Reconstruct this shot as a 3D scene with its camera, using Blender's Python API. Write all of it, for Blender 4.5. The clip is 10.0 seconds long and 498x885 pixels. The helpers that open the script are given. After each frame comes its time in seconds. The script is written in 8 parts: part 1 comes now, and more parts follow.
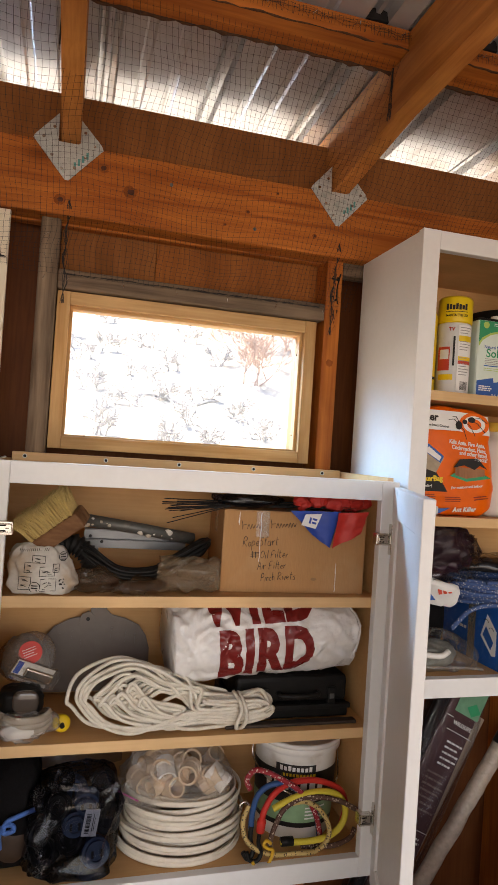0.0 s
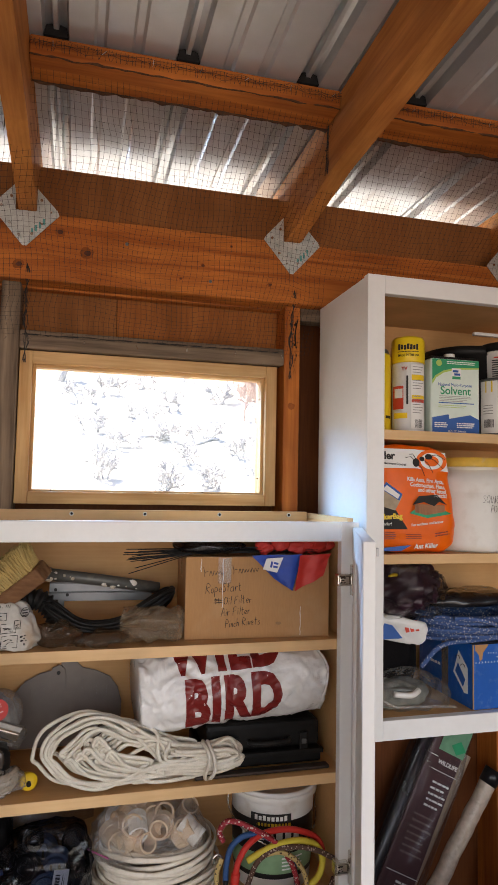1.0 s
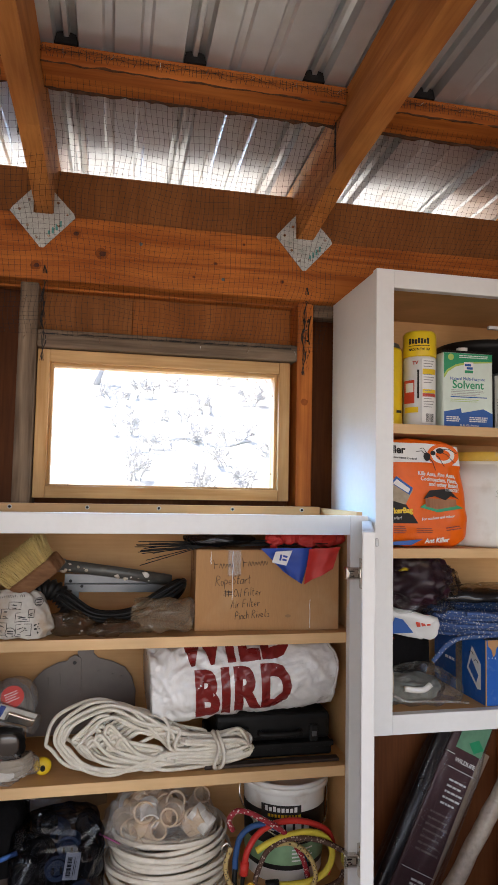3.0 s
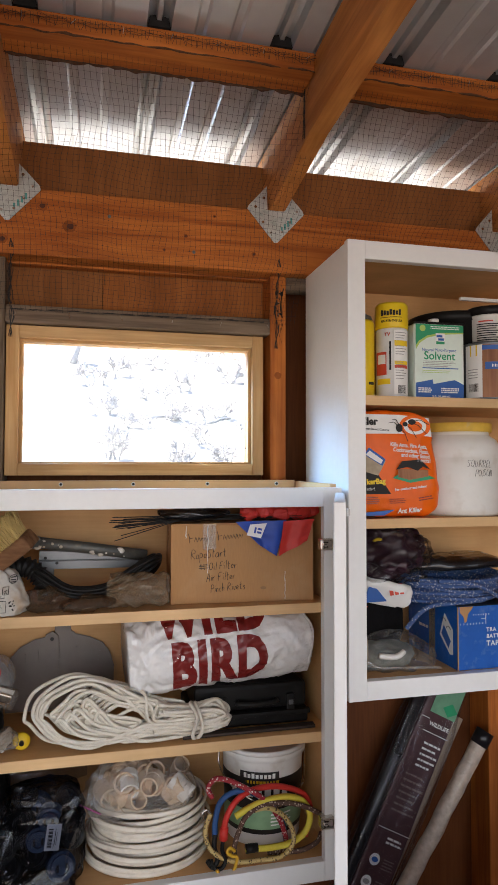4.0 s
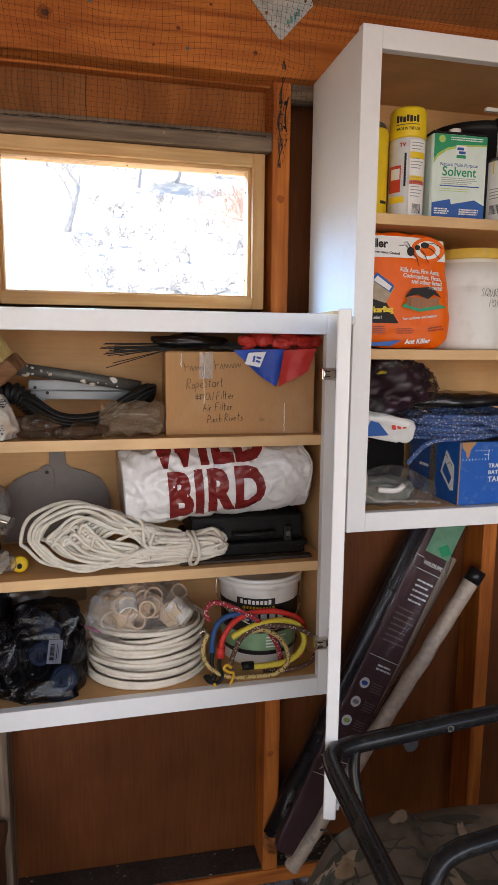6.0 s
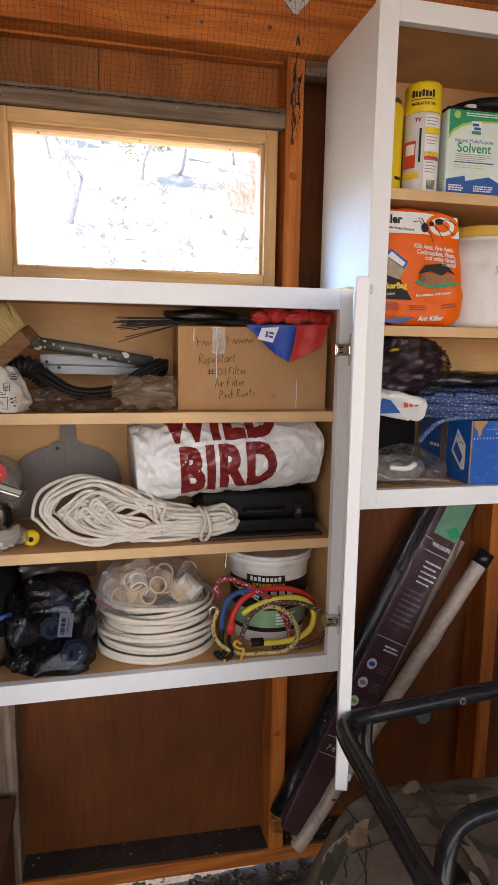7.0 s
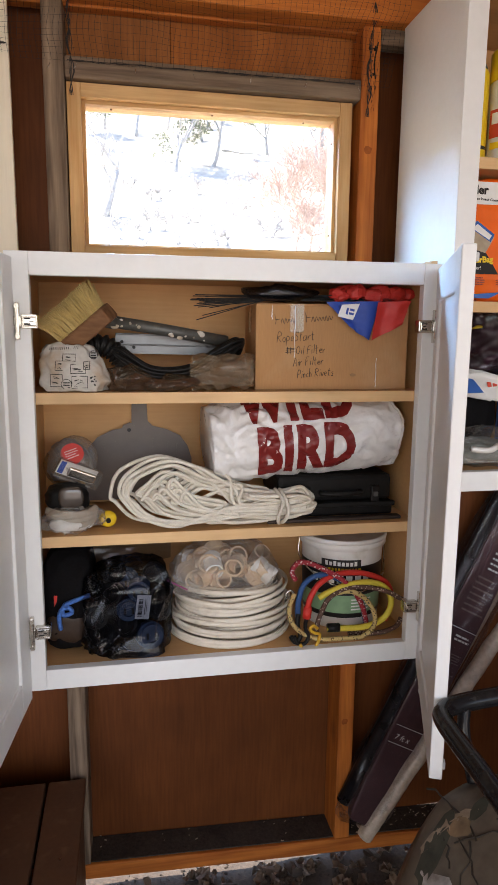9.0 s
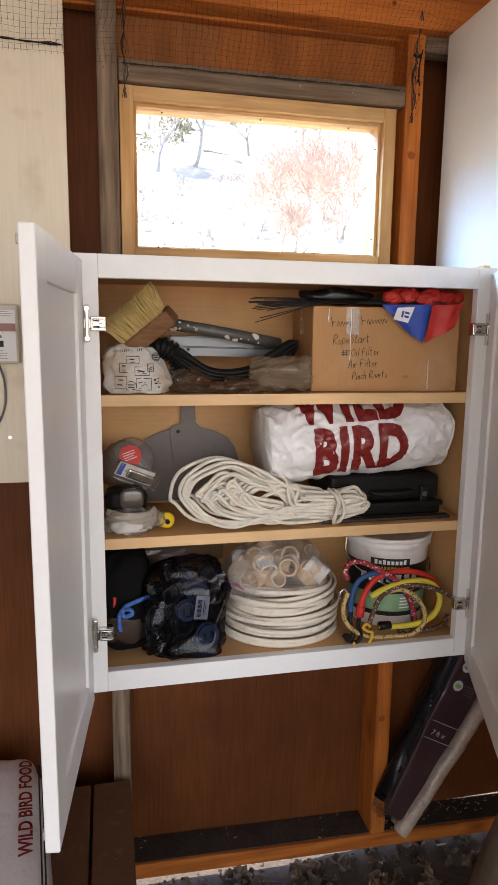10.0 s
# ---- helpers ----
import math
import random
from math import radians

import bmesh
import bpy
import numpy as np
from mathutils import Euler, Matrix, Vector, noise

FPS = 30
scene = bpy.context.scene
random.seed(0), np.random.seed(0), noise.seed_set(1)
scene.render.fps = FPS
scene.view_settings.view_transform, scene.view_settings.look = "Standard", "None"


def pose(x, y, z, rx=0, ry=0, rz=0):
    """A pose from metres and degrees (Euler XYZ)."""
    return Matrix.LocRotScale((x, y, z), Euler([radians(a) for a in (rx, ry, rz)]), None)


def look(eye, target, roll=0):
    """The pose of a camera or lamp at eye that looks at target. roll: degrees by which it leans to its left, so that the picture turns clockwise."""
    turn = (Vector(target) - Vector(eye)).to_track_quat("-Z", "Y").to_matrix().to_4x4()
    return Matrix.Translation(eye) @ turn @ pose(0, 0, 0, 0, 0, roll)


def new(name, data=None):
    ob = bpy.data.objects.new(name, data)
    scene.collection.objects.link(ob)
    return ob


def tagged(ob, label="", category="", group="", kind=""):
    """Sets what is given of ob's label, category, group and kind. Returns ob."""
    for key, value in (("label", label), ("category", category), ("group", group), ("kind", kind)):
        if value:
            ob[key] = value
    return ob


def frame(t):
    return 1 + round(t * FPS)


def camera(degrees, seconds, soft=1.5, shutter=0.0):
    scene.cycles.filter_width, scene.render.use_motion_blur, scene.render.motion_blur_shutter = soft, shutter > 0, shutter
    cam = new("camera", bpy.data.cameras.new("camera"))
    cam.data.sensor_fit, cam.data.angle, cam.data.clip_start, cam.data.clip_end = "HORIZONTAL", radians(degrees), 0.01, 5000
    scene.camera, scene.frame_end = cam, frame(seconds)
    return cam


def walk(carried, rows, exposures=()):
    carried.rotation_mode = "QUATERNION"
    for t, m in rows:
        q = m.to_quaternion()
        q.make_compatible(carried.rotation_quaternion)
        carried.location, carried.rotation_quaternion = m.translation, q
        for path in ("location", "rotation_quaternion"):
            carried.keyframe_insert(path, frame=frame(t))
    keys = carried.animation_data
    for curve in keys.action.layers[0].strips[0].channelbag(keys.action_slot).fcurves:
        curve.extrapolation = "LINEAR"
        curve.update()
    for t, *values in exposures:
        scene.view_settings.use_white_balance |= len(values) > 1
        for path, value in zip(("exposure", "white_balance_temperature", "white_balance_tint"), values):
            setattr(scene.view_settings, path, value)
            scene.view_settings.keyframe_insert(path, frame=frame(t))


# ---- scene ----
cam = camera(42.1, 10.0)
PATH = [
    (0, (0.129, -1.146, 1.564), (0.665, 0.781, 1.593), 3.8),
    (0.5, (0.175, -1.172, 1.582), (0.719, 0.751, 1.646), 1.6),
    (1, (0.217, -1.196, 1.59), (0.725, 0.734, 1.727), 1.1),
    (1.5, (0.245, -1.196, 1.598), (0.736, 0.737, 1.744), 0.5),
    (2, (0.268, -1.21, 1.599), (0.75, 0.726, 1.738), -0.3),
    (2.5, (0.252, -1.222, 1.594), (0.683, 0.726, 1.73), 0.9),
    (2.7, (0.257, -1.222, 1.578), (0.65, 0.733, 1.723), 1.3),
    (4, (0.278, -1.224, 1.566), (0.742, 0.72, 1.64), 0.1),
    (4.5, (0.293, -1.199, 1.534), (0.752, 0.746, 1.471), 0.6),
    (5, (0.291, -1.18, 1.488), (0.735, 0.761, 1.302), -0.1),
    (5.5, (0.298, -1.171, 1.473), (0.75, 0.757, 1.196), 0.3),
    (7, (0.276, -1.166, 1.424), (0.732, 0.757, 1.116), 1.0),
    (7.5, (0.228, -1.162, 1.402), (0.548, 0.78, 1.044), 1.0),
    (8, (0.202, -1.146, 1.388), (0.464, 0.8, 1.007), 0.7),
    (8.5, (0.176, -1.139, 1.391), (0.417, 0.813, 1.027), 0.3),
    (9, (0.194, -1.125, 1.396), (0.556, 0.814, 1.064), 0.6),
    (9.5, (0.146, -1.126, 1.406), (0.568, 0.807, 1.111), 0.6),
    (10, (0.047, -1.108, 1.398), (0.474, 0.818, 1.068), 0.7),
]
EXPOSURES = [(0.0, 1.64, 7550, 15), (0.6, 1.64, 7200, 14), (2.0, 1.64, 6600, 12), (5.0, 1.68, 6600, 12), (7.0, 1.83, 6850, 14), (8.5, 1.86, 6650, 12), (9.5, 1.88, 6950, 14), (10.0, 1.90, 6900, 13)]
walk(cam, [(t, look(eye, target, roll)) for t, eye, target, roll in PATH], EXPOSURES)

# ---- world, sun and sky light ----
world = bpy.data.worlds.new("sky")
scene.world = world
world.use_nodes = True
wn = world.node_tree.nodes
wl = world.node_tree.links
sky = wn.new("ShaderNodeTexSky")
sky.sky_type = 'NISHITA'
sky.sun_disc = False
sky.sun_elevation = radians(71)
sky.sun_rotation = radians(316)
wn["Background"].inputs[1].default_value = 0.15
wl.new(sky.outputs[0], wn["Background"].inputs[0])

sun = new("sun", bpy.data.lights.new("sun", 'SUN'))
sun.data.energy = 5.0
sun.data.angle = radians(0.5)
sun.data.color = (1.0, 0.95, 0.87)
sun.matrix_world = look((-1.0, 4.6, 5.0), (0.2, 3.35, 0.0))

# daylight through the open front of the shed
front = new("front_daylight", bpy.data.lights.new("front_daylight", 'AREA'))
front.data.shape = 'RECTANGLE'
front.data.size, front.data.size_y = 4.2, 1.9
front.data.energy = 14.5
front.data.color = (1.0, 0.900, 0.850)
front.matrix_world = look((0.2, -2.75, 1.25), (0.35, 0.3, 1.2))

# blue sky that stands over the small window, above the hill
skylight = new("window_skylight", bpy.data.lights.new("window_skylight", 'AREA'))
skylight.data.shape = 'RECTANGLE'
skylight.data.size, skylight.data.size_y = 1.5, 0.5
skylight.data.energy = 19.0
skylight.data.spread = radians(110)
skylight.data.color = (0.31, 0.59, 1.0)
skylight.matrix_world = look((-0.15, 1.15, 2.42), (0.72, 0.12, 1.58))


# ---- materials ----
def mat(name, base, rough=0.6, metal=0.0, var=0.12, scale=6.0, fine=60.0, bump=0.15, stretch=(1, 1, 1), spec=0.4,
        stain=None, stain_amount=0.0, stain_scale=9.0, coat=0.0, trans=0.0, random_tint=0.0):
    m = bpy.data.materials.new(name)
    m.use_nodes = True
    n, l = m.node_tree.nodes, m.node_tree.links
    b = n["Principled BSDF"]
    b.inputs["Metallic"].default_value = metal
    b.inputs["Specular IOR Level"].default_value = spec
    b.inputs["Coat Weight"].default_value = coat
    b.inputs["Transmission Weight"].default_value = trans
    tc = n.new("ShaderNodeTexCoord")
    mp = n.new("ShaderNodeMapping")
    mp.inputs["Scale"].default_value = stretch
    l.new(tc.outputs["Object"], mp.inputs["Vector"])

    def tex(sc, detail):
        t = n.new("ShaderNodeTexNoise")
        t.inputs["Scale"].default_value = sc
        t.inputs["Detail"].default_value = detail
        l.new(mp.outputs[0], t.inputs["Vector"])
        return t

    big, small = tex(scale, 4.0), tex(fine, 3.0)
    add = n.new("ShaderNodeMath")
    add.operation = 'ADD'
    l.new(big.outputs["Fac"], add.inputs[0])
    l.new(small.outputs["Fac"], add.inputs[1])
    ramp = n.new("ShaderNodeMapRange")
    ramp.inputs["From Min"].default_value, ramp.inputs["From Max"].default_value = 0.6, 1.4
    ramp.inputs["To Min"].default_value, ramp.inputs["To Max"].default_value = 1 - var, 1 + var
    l.new(add.outputs[0], ramp.inputs["Value"])
    last = ramp.outputs[0]
    if random_tint:
        info = n.new("ShaderNodeObjectInfo")
        rr = n.new("ShaderNodeMapRange")
        rr.inputs["To Min"].default_value, rr.inputs["To Max"].default_value = 1 - random_tint, 1 + random_tint
        l.new(info.outputs["Random"], rr.inputs["Value"])
        mul = n.new("ShaderNodeMath")
        mul.operation = 'MULTIPLY'
        l.new(last, mul.inputs[0])
        l.new(rr.outputs[0], mul.inputs[1])
        last = mul.outputs[0]
    vm = n.new("ShaderNodeVectorMath")
    vm.operation = 'SCALE'
    vm.inputs[0].default_value = base[:3]
    l.new(last, vm.inputs["Scale"])
    col = vm.outputs[0]
    if stain:
        st = n.new("ShaderNodeTexNoise")
        st.inputs["Scale"].default_value = stain_scale
        st.inputs["Detail"].default_value = 6.0
        l.new(tc.outputs["Object"], st.inputs["Vector"])
        sr = n.new("ShaderNodeMapRange")
        sr.inputs["From Min"].default_value, sr.inputs["From Max"].default_value = 0.56, 0.72
        sr.inputs["To Max"].default_value = stain_amount
        l.new(st.outputs["Fac"], sr.inputs["Value"])
        mx = n.new("ShaderNodeMix")
        mx.data_type = 'RGBA'
        l.new(sr.outputs[0], mx.inputs["Factor"])
        l.new(col, mx.inputs["A"])
        mx.inputs["B"].default_value = (*stain, 1)
        col = mx.outputs["Result"]
    l.new(col, b.inputs["Base Color"])
    rg = n.new("ShaderNodeMapRange")
    rg.inputs["To Min"].default_value, rg.inputs["To Max"].default_value = max(0.02, rough - 0.1), min(1, rough + 0.1)
    l.new(big.outputs["Fac"], rg.inputs["Value"])
    l.new(rg.outputs[0], b.inputs["Roughness"])
    if bump:
        bp = n.new("ShaderNodeBump")
        bp.inputs["Strength"].default_value = bump
        bp.inputs["Distance"].default_value = 0.002
        l.new(add.outputs[0], bp.inputs["Height"])
        l.new(bp.outputs[0], b.inputs["Normal"])
    return m


def wood(name, light, dark, axis, rough=0.6, rings=46.0, grain=1.0, knots=0.0, bump=0.25):
    """Board with grain that runs along one axis, and knots."""
    m = bpy.data.materials.new(name)
    m.use_nodes = True
    n, l = m.node_tree.nodes, m.node_tree.links
    b = n["Principled BSDF"]
    b.inputs["Specular IOR Level"].default_value = 0.2
    tc = n.new("ShaderNodeTexCoord")
    info = n.new("ShaderNodeObjectInfo")
    shift = n.new("ShaderNodeVectorMath")
    shift.operation = 'MULTIPLY_ADD'
    l.new(info.outputs["Random"], shift.inputs[0])
    shift.inputs[1].default_value = (7.3, 5.1, 9.7)
    l.new(tc.outputs["Object"], shift.inputs[2])
    mp = n.new("ShaderNodeMapping")
    s = [1.0, 1.0, 1.0]
    s[axis] = 0.06
    mp.inputs["Scale"].default_value = s
    l.new(shift.outputs[0], mp.inputs["Vector"])
    warp = n.new("ShaderNodeTexNoise")
    warp.inputs["Scale"].default_value = 9.0
    warp.inputs["Detail"].default_value = 2.0
    l.new(mp.outputs[0], warp.inputs["Vector"])
    wm = n.new("ShaderNodeMath")
    wm.operation = 'MULTIPLY'
    wm.inputs[1].default_value = rings
    l.new(warp.outputs["Fac"], wm.inputs[0])
    sn = n.new("ShaderNodeMath")
    sn.operation = 'SINE'
    l.new(wm.outputs[0], sn.inputs[0])
    fib = n.new("ShaderNodeTexNoise")
    fib.inputs["Scale"].default_value = 170.0
    fib.inputs["Detail"].default_value = 3.0
    l.new(mp.outputs[0], fib.inputs["Vector"])
    mr = n.new("ShaderNodeMapRange")
    mr.inputs["From Min"].default_value, mr.inputs["From Max"].default_value = -1.0, 1.0
    mr.inputs["To Max"].default_value = 0.55 * grain
    l.new(sn.outputs[0], mr.inputs["Value"])
    fr = n.new("ShaderNodeMapRange")
    fr.inputs["From Min"].default_value, fr.inputs["From Max"].default_value = 0.35, 0.7
    fr.inputs["To Max"].default_value = 0.45
    l.new(fib.outputs["Fac"], fr.inputs["Value"])
    ad = n.new("ShaderNodeMath")
    ad.operation = 'ADD'
    ad.use_clamp = True
    l.new(mr.outputs[0], ad.inputs[0])
    l.new(fr.outputs[0], ad.inputs[1])
    mix = n.new("ShaderNodeMix")
    mix.data_type = 'RGBA'
    l.new(ad.outputs[0], mix.inputs["Factor"])
    mix.inputs["A"].default_value = (*light, 1)
    mix.inputs["B"].default_value = (*dark, 1)
    col = mix.outputs["Result"]
    blot = n.new("ShaderNodeTexNoise")
    blot.inputs["Scale"].default_value = 5.0
    blot.inputs["Detail"].default_value = 5.0
    l.new(shift.outputs[0], blot.inputs["Vector"])
    br = n.new("ShaderNodeMapRange")
    br.inputs["From Min"].default_value, br.inputs["From Max"].default_value = 0.3, 0.7
    br.inputs["To Min"].default_value, br.inputs["To Max"].default_value = 0.78, 1.18
    l.new(blot.outputs["Fac"], br.inputs["Value"])
    vm = n.new("ShaderNodeVectorMath")
    vm.operation = 'SCALE'
    l.new(col, vm.inputs[0])
    l.new(br.outputs[0], vm.inputs["Scale"])
    col = vm.outputs[0]
    if knots:
        km = n.new("ShaderNodeMapping")
        s = [5.0, 5.0, 5.0]
        s[axis] = 2.6
        km.inputs["Scale"].default_value = s
        l.new(shift.outputs[0], km.inputs["Vector"])
        vo = n.new("ShaderNodeTexVoronoi")
        vo.inputs["Scale"].default_value = 1.3
        l.new(km.outputs[0], vo.inputs["Vector"])
        kr = n.new("ShaderNodeMapRange")
        kr.inputs["From Min"].default_value, kr.inputs["From Max"].default_value = 0.02, 0.17
        kr.inputs["To Min"].default_value, kr.inputs["To Max"].default_value = knots, 0.0
        l.new(vo.outputs["Distance"], kr.inputs["Value"])
        kx = n.new("ShaderNodeMix")
        kx.data_type = 'RGBA'
        l.new(kr.outputs[0], kx.inputs["Factor"])
        l.new(col, kx.inputs["A"])
        kx.inputs["B"].default_value = (dark[0] * 0.45, dark[1] * 0.35, dark[2] * 0.3, 1)
        col = kx.outputs["Result"]
    l.new(col, b.inputs["Base Color"])
    b.inputs["Roughness"].default_value = rough
    bp = n.new("ShaderNodeBump")
    bp.inputs["Strength"].default_value = bump
    bp.inputs["Distance"].default_value = 0.002
    l.new(ad.outputs[0], bp.inputs["Height"])
    l.new(bp.outputs[0], b.inputs["Normal"])
    return m


def film_material(name, tint=(1, 1, 1), haze=0.12, gloss=0.25, bump_scale=55.0, strength=0.6, rim=0.42):
    """Thin clear plastic: mostly see-through, with haze and sharp glints."""
    m = bpy.data.materials.new(name)
    m.use_nodes = True
    n, l = m.node_tree.nodes, m.node_tree.links
    n.remove(n["Principled BSDF"])
    out = n["Material Output"]
    tr = n.new("ShaderNodeBsdfTransparent")
    tr.inputs[0].default_value = (*tint, 1)
    df = n.new("ShaderNodeBsdfDiffuse")
    df.inputs[0].default_value = (0.75 * tint[0], 0.75 * tint[1], 0.75 * tint[2], 1)
    gl = n.new("ShaderNodeBsdfGlossy")
    gl.inputs["Roughness"].default_value = 0.12
    tc = n.new("ShaderNodeTexCoord")
    ns = n.new("ShaderNodeTexNoise")
    ns.inputs["Scale"].default_value = bump_scale
    ns.inputs["Detail"].default_value = 4.0
    l.new(tc.outputs["Object"], ns.inputs["Vector"])
    bp = n.new("ShaderNodeBump")
    bp.inputs["Strength"].default_value = strength
    bp.inputs["Distance"].default_value = 0.0022
    l.new(ns.outputs["Fac"], bp.inputs["Height"])
    l.new(bp.outputs[0], gl.inputs["Normal"])
    a = n.new("ShaderNodeMixShader")
    a.inputs[0].default_value = haze
    l.new(tr.outputs[0], a.inputs[1])
    l.new(df.outputs[0], a.inputs[2])
    fr = n.new("ShaderNodeFresnel")
    fr.inputs["IOR"].default_value = 1.5
    l.new(bp.outputs[0], fr.inputs["Normal"])
    fm = n.new("ShaderNodeMath")
    fm.operation = 'MULTIPLY_ADD'
    fm.inputs[1].default_value = rim
    fm.inputs[2].default_value = gloss * 0.06
    l.new(fr.outputs[0], fm.inputs[0])
    c = n.new("ShaderNodeMixShader")
    l.new(fm.outputs[0], c.inputs[0])
    l.new(a.outputs[0], c.inputs[1])
    l.new(gl.outputs[0], c.inputs[2])
    l.new(c.outputs[0], out.inputs["Surface"])
    return m


FIR_L, FIR_D = (0.57, 0.18, 0.034), (0.31, 0.078, 0.014)
fir_x = wood("fir_along_x", FIR_L, FIR_D, 0, knots=0.75)
fir_y = wood("fir_along_y", (0.60, 0.24, 0.058), (0.38, 0.125, 0.027), 1, knots=0.5)
fir_z = wood("fir_along_z", FIR_L, FIR_D, 2, knots=0.6)
pine_x = wood("pine_along_x", (0.62, 0.39, 0.18), (0.45, 0.235, 0.085), 0, rings=36, knots=0.35, bump=0.12)
pine_z = wood("pine_along_z", (0.62, 0.39, 0.18), (0.45, 0.235, 0.085), 2, rings=36, knots=0.35, bump=0.12)
grey_x = wood("weathered_along_x", (0.24, 0.170, 0.115), (0.09, 0.060, 0.042), 0, rough=0.85, rings=60, knots=0.5, bump=0.6)
grey_z = wood("weathered_along_z", (0.30, 0.215, 0.145), (0.11, 0.074, 0.05), 2, rough=0.85, rings=60, knots=0.5, bump=0.6)
stained_ply = wood("brown_stained_plywood", (0.160, 0.048, 0.0120), (0.092, 0.025, 0.006), 2, rough=0.6, rings=14, grain=0.5, bump=0.12)
frieze_wood = wood("brown_frieze_board", (0.31, 0.120, 0.034), (0.20, 0.068, 0.018), 2, rough=0.7, rings=22, grain=0.7, bump=0.2)
# brighter copy of the brown plywood: light over the window put into the colour
lit_ply = wood("orange_brown_lit_plywood", (0.36, 0.125, 0.028), (0.22, 0.066, 0.014), 2, rough=0.65, rings=20, grain=0.7, bump=0.2)
cream_paint = mat("cream_painted_plywood", (0.80, 0.71, 0.55), 0.55, var=0.05, scale=2.0, fine=40, bump=0.35, stretch=(5, 1, 0.25),
                  stain=(0.45, 0.35, 0.24), stain_amount=0.35, stain_scale=11)
white_paint = mat("white_cabinet_paint", (0.83, 0.825, 0.80), 0.34, var=0.025, scale=3, fine=80, bump=0.04,
                  stain=(0.60, 0.55, 0.47), stain_amount=0.10, stain_scale=14)
maple = wood("maple_laminate", (0.66, 0.385, 0.165), (0.58, 0.315, 0.125), 0, rough=0.45, rings=16, grain=0.5, bump=0.04)
shelf_edge = wood("maple_edge_banding", (0.70, 0.46, 0.235), (0.62, 0.385, 0.18), 0, rough=0.4, rings=26, grain=0.7, bump=0.04)
roof_metal = mat("galvanised_roof_sheet", (0.58, 0.585, 0.585), 0.36, metal=0.45, var=0.07, scale=4, fine=30, bump=0.05,
                 stain=(0.34, 0.27, 0.20), stain_amount=0.4, stain_scale=5)
galv = mat("galvanised_steel", (0.60, 0.62, 0.58), 0.4, metal=0.6, var=0.2, scale=25, fine=120, bump=0.1,
           stain=(0.25, 0.36, 0.33), stain_amount=0.6, stain_scale=60)
nickel = mat("nickel_plated_steel", (0.62, 0.58, 0.52), 0.25, metal=1.0, var=0.1, scale=30, bump=0.05)
bark_strip = mat("dark_bark_strip", (0.085, 0.036, 0.016), 0.9, var=0.5, scale=60, fine=200, bump=0.8)
net_mat = mat("black_netting", (0.015, 0.013, 0.012), 0.6, var=0.2, bump=0)
dirt = mat("dirt", (0.050, 0.037, 0.028), 0.95, var=0.55, scale=14, fine=130, bump=0.9, stain=(0.03, 0.02, 0.014), stain_amount=0.7, stain_scale=22)
grass_far = mat("dry_grass_slope", (0.53, 0.51, 0.46), 0.95, var=0.25, scale=0.8, fine=9, bump=0.3)
leaf_mat = mat("dead_leaf", (0.10, 0.066, 0.043), 0.7, var=0.35, scale=20, fine=90, bump=0.3, random_tint=0.55)
chip_mat = mat("seed_husk", (0.42, 0.34, 0.24), 0.8, var=0.3, bump=0)
black_gloss = mat("black_gloss_enamel", (0.012, 0.012, 0.013), 0.24, spec=0.25, var=0.3, scale=40, fine=200, bump=0.1, coat=0.15,
                  stain=(0.10, 0.085, 0.07), stain_amount=0.18, stain_scale=28)
black_plastic = mat("black_plastic", (0.011, 0.0105, 0.010), 0.42, spec=0.16, var=0.2, scale=30, bump=0.15, stain=(0.06, 0.05, 0.04), stain_amount=0.12, stain_scale=30)
paper_white = mat("white_woven_bag", (0.76, 0.745, 0.72), 0.30, var=0.05, scale=26, fine=90, bump=0.55, coat=0.25)
maroon = mat("maroon_print", (0.19, 0.016, 0.014), 0.30, var=0.12, scale=26, fine=90, bump=0.5, coat=0.2)
ink = mat("black_ink", (0.02, 0.018, 0.017), 0.7, var=0.2, scale=50, bump=0)
white_ink = mat("white_print", (0.75, 0.74, 0.70), 0.6, var=0.05, bump=0)
grey_ink = mat("grey_print", (0.30, 0.29, 0.28), 0.6, var=0.1, bump=0)
cardboard = mat("corrugated_cardboard", (0.45, 0.238, 0.098), 0.8, var=0.08, scale=5, fine=90, bump=0.25, stretch=(4, 1, 0.6), stain=(0.60, 0.45, 0.28), stain_amount=0.3, stain_scale=9)


# ---- mesh helpers ----
def part(name, bm, material, parent=None, label="", smooth=False):
    me = bpy.data.meshes.new(name)
    bm.to_mesh(me)
    bm.free()
    me.materials.append(material)
    if smooth:
        me.shade_smooth()
    ob = new(name, me)
    if parent is not None:
        ob.parent = parent
    if label:
        ob["label"] = label
    return ob


def thing(name, label, category, group="", kind="", at=(0, 0, 0)):
    e = new(name)
    e.empty_display_size = 0.05
    e.location = at
    return tagged(e, label, category, group, kind)


def box(bm, x0, x1, y0, y1, z0, z1, bevel=0.0, m=None):
    r = bmesh.ops.create_cube(bm, size=1.0)
    vs = r["verts"]
    for v in vs:
        v.co = Vector(((x0 + x1) / 2 + v.co.x * (x1 - x0), (y0 + y1) / 2 + v.co.y * (y1 - y0), (z0 + z1) / 2 + v.co.z * (z1 - z0)))
    if bevel:
        es = list({e for v in vs for e in v.link_edges})
        r = bmesh.ops.bevel(bm, geom=es, offset=bevel, segments=2, affect='EDGES', profile=0.5)
        vs = list({v for f in r["faces"] for v in f.verts} | {v for v in vs if v.is_valid})
    if m is not None:
        for v in vs:
            v.co = m @ v.co
    return bm


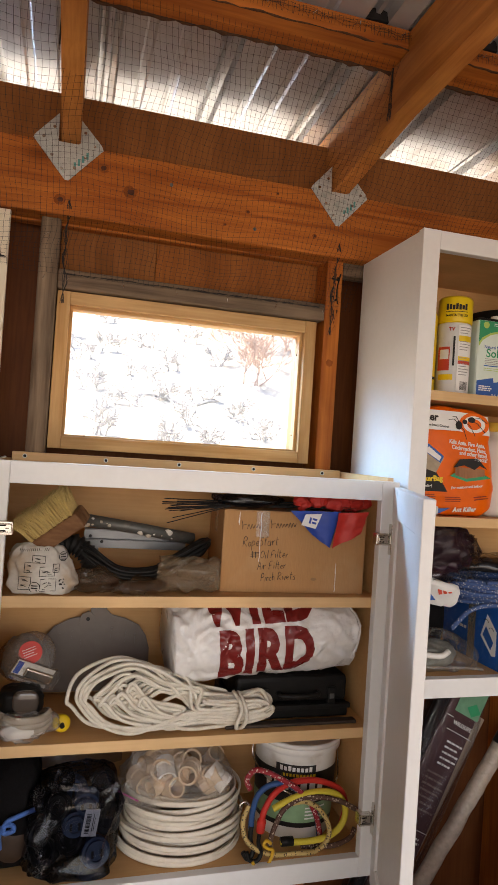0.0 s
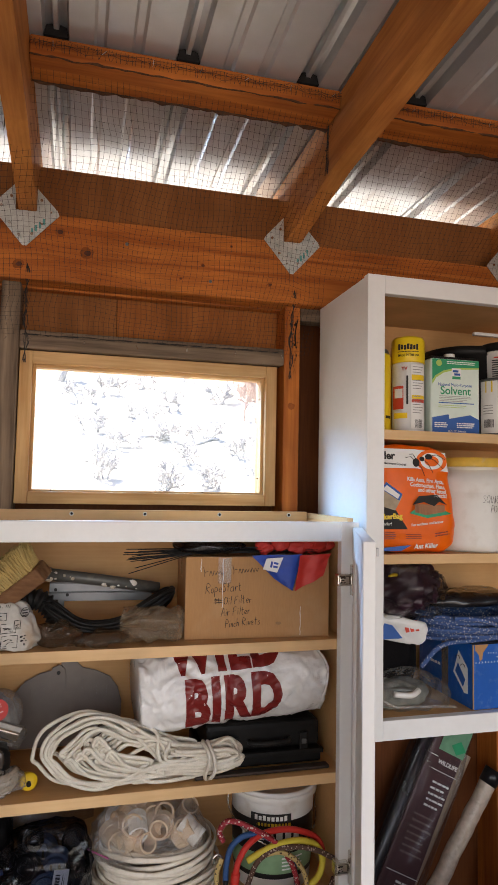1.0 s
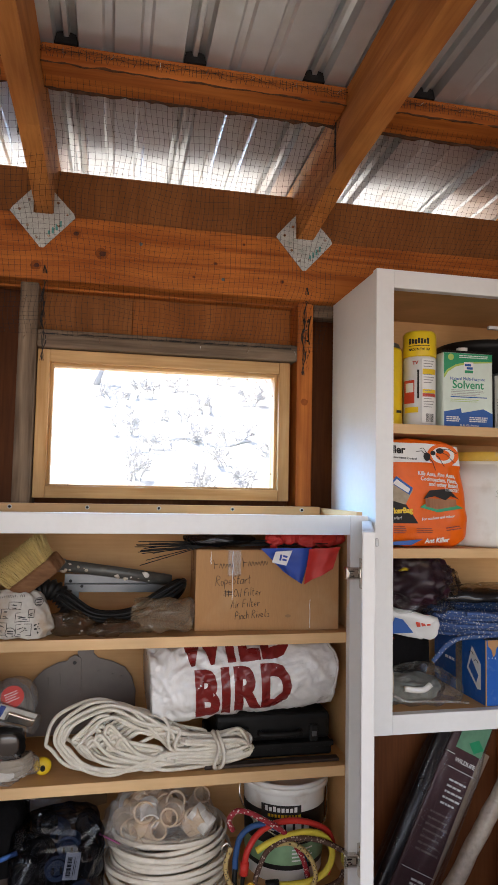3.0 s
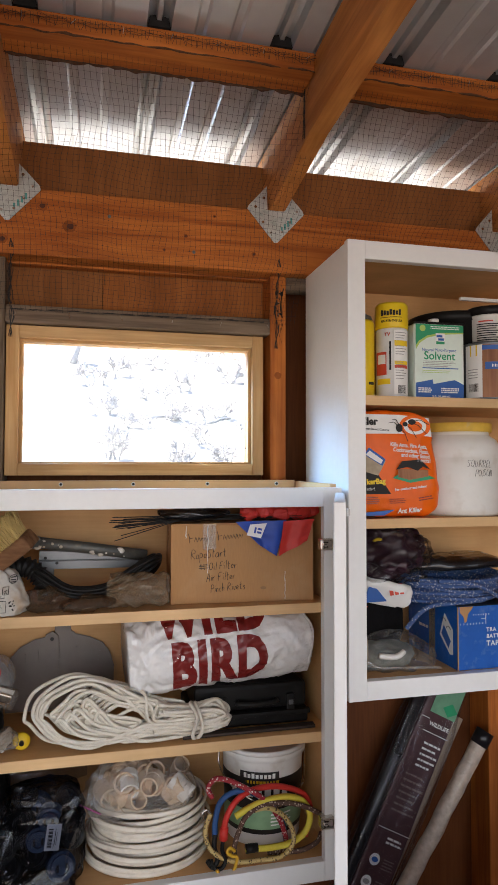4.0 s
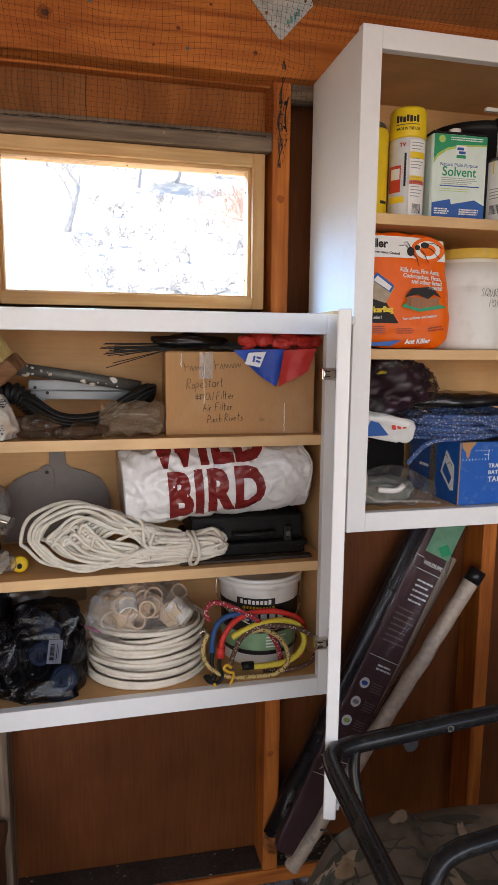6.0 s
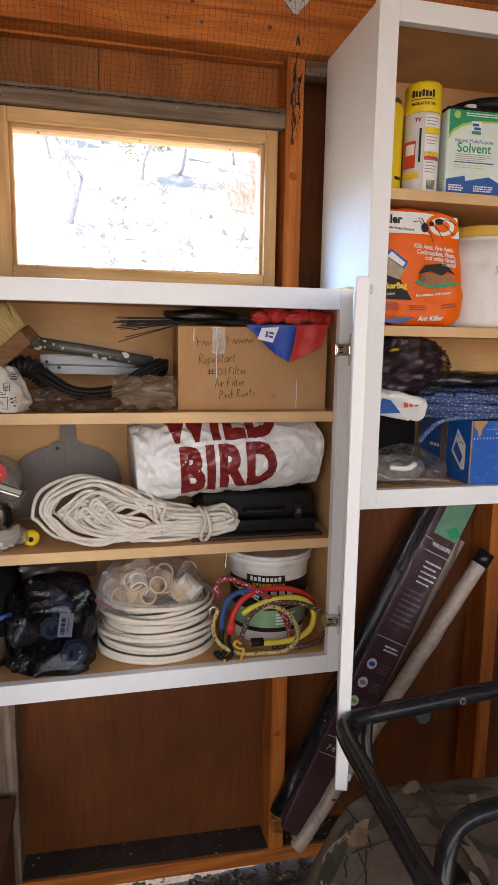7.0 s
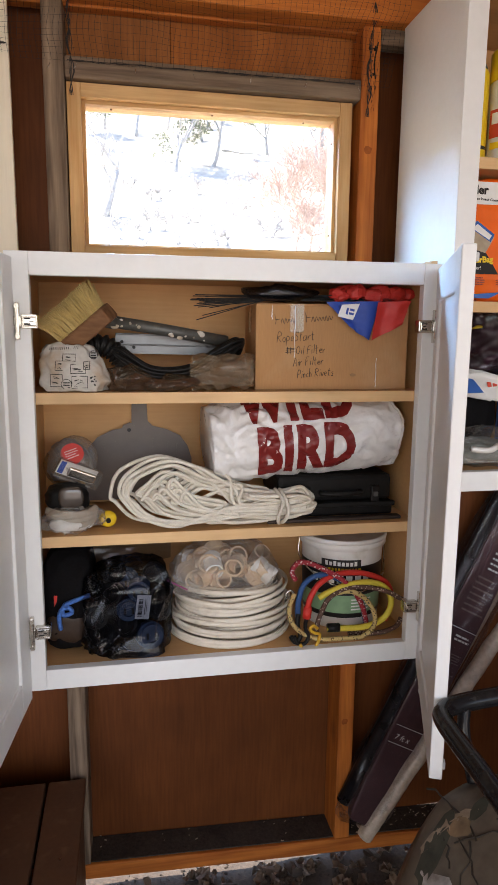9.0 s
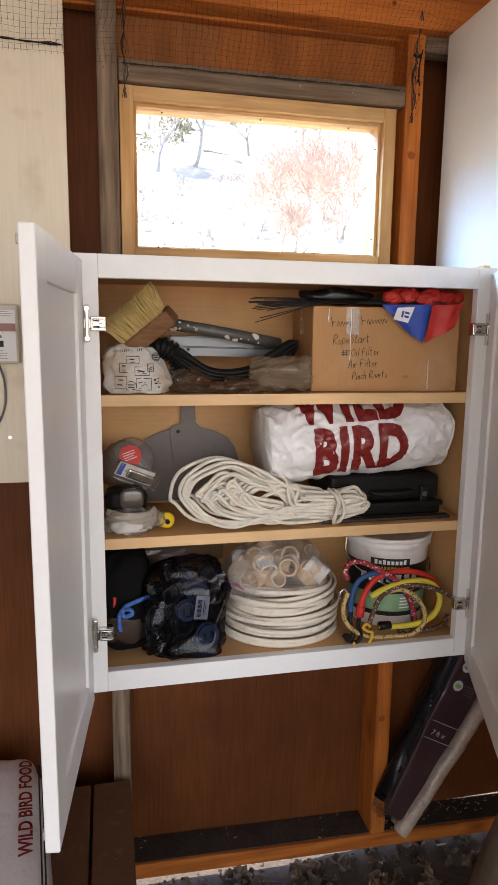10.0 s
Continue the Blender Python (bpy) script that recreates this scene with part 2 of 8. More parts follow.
def B(*a, **k):
    return box(bmesh.new(), *a, **k)


def sweep(bm, pts, r, sides=8, closed=False, flat=1.0):
    """A tube of radius r (a number, or one for each point) along points."""
    pts = [Vector(p) for p in pts]
    n = len(pts)
    up = Vector((0.13, 0.21, 0.97)).normalized()
    rings = []
    for i, p in enumerate(pts):
        a = pts[(i - 1) % n] if closed or i else pts[0]
        c = pts[(i + 1) % n] if closed or i < n - 1 else pts[-1]
        d = (c - a).normalized()
        u = up - d * up.dot(d)
        if u.length < 1e-4:
            u = d.orthogonal()
        u.normalize()
        up = u if not closed else up
        w = d.cross(u)
        rr = r[i] if isinstance(r, (list, tuple)) else r
        rings.append([bm.verts.new(p + (u * math.cos(2 * math.pi * k / sides) + w * math.sin(2 * math.pi * k / sides) * flat) * rr) for k in range(sides)])
    for i in range(n if closed else n - 1):
        a, b = rings[i], rings[(i + 1) % n]
        for k in range(sides):
            bm.faces.new((a[k], a[(k + 1) % sides], b[(k + 1) % sides], b[k]))
    if not closed:
        bm.faces.new(rings[0][::-1])
        bm.faces.new(rings[-1])
    return bm


def revolve(bm, profile, seg=32, at=(0, 0, 0), caps=True):
    """A turned form from (radius, height) pairs."""
    rings = []
    for r, z in profile:
        rings.append([bm.verts.new((at[0] + r * math.cos(2 * math.pi * k / seg), at[1] + r * math.sin(2 * math.pi * k / seg), at[2] + z)) for k in range(seg)])
    for a, b in zip(rings, rings[1:]):
        for k in range(seg):
            bm.faces.new((a[k], a[(k + 1) % seg], b[(k + 1) % seg], b[k]))
    if caps:
        bm.faces.new(rings[0][::-1])
        bm.faces.new(rings[-1])
    return bm


def spline(pts, n=8, closed=False):
    """Smooth points through given ones."""
    P = [Vector(p) for p in pts]
    out = []
    m = len(P)
    for i in range(m if closed else m - 1):
        if closed:
            a, b, c, d = P[(i - 1) % m], P[i], P[(i + 1) % m], P[(i + 2) % m]
        else:
            a, b, c, d = P[max(i - 1, 0)], P[i], P[i + 1], P[min(i + 2, m - 1)]
        for k in range(n):
            t = k / n
            out.append(0.5 * ((2 * b) + (c - a) * t + (2 * a - 5 * b + 4 * c - d) * t * t + (3 * b - a - 3 * c + d) * t ** 3))
    if not closed:
        out.append(P[-1])
    return out


def pillow(bm, c, h, e=0.5, amp=0.004, freq=30.0, seed=0.0, nu=48, nv=28, m=None, ridge=True):
    """A stuffed, creased bag: a rounded block with crumpled faces."""
    def sp(v, ex):
        return math.copysign(abs(v) ** ex, v)
    rows = []
    for j in range(nv + 1):
        ph = -math.pi / 2 + math.pi * j / nv
        row = []
        for i in range(nu):
            th = 2 * math.pi * i / nu
            p = Vector((h[0] * sp(math.cos(ph), e) * sp(math.cos(th), e), h[1] * sp(math.cos(ph), e) * sp(math.sin(th), e), h[2] * sp(math.sin(ph), e)))
            q = (p + Vector((seed, seed * 1.7, seed * 0.6))) * freq
            d = noise.noise(q)
            if ridge:
                d = 1 - 2.4 * abs(d) + 0.5 * noise.noise(q * 2.3)
            nrm = p.normalized()
            p = p + nrm * d * amp + noise.noise_vector(q * 0.35) * amp * 1.3
            p = Vector(c) + p
            if m is not None:
                p = m @ p
            row.append(bm.verts.new(p))
            if j in (0, nv):
                break
        rows.append(row)
    for j in range(nv):
        a, b = rows[j], rows[j + 1]
        for i in range(nu):
            k = (i + 1) % nu
            if len(a) == 1:
                bm.faces.new((a[0], b[k], b[i]))
            elif len(b) == 1:
                bm.faces.new((a[i], a[k], b[0]))
            else:
                bm.faces.new((a[i], a[k], b[k], b[i]))
    return bm


def facing(origin, right=(1, 0, 0), up=(0, 0, 1)):
    """The pose of a flat drawing at a place: its x along right, its y along up."""
    r = Vector(right).normalized()
    u = Vector(up)
    u = (u - r * u.dot(r)).normalized()
    w = r.cross(u)
    return Matrix(((r.x, u.x, w.x, origin[0]), (r.y, u.y, w.y, origin[1]), (r.z, u.z, w.z, origin[2]), (0, 0, 0, 1)))


def lettering(text, size, m, bold=0.0, shear=0.0, width=1.0, align='LEFT', depth=0.0002, slices=0, bend=None, gap=1.0):
    """Words as a thin mesh, in the drawing plane of m; bend maps flat points onto a curved face."""
    cu = bpy.data.curves.new("words", 'FONT')
    cu.body = text
    cu.size = size
    cu.offset = bold
    cu.shear = shear
    cu.extrude = depth
    cu.align_x = align
    cu.space_character = gap
    cu.resolution_u = 3
    ob = bpy.data.objects.new("words", cu)
    me = bpy.data.meshes.new_from_object(ob)
    bm = bmesh.new()
    bm.from_mesh(me)
    bpy.data.objects.remove(ob)
    bpy.data.meshes.remove(me)
    bpy.data.curves.remove(cu)
    for v in bm.verts:
        v.co.x *= width
    if slices:
        lo, hi = min(v.co.y for v in bm.verts), max(v.co.y for v in bm.verts)
        for i in range(1, slices):
            bmesh.ops.bisect_plane(bm, geom=bm.verts[:] + bm.edges[:] + bm.faces[:], plane_co=(0, lo + (hi - lo) * i / slices, 0), plane_no=(0, 1, 0))
    for v in bm.verts:
        v.co = (m @ v.co) if bend is None else bend(v.co)
    return bm


def ring(cx, cy, rx, ry):
    return [(cx + rx * math.cos(0.57 * k + 1.3), cy + ry * math.sin(0.57 * k + 1.3)) for k in range(12)]


GLYPHS = {
    "R": (((0, 0), (0.04, 1), (0.40, 0.95), (0.44, 0.68), (0.06, 0.5), (0.5, 0)),), "o": (ring(0.18, 0.25, 0.17, 0.25),), "e": (((0.02, 0.24), (0.34, 0.3), (0.26, 0.5), (0.05, 0.4), (0.05, 0.1), (0.36, 0.05)),),
    "p": (((0, -0.42), (0.03, 0.5), (0.3, 0.5), (0.35, 0.2), (0.05, 0.08)),), "S": (((0.42, 0.9), (0.15, 1), (0.05, 0.75), (0.38, 0.4), (0.3, 0.05), (0, 0.1)),),
    "t": (((0.15, 0.95), (0.14, 0.08), (0.3, 0.05)), ((0, 0.6), (0.35, 0.64))), "a": (((0.35, 0.5), (0.05, 0.45), (0.04, 0.05), (0.32, 0.1), (0.36, 0.5), (0.4, 0)),),
    "r": (((0, 0.5), (0.05, 0), (0.08, 0.35), (0.32, 0.5)),), "O": (ring(0.3, 0.5, 0.28, 0.48),), "i": (((0.1, 0.5), (0.1, 0)), ((0.1, 0.75), (0.13, 0.8))), "l": (((0.12, 1), (0.1, 0)),),
    "F": (((0.5, 1.02), (0.05, 0.95), (0.02, 0)), ((0.03, 0.5), (0.36, 0.55))), "A": (((0, 0), (0.25, 1), (0.45, 0)), ((0.08, 0.38), (0.42, 0.4))), "P": (((0, 0), (0.05, 1), (0.4, 0.9), (0.38, 0.55), (0.05, 0.48)),),
    "n": (((0, 0.5), (0.03, 0), (0.06, 0.4), (0.25, 0.5), (0.3, 0)),), "c": (((0.3, 0.45), (0.06, 0.42), (0.05, 0.06), (0.32, 0.05)),), "h": (((0, 1), (0.03, 0), (0.06, 0.4), (0.25, 0.45), (0.3, 0)),),
    "v": (((0, 0.5), (0.15, 0), (0.32, 0.52)),), "s": (((0.28, 0.45), (0.05, 0.4), (0.25, 0.2), (0.2, 0), (0, 0.05)),), "Q": (ring(0.3, 0.5, 0.26, 0.46), ((0.35, 0.25), (0.6, -0.1))),
    "U": (((0, 1), (0.04, 0.1), (0.3, 0.02), (0.42, 1)),), "I": (((0.1, 1), (0.1, 0)),), "E": (((0.42, 1), (0.05, 1), (0.03, 0), (0.42, 0.02)), ((0.04, 0.5), (0.34, 0.5))), "L": (((0.06, 1), (0.03, 0), (0.4, 0.02)),),
    "N": (((0, 0), (0.04, 1), (0.38, 0), (0.42, 1)),)}


def pen(text, size, place, seed=1, r=0.00055):
    """Hand lettering as thin pen lines; place maps flat points on to the face."""
    rnd_, bm, x = random.Random(seed), bmesh.new(), 0.0
    for ch in text:
        if ch not in GLYPHS:
            x += size * 0.32
            continue
        k, tilt, dy = rnd_.uniform(0.92, 1.1), rnd_.uniform(0.08, 0.22), rnd_.uniform(-0.05, 0.05)
        for stroke in GLYPHS[ch]:
            P = spline([(x + size * k * (a + tilt * b) * 0.85, size * k * (b + dy), 0) for a, b in stroke], 3)
            sweep(bm, [place(q.x, q.y) for q in P], r, 5)
        x += size * k * 0.85 * (max(a for st in GLYPHS[ch] for a, b in st) + 0.17)
    return bm


def bars(m, rects, depth=0.0004):
    """Plain bars (x0, x1, y0, y1) in the drawing plane of m."""
    bm = bmesh.new()
    for x0, x1, y0, y1 in rects:
        box(bm, x0, x1, y0, y1, 0, depth, m=m)
    return bm


def text_lines(m, x0, x1, y_top, count, step, height, seed=1, ragged=0.3):
    """Rows of unreadable small print."""
    rnd = random.Random(seed)
    rects = []
    for i in range(count):
        y = y_top - i * step
        x = x0
        end = x1 - rnd.random() * ragged * (x1 - x0)
        while x < end:
            w = rnd.uniform(0.6, 2.2) * height * 1.5
            rects.append((x, min(x + w, end), y - height, y))
            x += w + height * 0.5
    return bars(m, rects)


def polygon(m, pts, depth=0.0004):
    bm = bmesh.new()
    a = [bm.verts.new(m @ Vector((x, y, 0))) for x, y in pts]
    b = [bm.verts.new(m @ Vector((x, y, depth))) for x, y in pts]
    n = len(pts)
    bm.faces.new(b)
    bm.faces.new(a[::-1])
    for i in range(n):
        bm.faces.new((a[i], a[(i + 1) % n], b[(i + 1) % n], b[i]))
    bmesh.ops.recalc_face_normals(bm, faces=bm.faces)
    return bm


def disc(m, x, y, rx, ry=None, depth=0.0004, n=20):
    ry = ry or rx
    return polygon(m, [(x + rx * math.cos(2 * math.pi * k / n), y + ry * math.sin(2 * math.pi * k / n)) for k in range(n)], depth)



# ---- setting: ground, walls, roof ----
def structure(name, bm, material, label, category, smooth=False):
    return tagged(part(name, bm, material, None, label, smooth), label, category, "", "structure")


def ground_height(x, y):
    if y > 0.5:
        d = y - 0.5
        rise = 0.04 * d + 0.17 * max(0.0, d - 1.0) + 0.17 * max(0.0, d - 7.0) + 0.05 * max(0.0, d - 20.0)
        return 0.02 - 0.012 * min(1.0, max(0.0, (0.85 - x) / 0.45)) + min(rise, 34 + 0.05 * d) + 0.25 * noise.noise(Vector((x * 0.2, y * 0.2, 0))) * min(1, d / 6)
    return 0.02 - 0.012 * min(1.0, max(0.0, (0.85 - x) / 0.45)) + 0.012 * noise.noise(Vector((x * 3, y * 3, 0))) + 0.006 * noise.noise(Vector((x * 14, y * 14, 3)))


bm = bmesh.new()
xs = [-400, -150, -60, -30, -14, -7, -4, -2.5] + [-1.8 + 0.06 * i for i in range(75)] + [3.5, 5, 8, 15, 30, 60, 150, 400]
ys = [-400, -100, -30, -12, -6, -4] + [-3 + 0.06 * i for i in range(64)] + [1.1, 1.6, 2.4, 3.6, 5, 7, 9, 12, 15, 19, 24, 30, 37, 46, 60, 80, 120, 200, 400]
grid = [[bm.verts.new((x, y, ground_height(x, y))) for x in xs] for y in ys]
for a, b in zip(grid, grid[1:]):
    for i in range(len(xs) - 1):
        bm.faces.new((a[i], a[i + 1], b[i + 1], b[i]))
ground = structure("ground", bm, dirt, "bare dark dirt floor littered with dead leaves, rising to a slope outside", "ground", True)
ground.data.materials.append(grass_far)
for f in ground.data.polygons:
    if f.center.y > 0.48:
        f.material_index = 1

# back wall sheathing with the window opening
WIN = (0.108, 0.662, 1.562, 1.868)
bm = bmesh.new()
box(bm, -1.7, WIN[0], 0.36, 0.374, 0.115, 2.17)
box(bm, WIN[1], 2.7, 0.36, 0.374, 0.115, 2.17)
box(bm, WIN[0], WIN[1], 0.36, 0.374, 0.115, WIN[2])
box(bm, WIN[0], WIN[1], 0.36, 0.374, WIN[3], 2.17)
structure("wall_north", bm, stained_ply, "dark brown stained plywood wall between studs", "wall")
structure("wall_west", B(-1.72, -1.70, -2.8, 0.374, 0.03, 2.33), stained_ply, "dark brown stained plywood side wall", "wall")
structure("wall_east", B(2.70, 2.72, -2.8, 0.374, 0.03, 2.33), stained_ply, "dark brown stained plywood side wall", "wall")
structure("wall_south", B(-1.72, 2.72, -2.86, -2.80, 2.18, 2.36), stained_ply, "plain header over the open front of the shed", "wall")
structure("frieze", B(-1.7, 2.7, 0.305, 0.317, 2.16, 2.307, bevel=0.001), frieze_wood, "brown board above the wall beam, open gap under the roof", "wall board")

# roof sheet: ribs along the slope
ROOF = 2.352


def roof_z(y):
    return ROOF - 0.03 * (y + 0.085)


bm = bmesh.new()
prof = []
x = -1.8
while x < 2.8:
    prof += [(x, 0.0), (x + 0.004, 0.021), (x + 0.015, 0.024), (x + 0.018, 0.010), (x + 0.026, 0.010), (x + 0.029, 0.024), (x + 0.040, 0.021), (x + 0.044, 0.0), (x + 0.085, 0.0), (x + 0.090, 0.005), (x + 0.102, 0.005), (x + 0.107, 0.0),
             (x + 0.150, 0.0), (x + 0.155, 0.005), (x + 0.167, 0.005), (x + 0.172, 0.0)]
    x += 0.229
rows = []
for y in (-2.95, -1.6, -0.9, -0.4, -0.1, 0.2, 0.62):
    rows.append([bm.verts.new((px + 0.10, y, roof_z(y) + pz + 0.003)) for px, pz in prof])
for a, b in zip(rows, rows[1:]):
    for i in range(len(prof) - 1):
        bm.faces.new((a[i], a[i + 1], b[i + 1], b[i]))
structure("ceiling", bm, roof_metal, "ribbed galvanised metal roof sheets seen from below", "roof")

# beam, rafters, blocking
structure("wall_beam", B(-1.7, 2.7, 0.247, 0.303, 2.028, 2.176, bevel=0.003), fir_x, "orange fir beam across the top of the wall, knotty, behind netting", "beam")
structure("inner_beam", B(-1.7, 2.7, 0.304, 0.332, 2.024, 2.150, bevel=0.002), fir_x, "fir beam doubled behind the first", "beam")
rafter_x = [-1.122, -0.512, 0.092, 0.697, 1.302, 1.907, 2.512]
for rx in rafter_x:
    bm = bmesh.new()
    side = [(-2.8, roof_z(-2.8)), (0.60, roof_z(0.60)), (0.60, 2.165), (0.305, 2.168), (0.245, 2.178), (-0.03, 2.212), (-0.05, 2.216), (-2.8, 2.299)]
    a = [bm.verts.new((rx - 0.019, y, z)) for y, z in side]
    b = [bm.verts.new((rx + 0.019, y, z)) for y, z in side]
    bm.faces.new(a)
    bm.faces.new(b[::-1])
    for i in range(len(side)):
        k = (i + 1) % len(side)
        bm.faces.new((a[i], b[i], b[k], a[k]))
    bmesh.ops.recalc_face_normals(bm, faces=bm.faces)
    bmesh.ops.bevel(bm, geom=[e for e in bm.edges if abs(e.verts[0].co.y - e.verts[1].co.y) > 0.2], offset=0.003, segments=2, affect='EDGES')
    structure("rafter", bm, fir_y, "orange fir roof rafter over the wall beam", "rafter")
for x0, x1 in zip(rafter_x, rafter_x[1:]):
    for py in (-0.085, -0.70, -1.4, -2.1):
        m = pose((x0 + x1) / 2, py + 0.035, roof_z(py) - 0.021, -1.7)
        block = structure("blocking", B(-(x1 - x0) / 2 + 0.0195, (x1 - x0) / 2 - 0.0195, -0.036, 0.036, -0.019, 0.019, bevel=0.003, m=m), fir_x,
                  "fir blocking between rafters under the roof sheet", "blocking")
        if py > -0.1:
            half, NB_ = (x1 - x0) / 2 - 0.02, 46
            for by_, bz_, br_ in ((0.036, -0.0185, 0.0050), (-0.0355, -0.0180, 0.0022)):
                P = [m @ Vector((-half + 2 * half * k / NB_, by_ + 0.004 * noise.noise(Vector((k * 0.45, x0 * 7, by_ * 50))), bz_ + 0.0025 * noise.noise(Vector((k * 0.5, x0 * 9, 3))))) for k in range(NB_ + 1)]
                part("bark_edge", sweep(bmesh.new(), P, [br_ * (0.75 + 0.9 * noise.noise(Vector((k * 0.8, x0 * 5, by_ * 40)))) for k in range(NB_ + 1)], 7), bark_strip, block, "ragged strip of dark bark", True)

# dark closures that plug the ribs over the first blocking
closure_foam = mat("black_closure_foam", (0.015, 0.013, 0.012), 0.95, var=0.4, scale=40, bump=0.5)
for k in range(1, 16):
    cx = -1.7 + 0.229 * k
    bm = bmesh.new()
    a = [(cx + 0.001, 0.0), (cx + 0.005, 0.0175), (cx + 0.014, 0.0205), (cx + 0.030, 0.0205), (cx + 0.039, 0.0175), (cx + 0.043, 0.0)]
    lo = [bm.verts.new((px, -0.086, roof_z(-0.086) + pz + 0.0015)) for px, pz in a]
    hi = [bm.verts.new((px, -0.020, roof_z(-0.020) + pz + 0.0015)) for px, pz in a]
    bm.faces.new(lo[::-1])
    bm.faces.new(hi)
    for i in range(6):
        bm.faces.new((lo[i], lo[(i + 1) % 6], hi[(i + 1) % 6], hi[i]))
    structure("rib_closure", bm, closure_foam, "black foam closure in a roof rib above the blocking", "closure")

# studs and plates
for x0, x1, material, z1, label in (
        (0.043, 0.083, grey_z, 2.028, "weathered grey stud beside the window"), (0.687, 0.727, fir_z, 2.028, "orange fir stud beside the window with dark scorch marks"),
        (1.268, 1.308, fir_z, 2.028, "orange fir wall stud"), (-0.56, -0.52, fir_z, 2.028, "fir wall stud"), (1.88, 1.92, fir_z, 2.028, "fir wall stud")):
    structure("stud", B(x0, x1, 0.272, 0.359, 0.130 - 0.033 * (x0 - 0.48), z1, bevel=0.003), material, label, "stud")
structure("bottom_plate", B(-2.2, 2.2, -0.0445, 0.0445, -0.038, 0.0, bevel=0.003, m=pose(0.5, 0.3145, 0.130, 0, 1.9)), fir_x, "fir bottom plate with dust, raised over the ground", "plate")
structure("nailer", B(0.728, 0.80, 0.275, 0.31, 1.995, 2.027, bevel=0.002), grey_x, "short weathered nailer beside the stud", "block")
structure("window_header", B(0.084, 0.686, 0.268, 0.355, 1.882, 1.922, bevel=0.004), grey_x, "weathered grey board over the window, stapled netting", "header")
# two panels added before the sheathing over the window, light put into their colour
structure("infill_panel", B(0.084, 0.292, 0.333, 0.345, 1.922, 2.15, bevel=0.001), frieze_wood, "added brown panel over the window, lit tone in its colour, behind netting", "wall board")
structure("infill_panel", B(0.293, 0.686, 0.335, 0.345, 1.922, 2.15, bevel=0.001), lit_ply, "added orange brown panel over the window, lit tone in its colour, behind netting", "wall board")
# cream panel fixed over the studs
structure("cream_panel", B(-1.1, -0.016, 0.258, 0.271, 1.092, 2.026, bevel=0.0015), cream_paint, "cream painted plywood panel on the wall, scuffed", "wall panel")

# window: timber frame, stops, pane
window_1 = thing("window_1", "small fixed window in a plain pine frame", "window", kind="structure")
wx0, wx1, wz0, wz1 = 0.085, 0.673, 1.545, 1.880
F = 0.027
part("window_frame", B(wx0, wx0 + F, 0.283, 0.372, wz0, wz1, bevel=0.0015), pine_z, window_1)
part("window_frame", B(wx1 - F, wx1, 0.283, 0.372, wz0, wz1, bevel=0.0015), pine_z, window_1)
part("window_frame", B(wx0 + F, wx1 - F, 0.284, 0.372, wz1 - F, wz1, bevel=0.0015), pine_x, window_1)
part("window_frame", B(wx0 + F, wx1 - F, 0.284, 0.372, wz0, wz0 + F, bevel=0.0015), pine_x, window_1)
s = 0.007
ix0, ix1, iz0, iz1 = wx0 + F, wx1 - F, wz0 + F, wz1 - F
part("glazing_stop", B(ix0, ix0 + s, 0.300, 0.324, iz0, iz1, bevel=0.001), pine_z, window_1)
part("glazing_stop", B(ix1 - s, ix1, 0.300, 0.324, iz0, iz1, bevel=0.001), pine_z, window_1)
part("glazing_stop", B(ix0 + s, ix1 - s, 0.300, 0.324, iz1 - s, iz1, bevel=0.001), pine_x, window_1)
part("glazing_stop", B(ix0 + s, ix1 - s, 0.300, 0.324, iz0, iz0 + s * 0.6, bevel=0.001), pine_x, window_1)
glass = film_material("window_glass", haze=0.004, gloss=0.05, bump_scale=2.0, strength=0.0)
pane = part("pane", B(ix0 + 0.001, ix1 - 0.001, 0.326, 0.329, iz0 + 0.001, iz1 - 0.001), glass, window_1, "clear glass pane, a little dusty")
pane.visible_shadow = False
for sx, sz in ((0.17, 1.838), (0.375, 1.840), (0.57, 1.838), (0.633, 1.80), (0.633, 1.61), (0.16, 1.575), (0.50, 1.575)):
    part("stop_nail", sweep(bmesh.new(), [(sx, 0.2985, sz), (sx, 0.301, sz)], 0.0016, 8), bark_strip, window_1)


# ---- connector plates ----
def hurricane_tie(cx):
    t = thing("rafter_tie", "galvanised steel rafter tie nailed to the beam", "metal tie", "rafter ties")
    m = facing((cx, 0.2445, 2.176))
    bm = polygon(m, [(-0.070, 0.0), (-0.004, -0.077), (0.004, -0.077), (0.070, -0.004), (0.066, 0.006), (0.022, 0.052), (0.0205, 0.0), (-0.0205, 0.0), (-0.022, 0.058), (-0.066, 0.008)], 0.0015)
    part("plate", bm, galv, t)
    for nx, nz in ((-0.05, 0.005), (-0.032, -0.03), (-0.012, -0.055), (0.014, -0.05), (0.034, -0.025), (0.052, 0.002), (-0.03, 0.028), (0.032, 0.026)):
        part("nail_head", sweep(bmesh.new(), [(cx + nx, 0.2432, 2.176 + nz), (cx + nx, 0.2415, 2.176 + nz)], 0.0033, 8), nickel, t)
    m2 = facing((cx, 0.2428, 2.176))
    part("print_label", bars(m2, [(0.012 + 0.008 * i, 0.017 + 0.008 * i, -0.052 + 0.008 * i, -0.038 + 0.008 * i) for i in range(4)], 0.0002), mat("teal_print_%d" % int(cx * 1000 + 5000), (0.12, 0.36, 0.33), 0.5), t, "teal printed mark")


for rx in rafter_x:
    hurricane_tie(rx - 0.004)


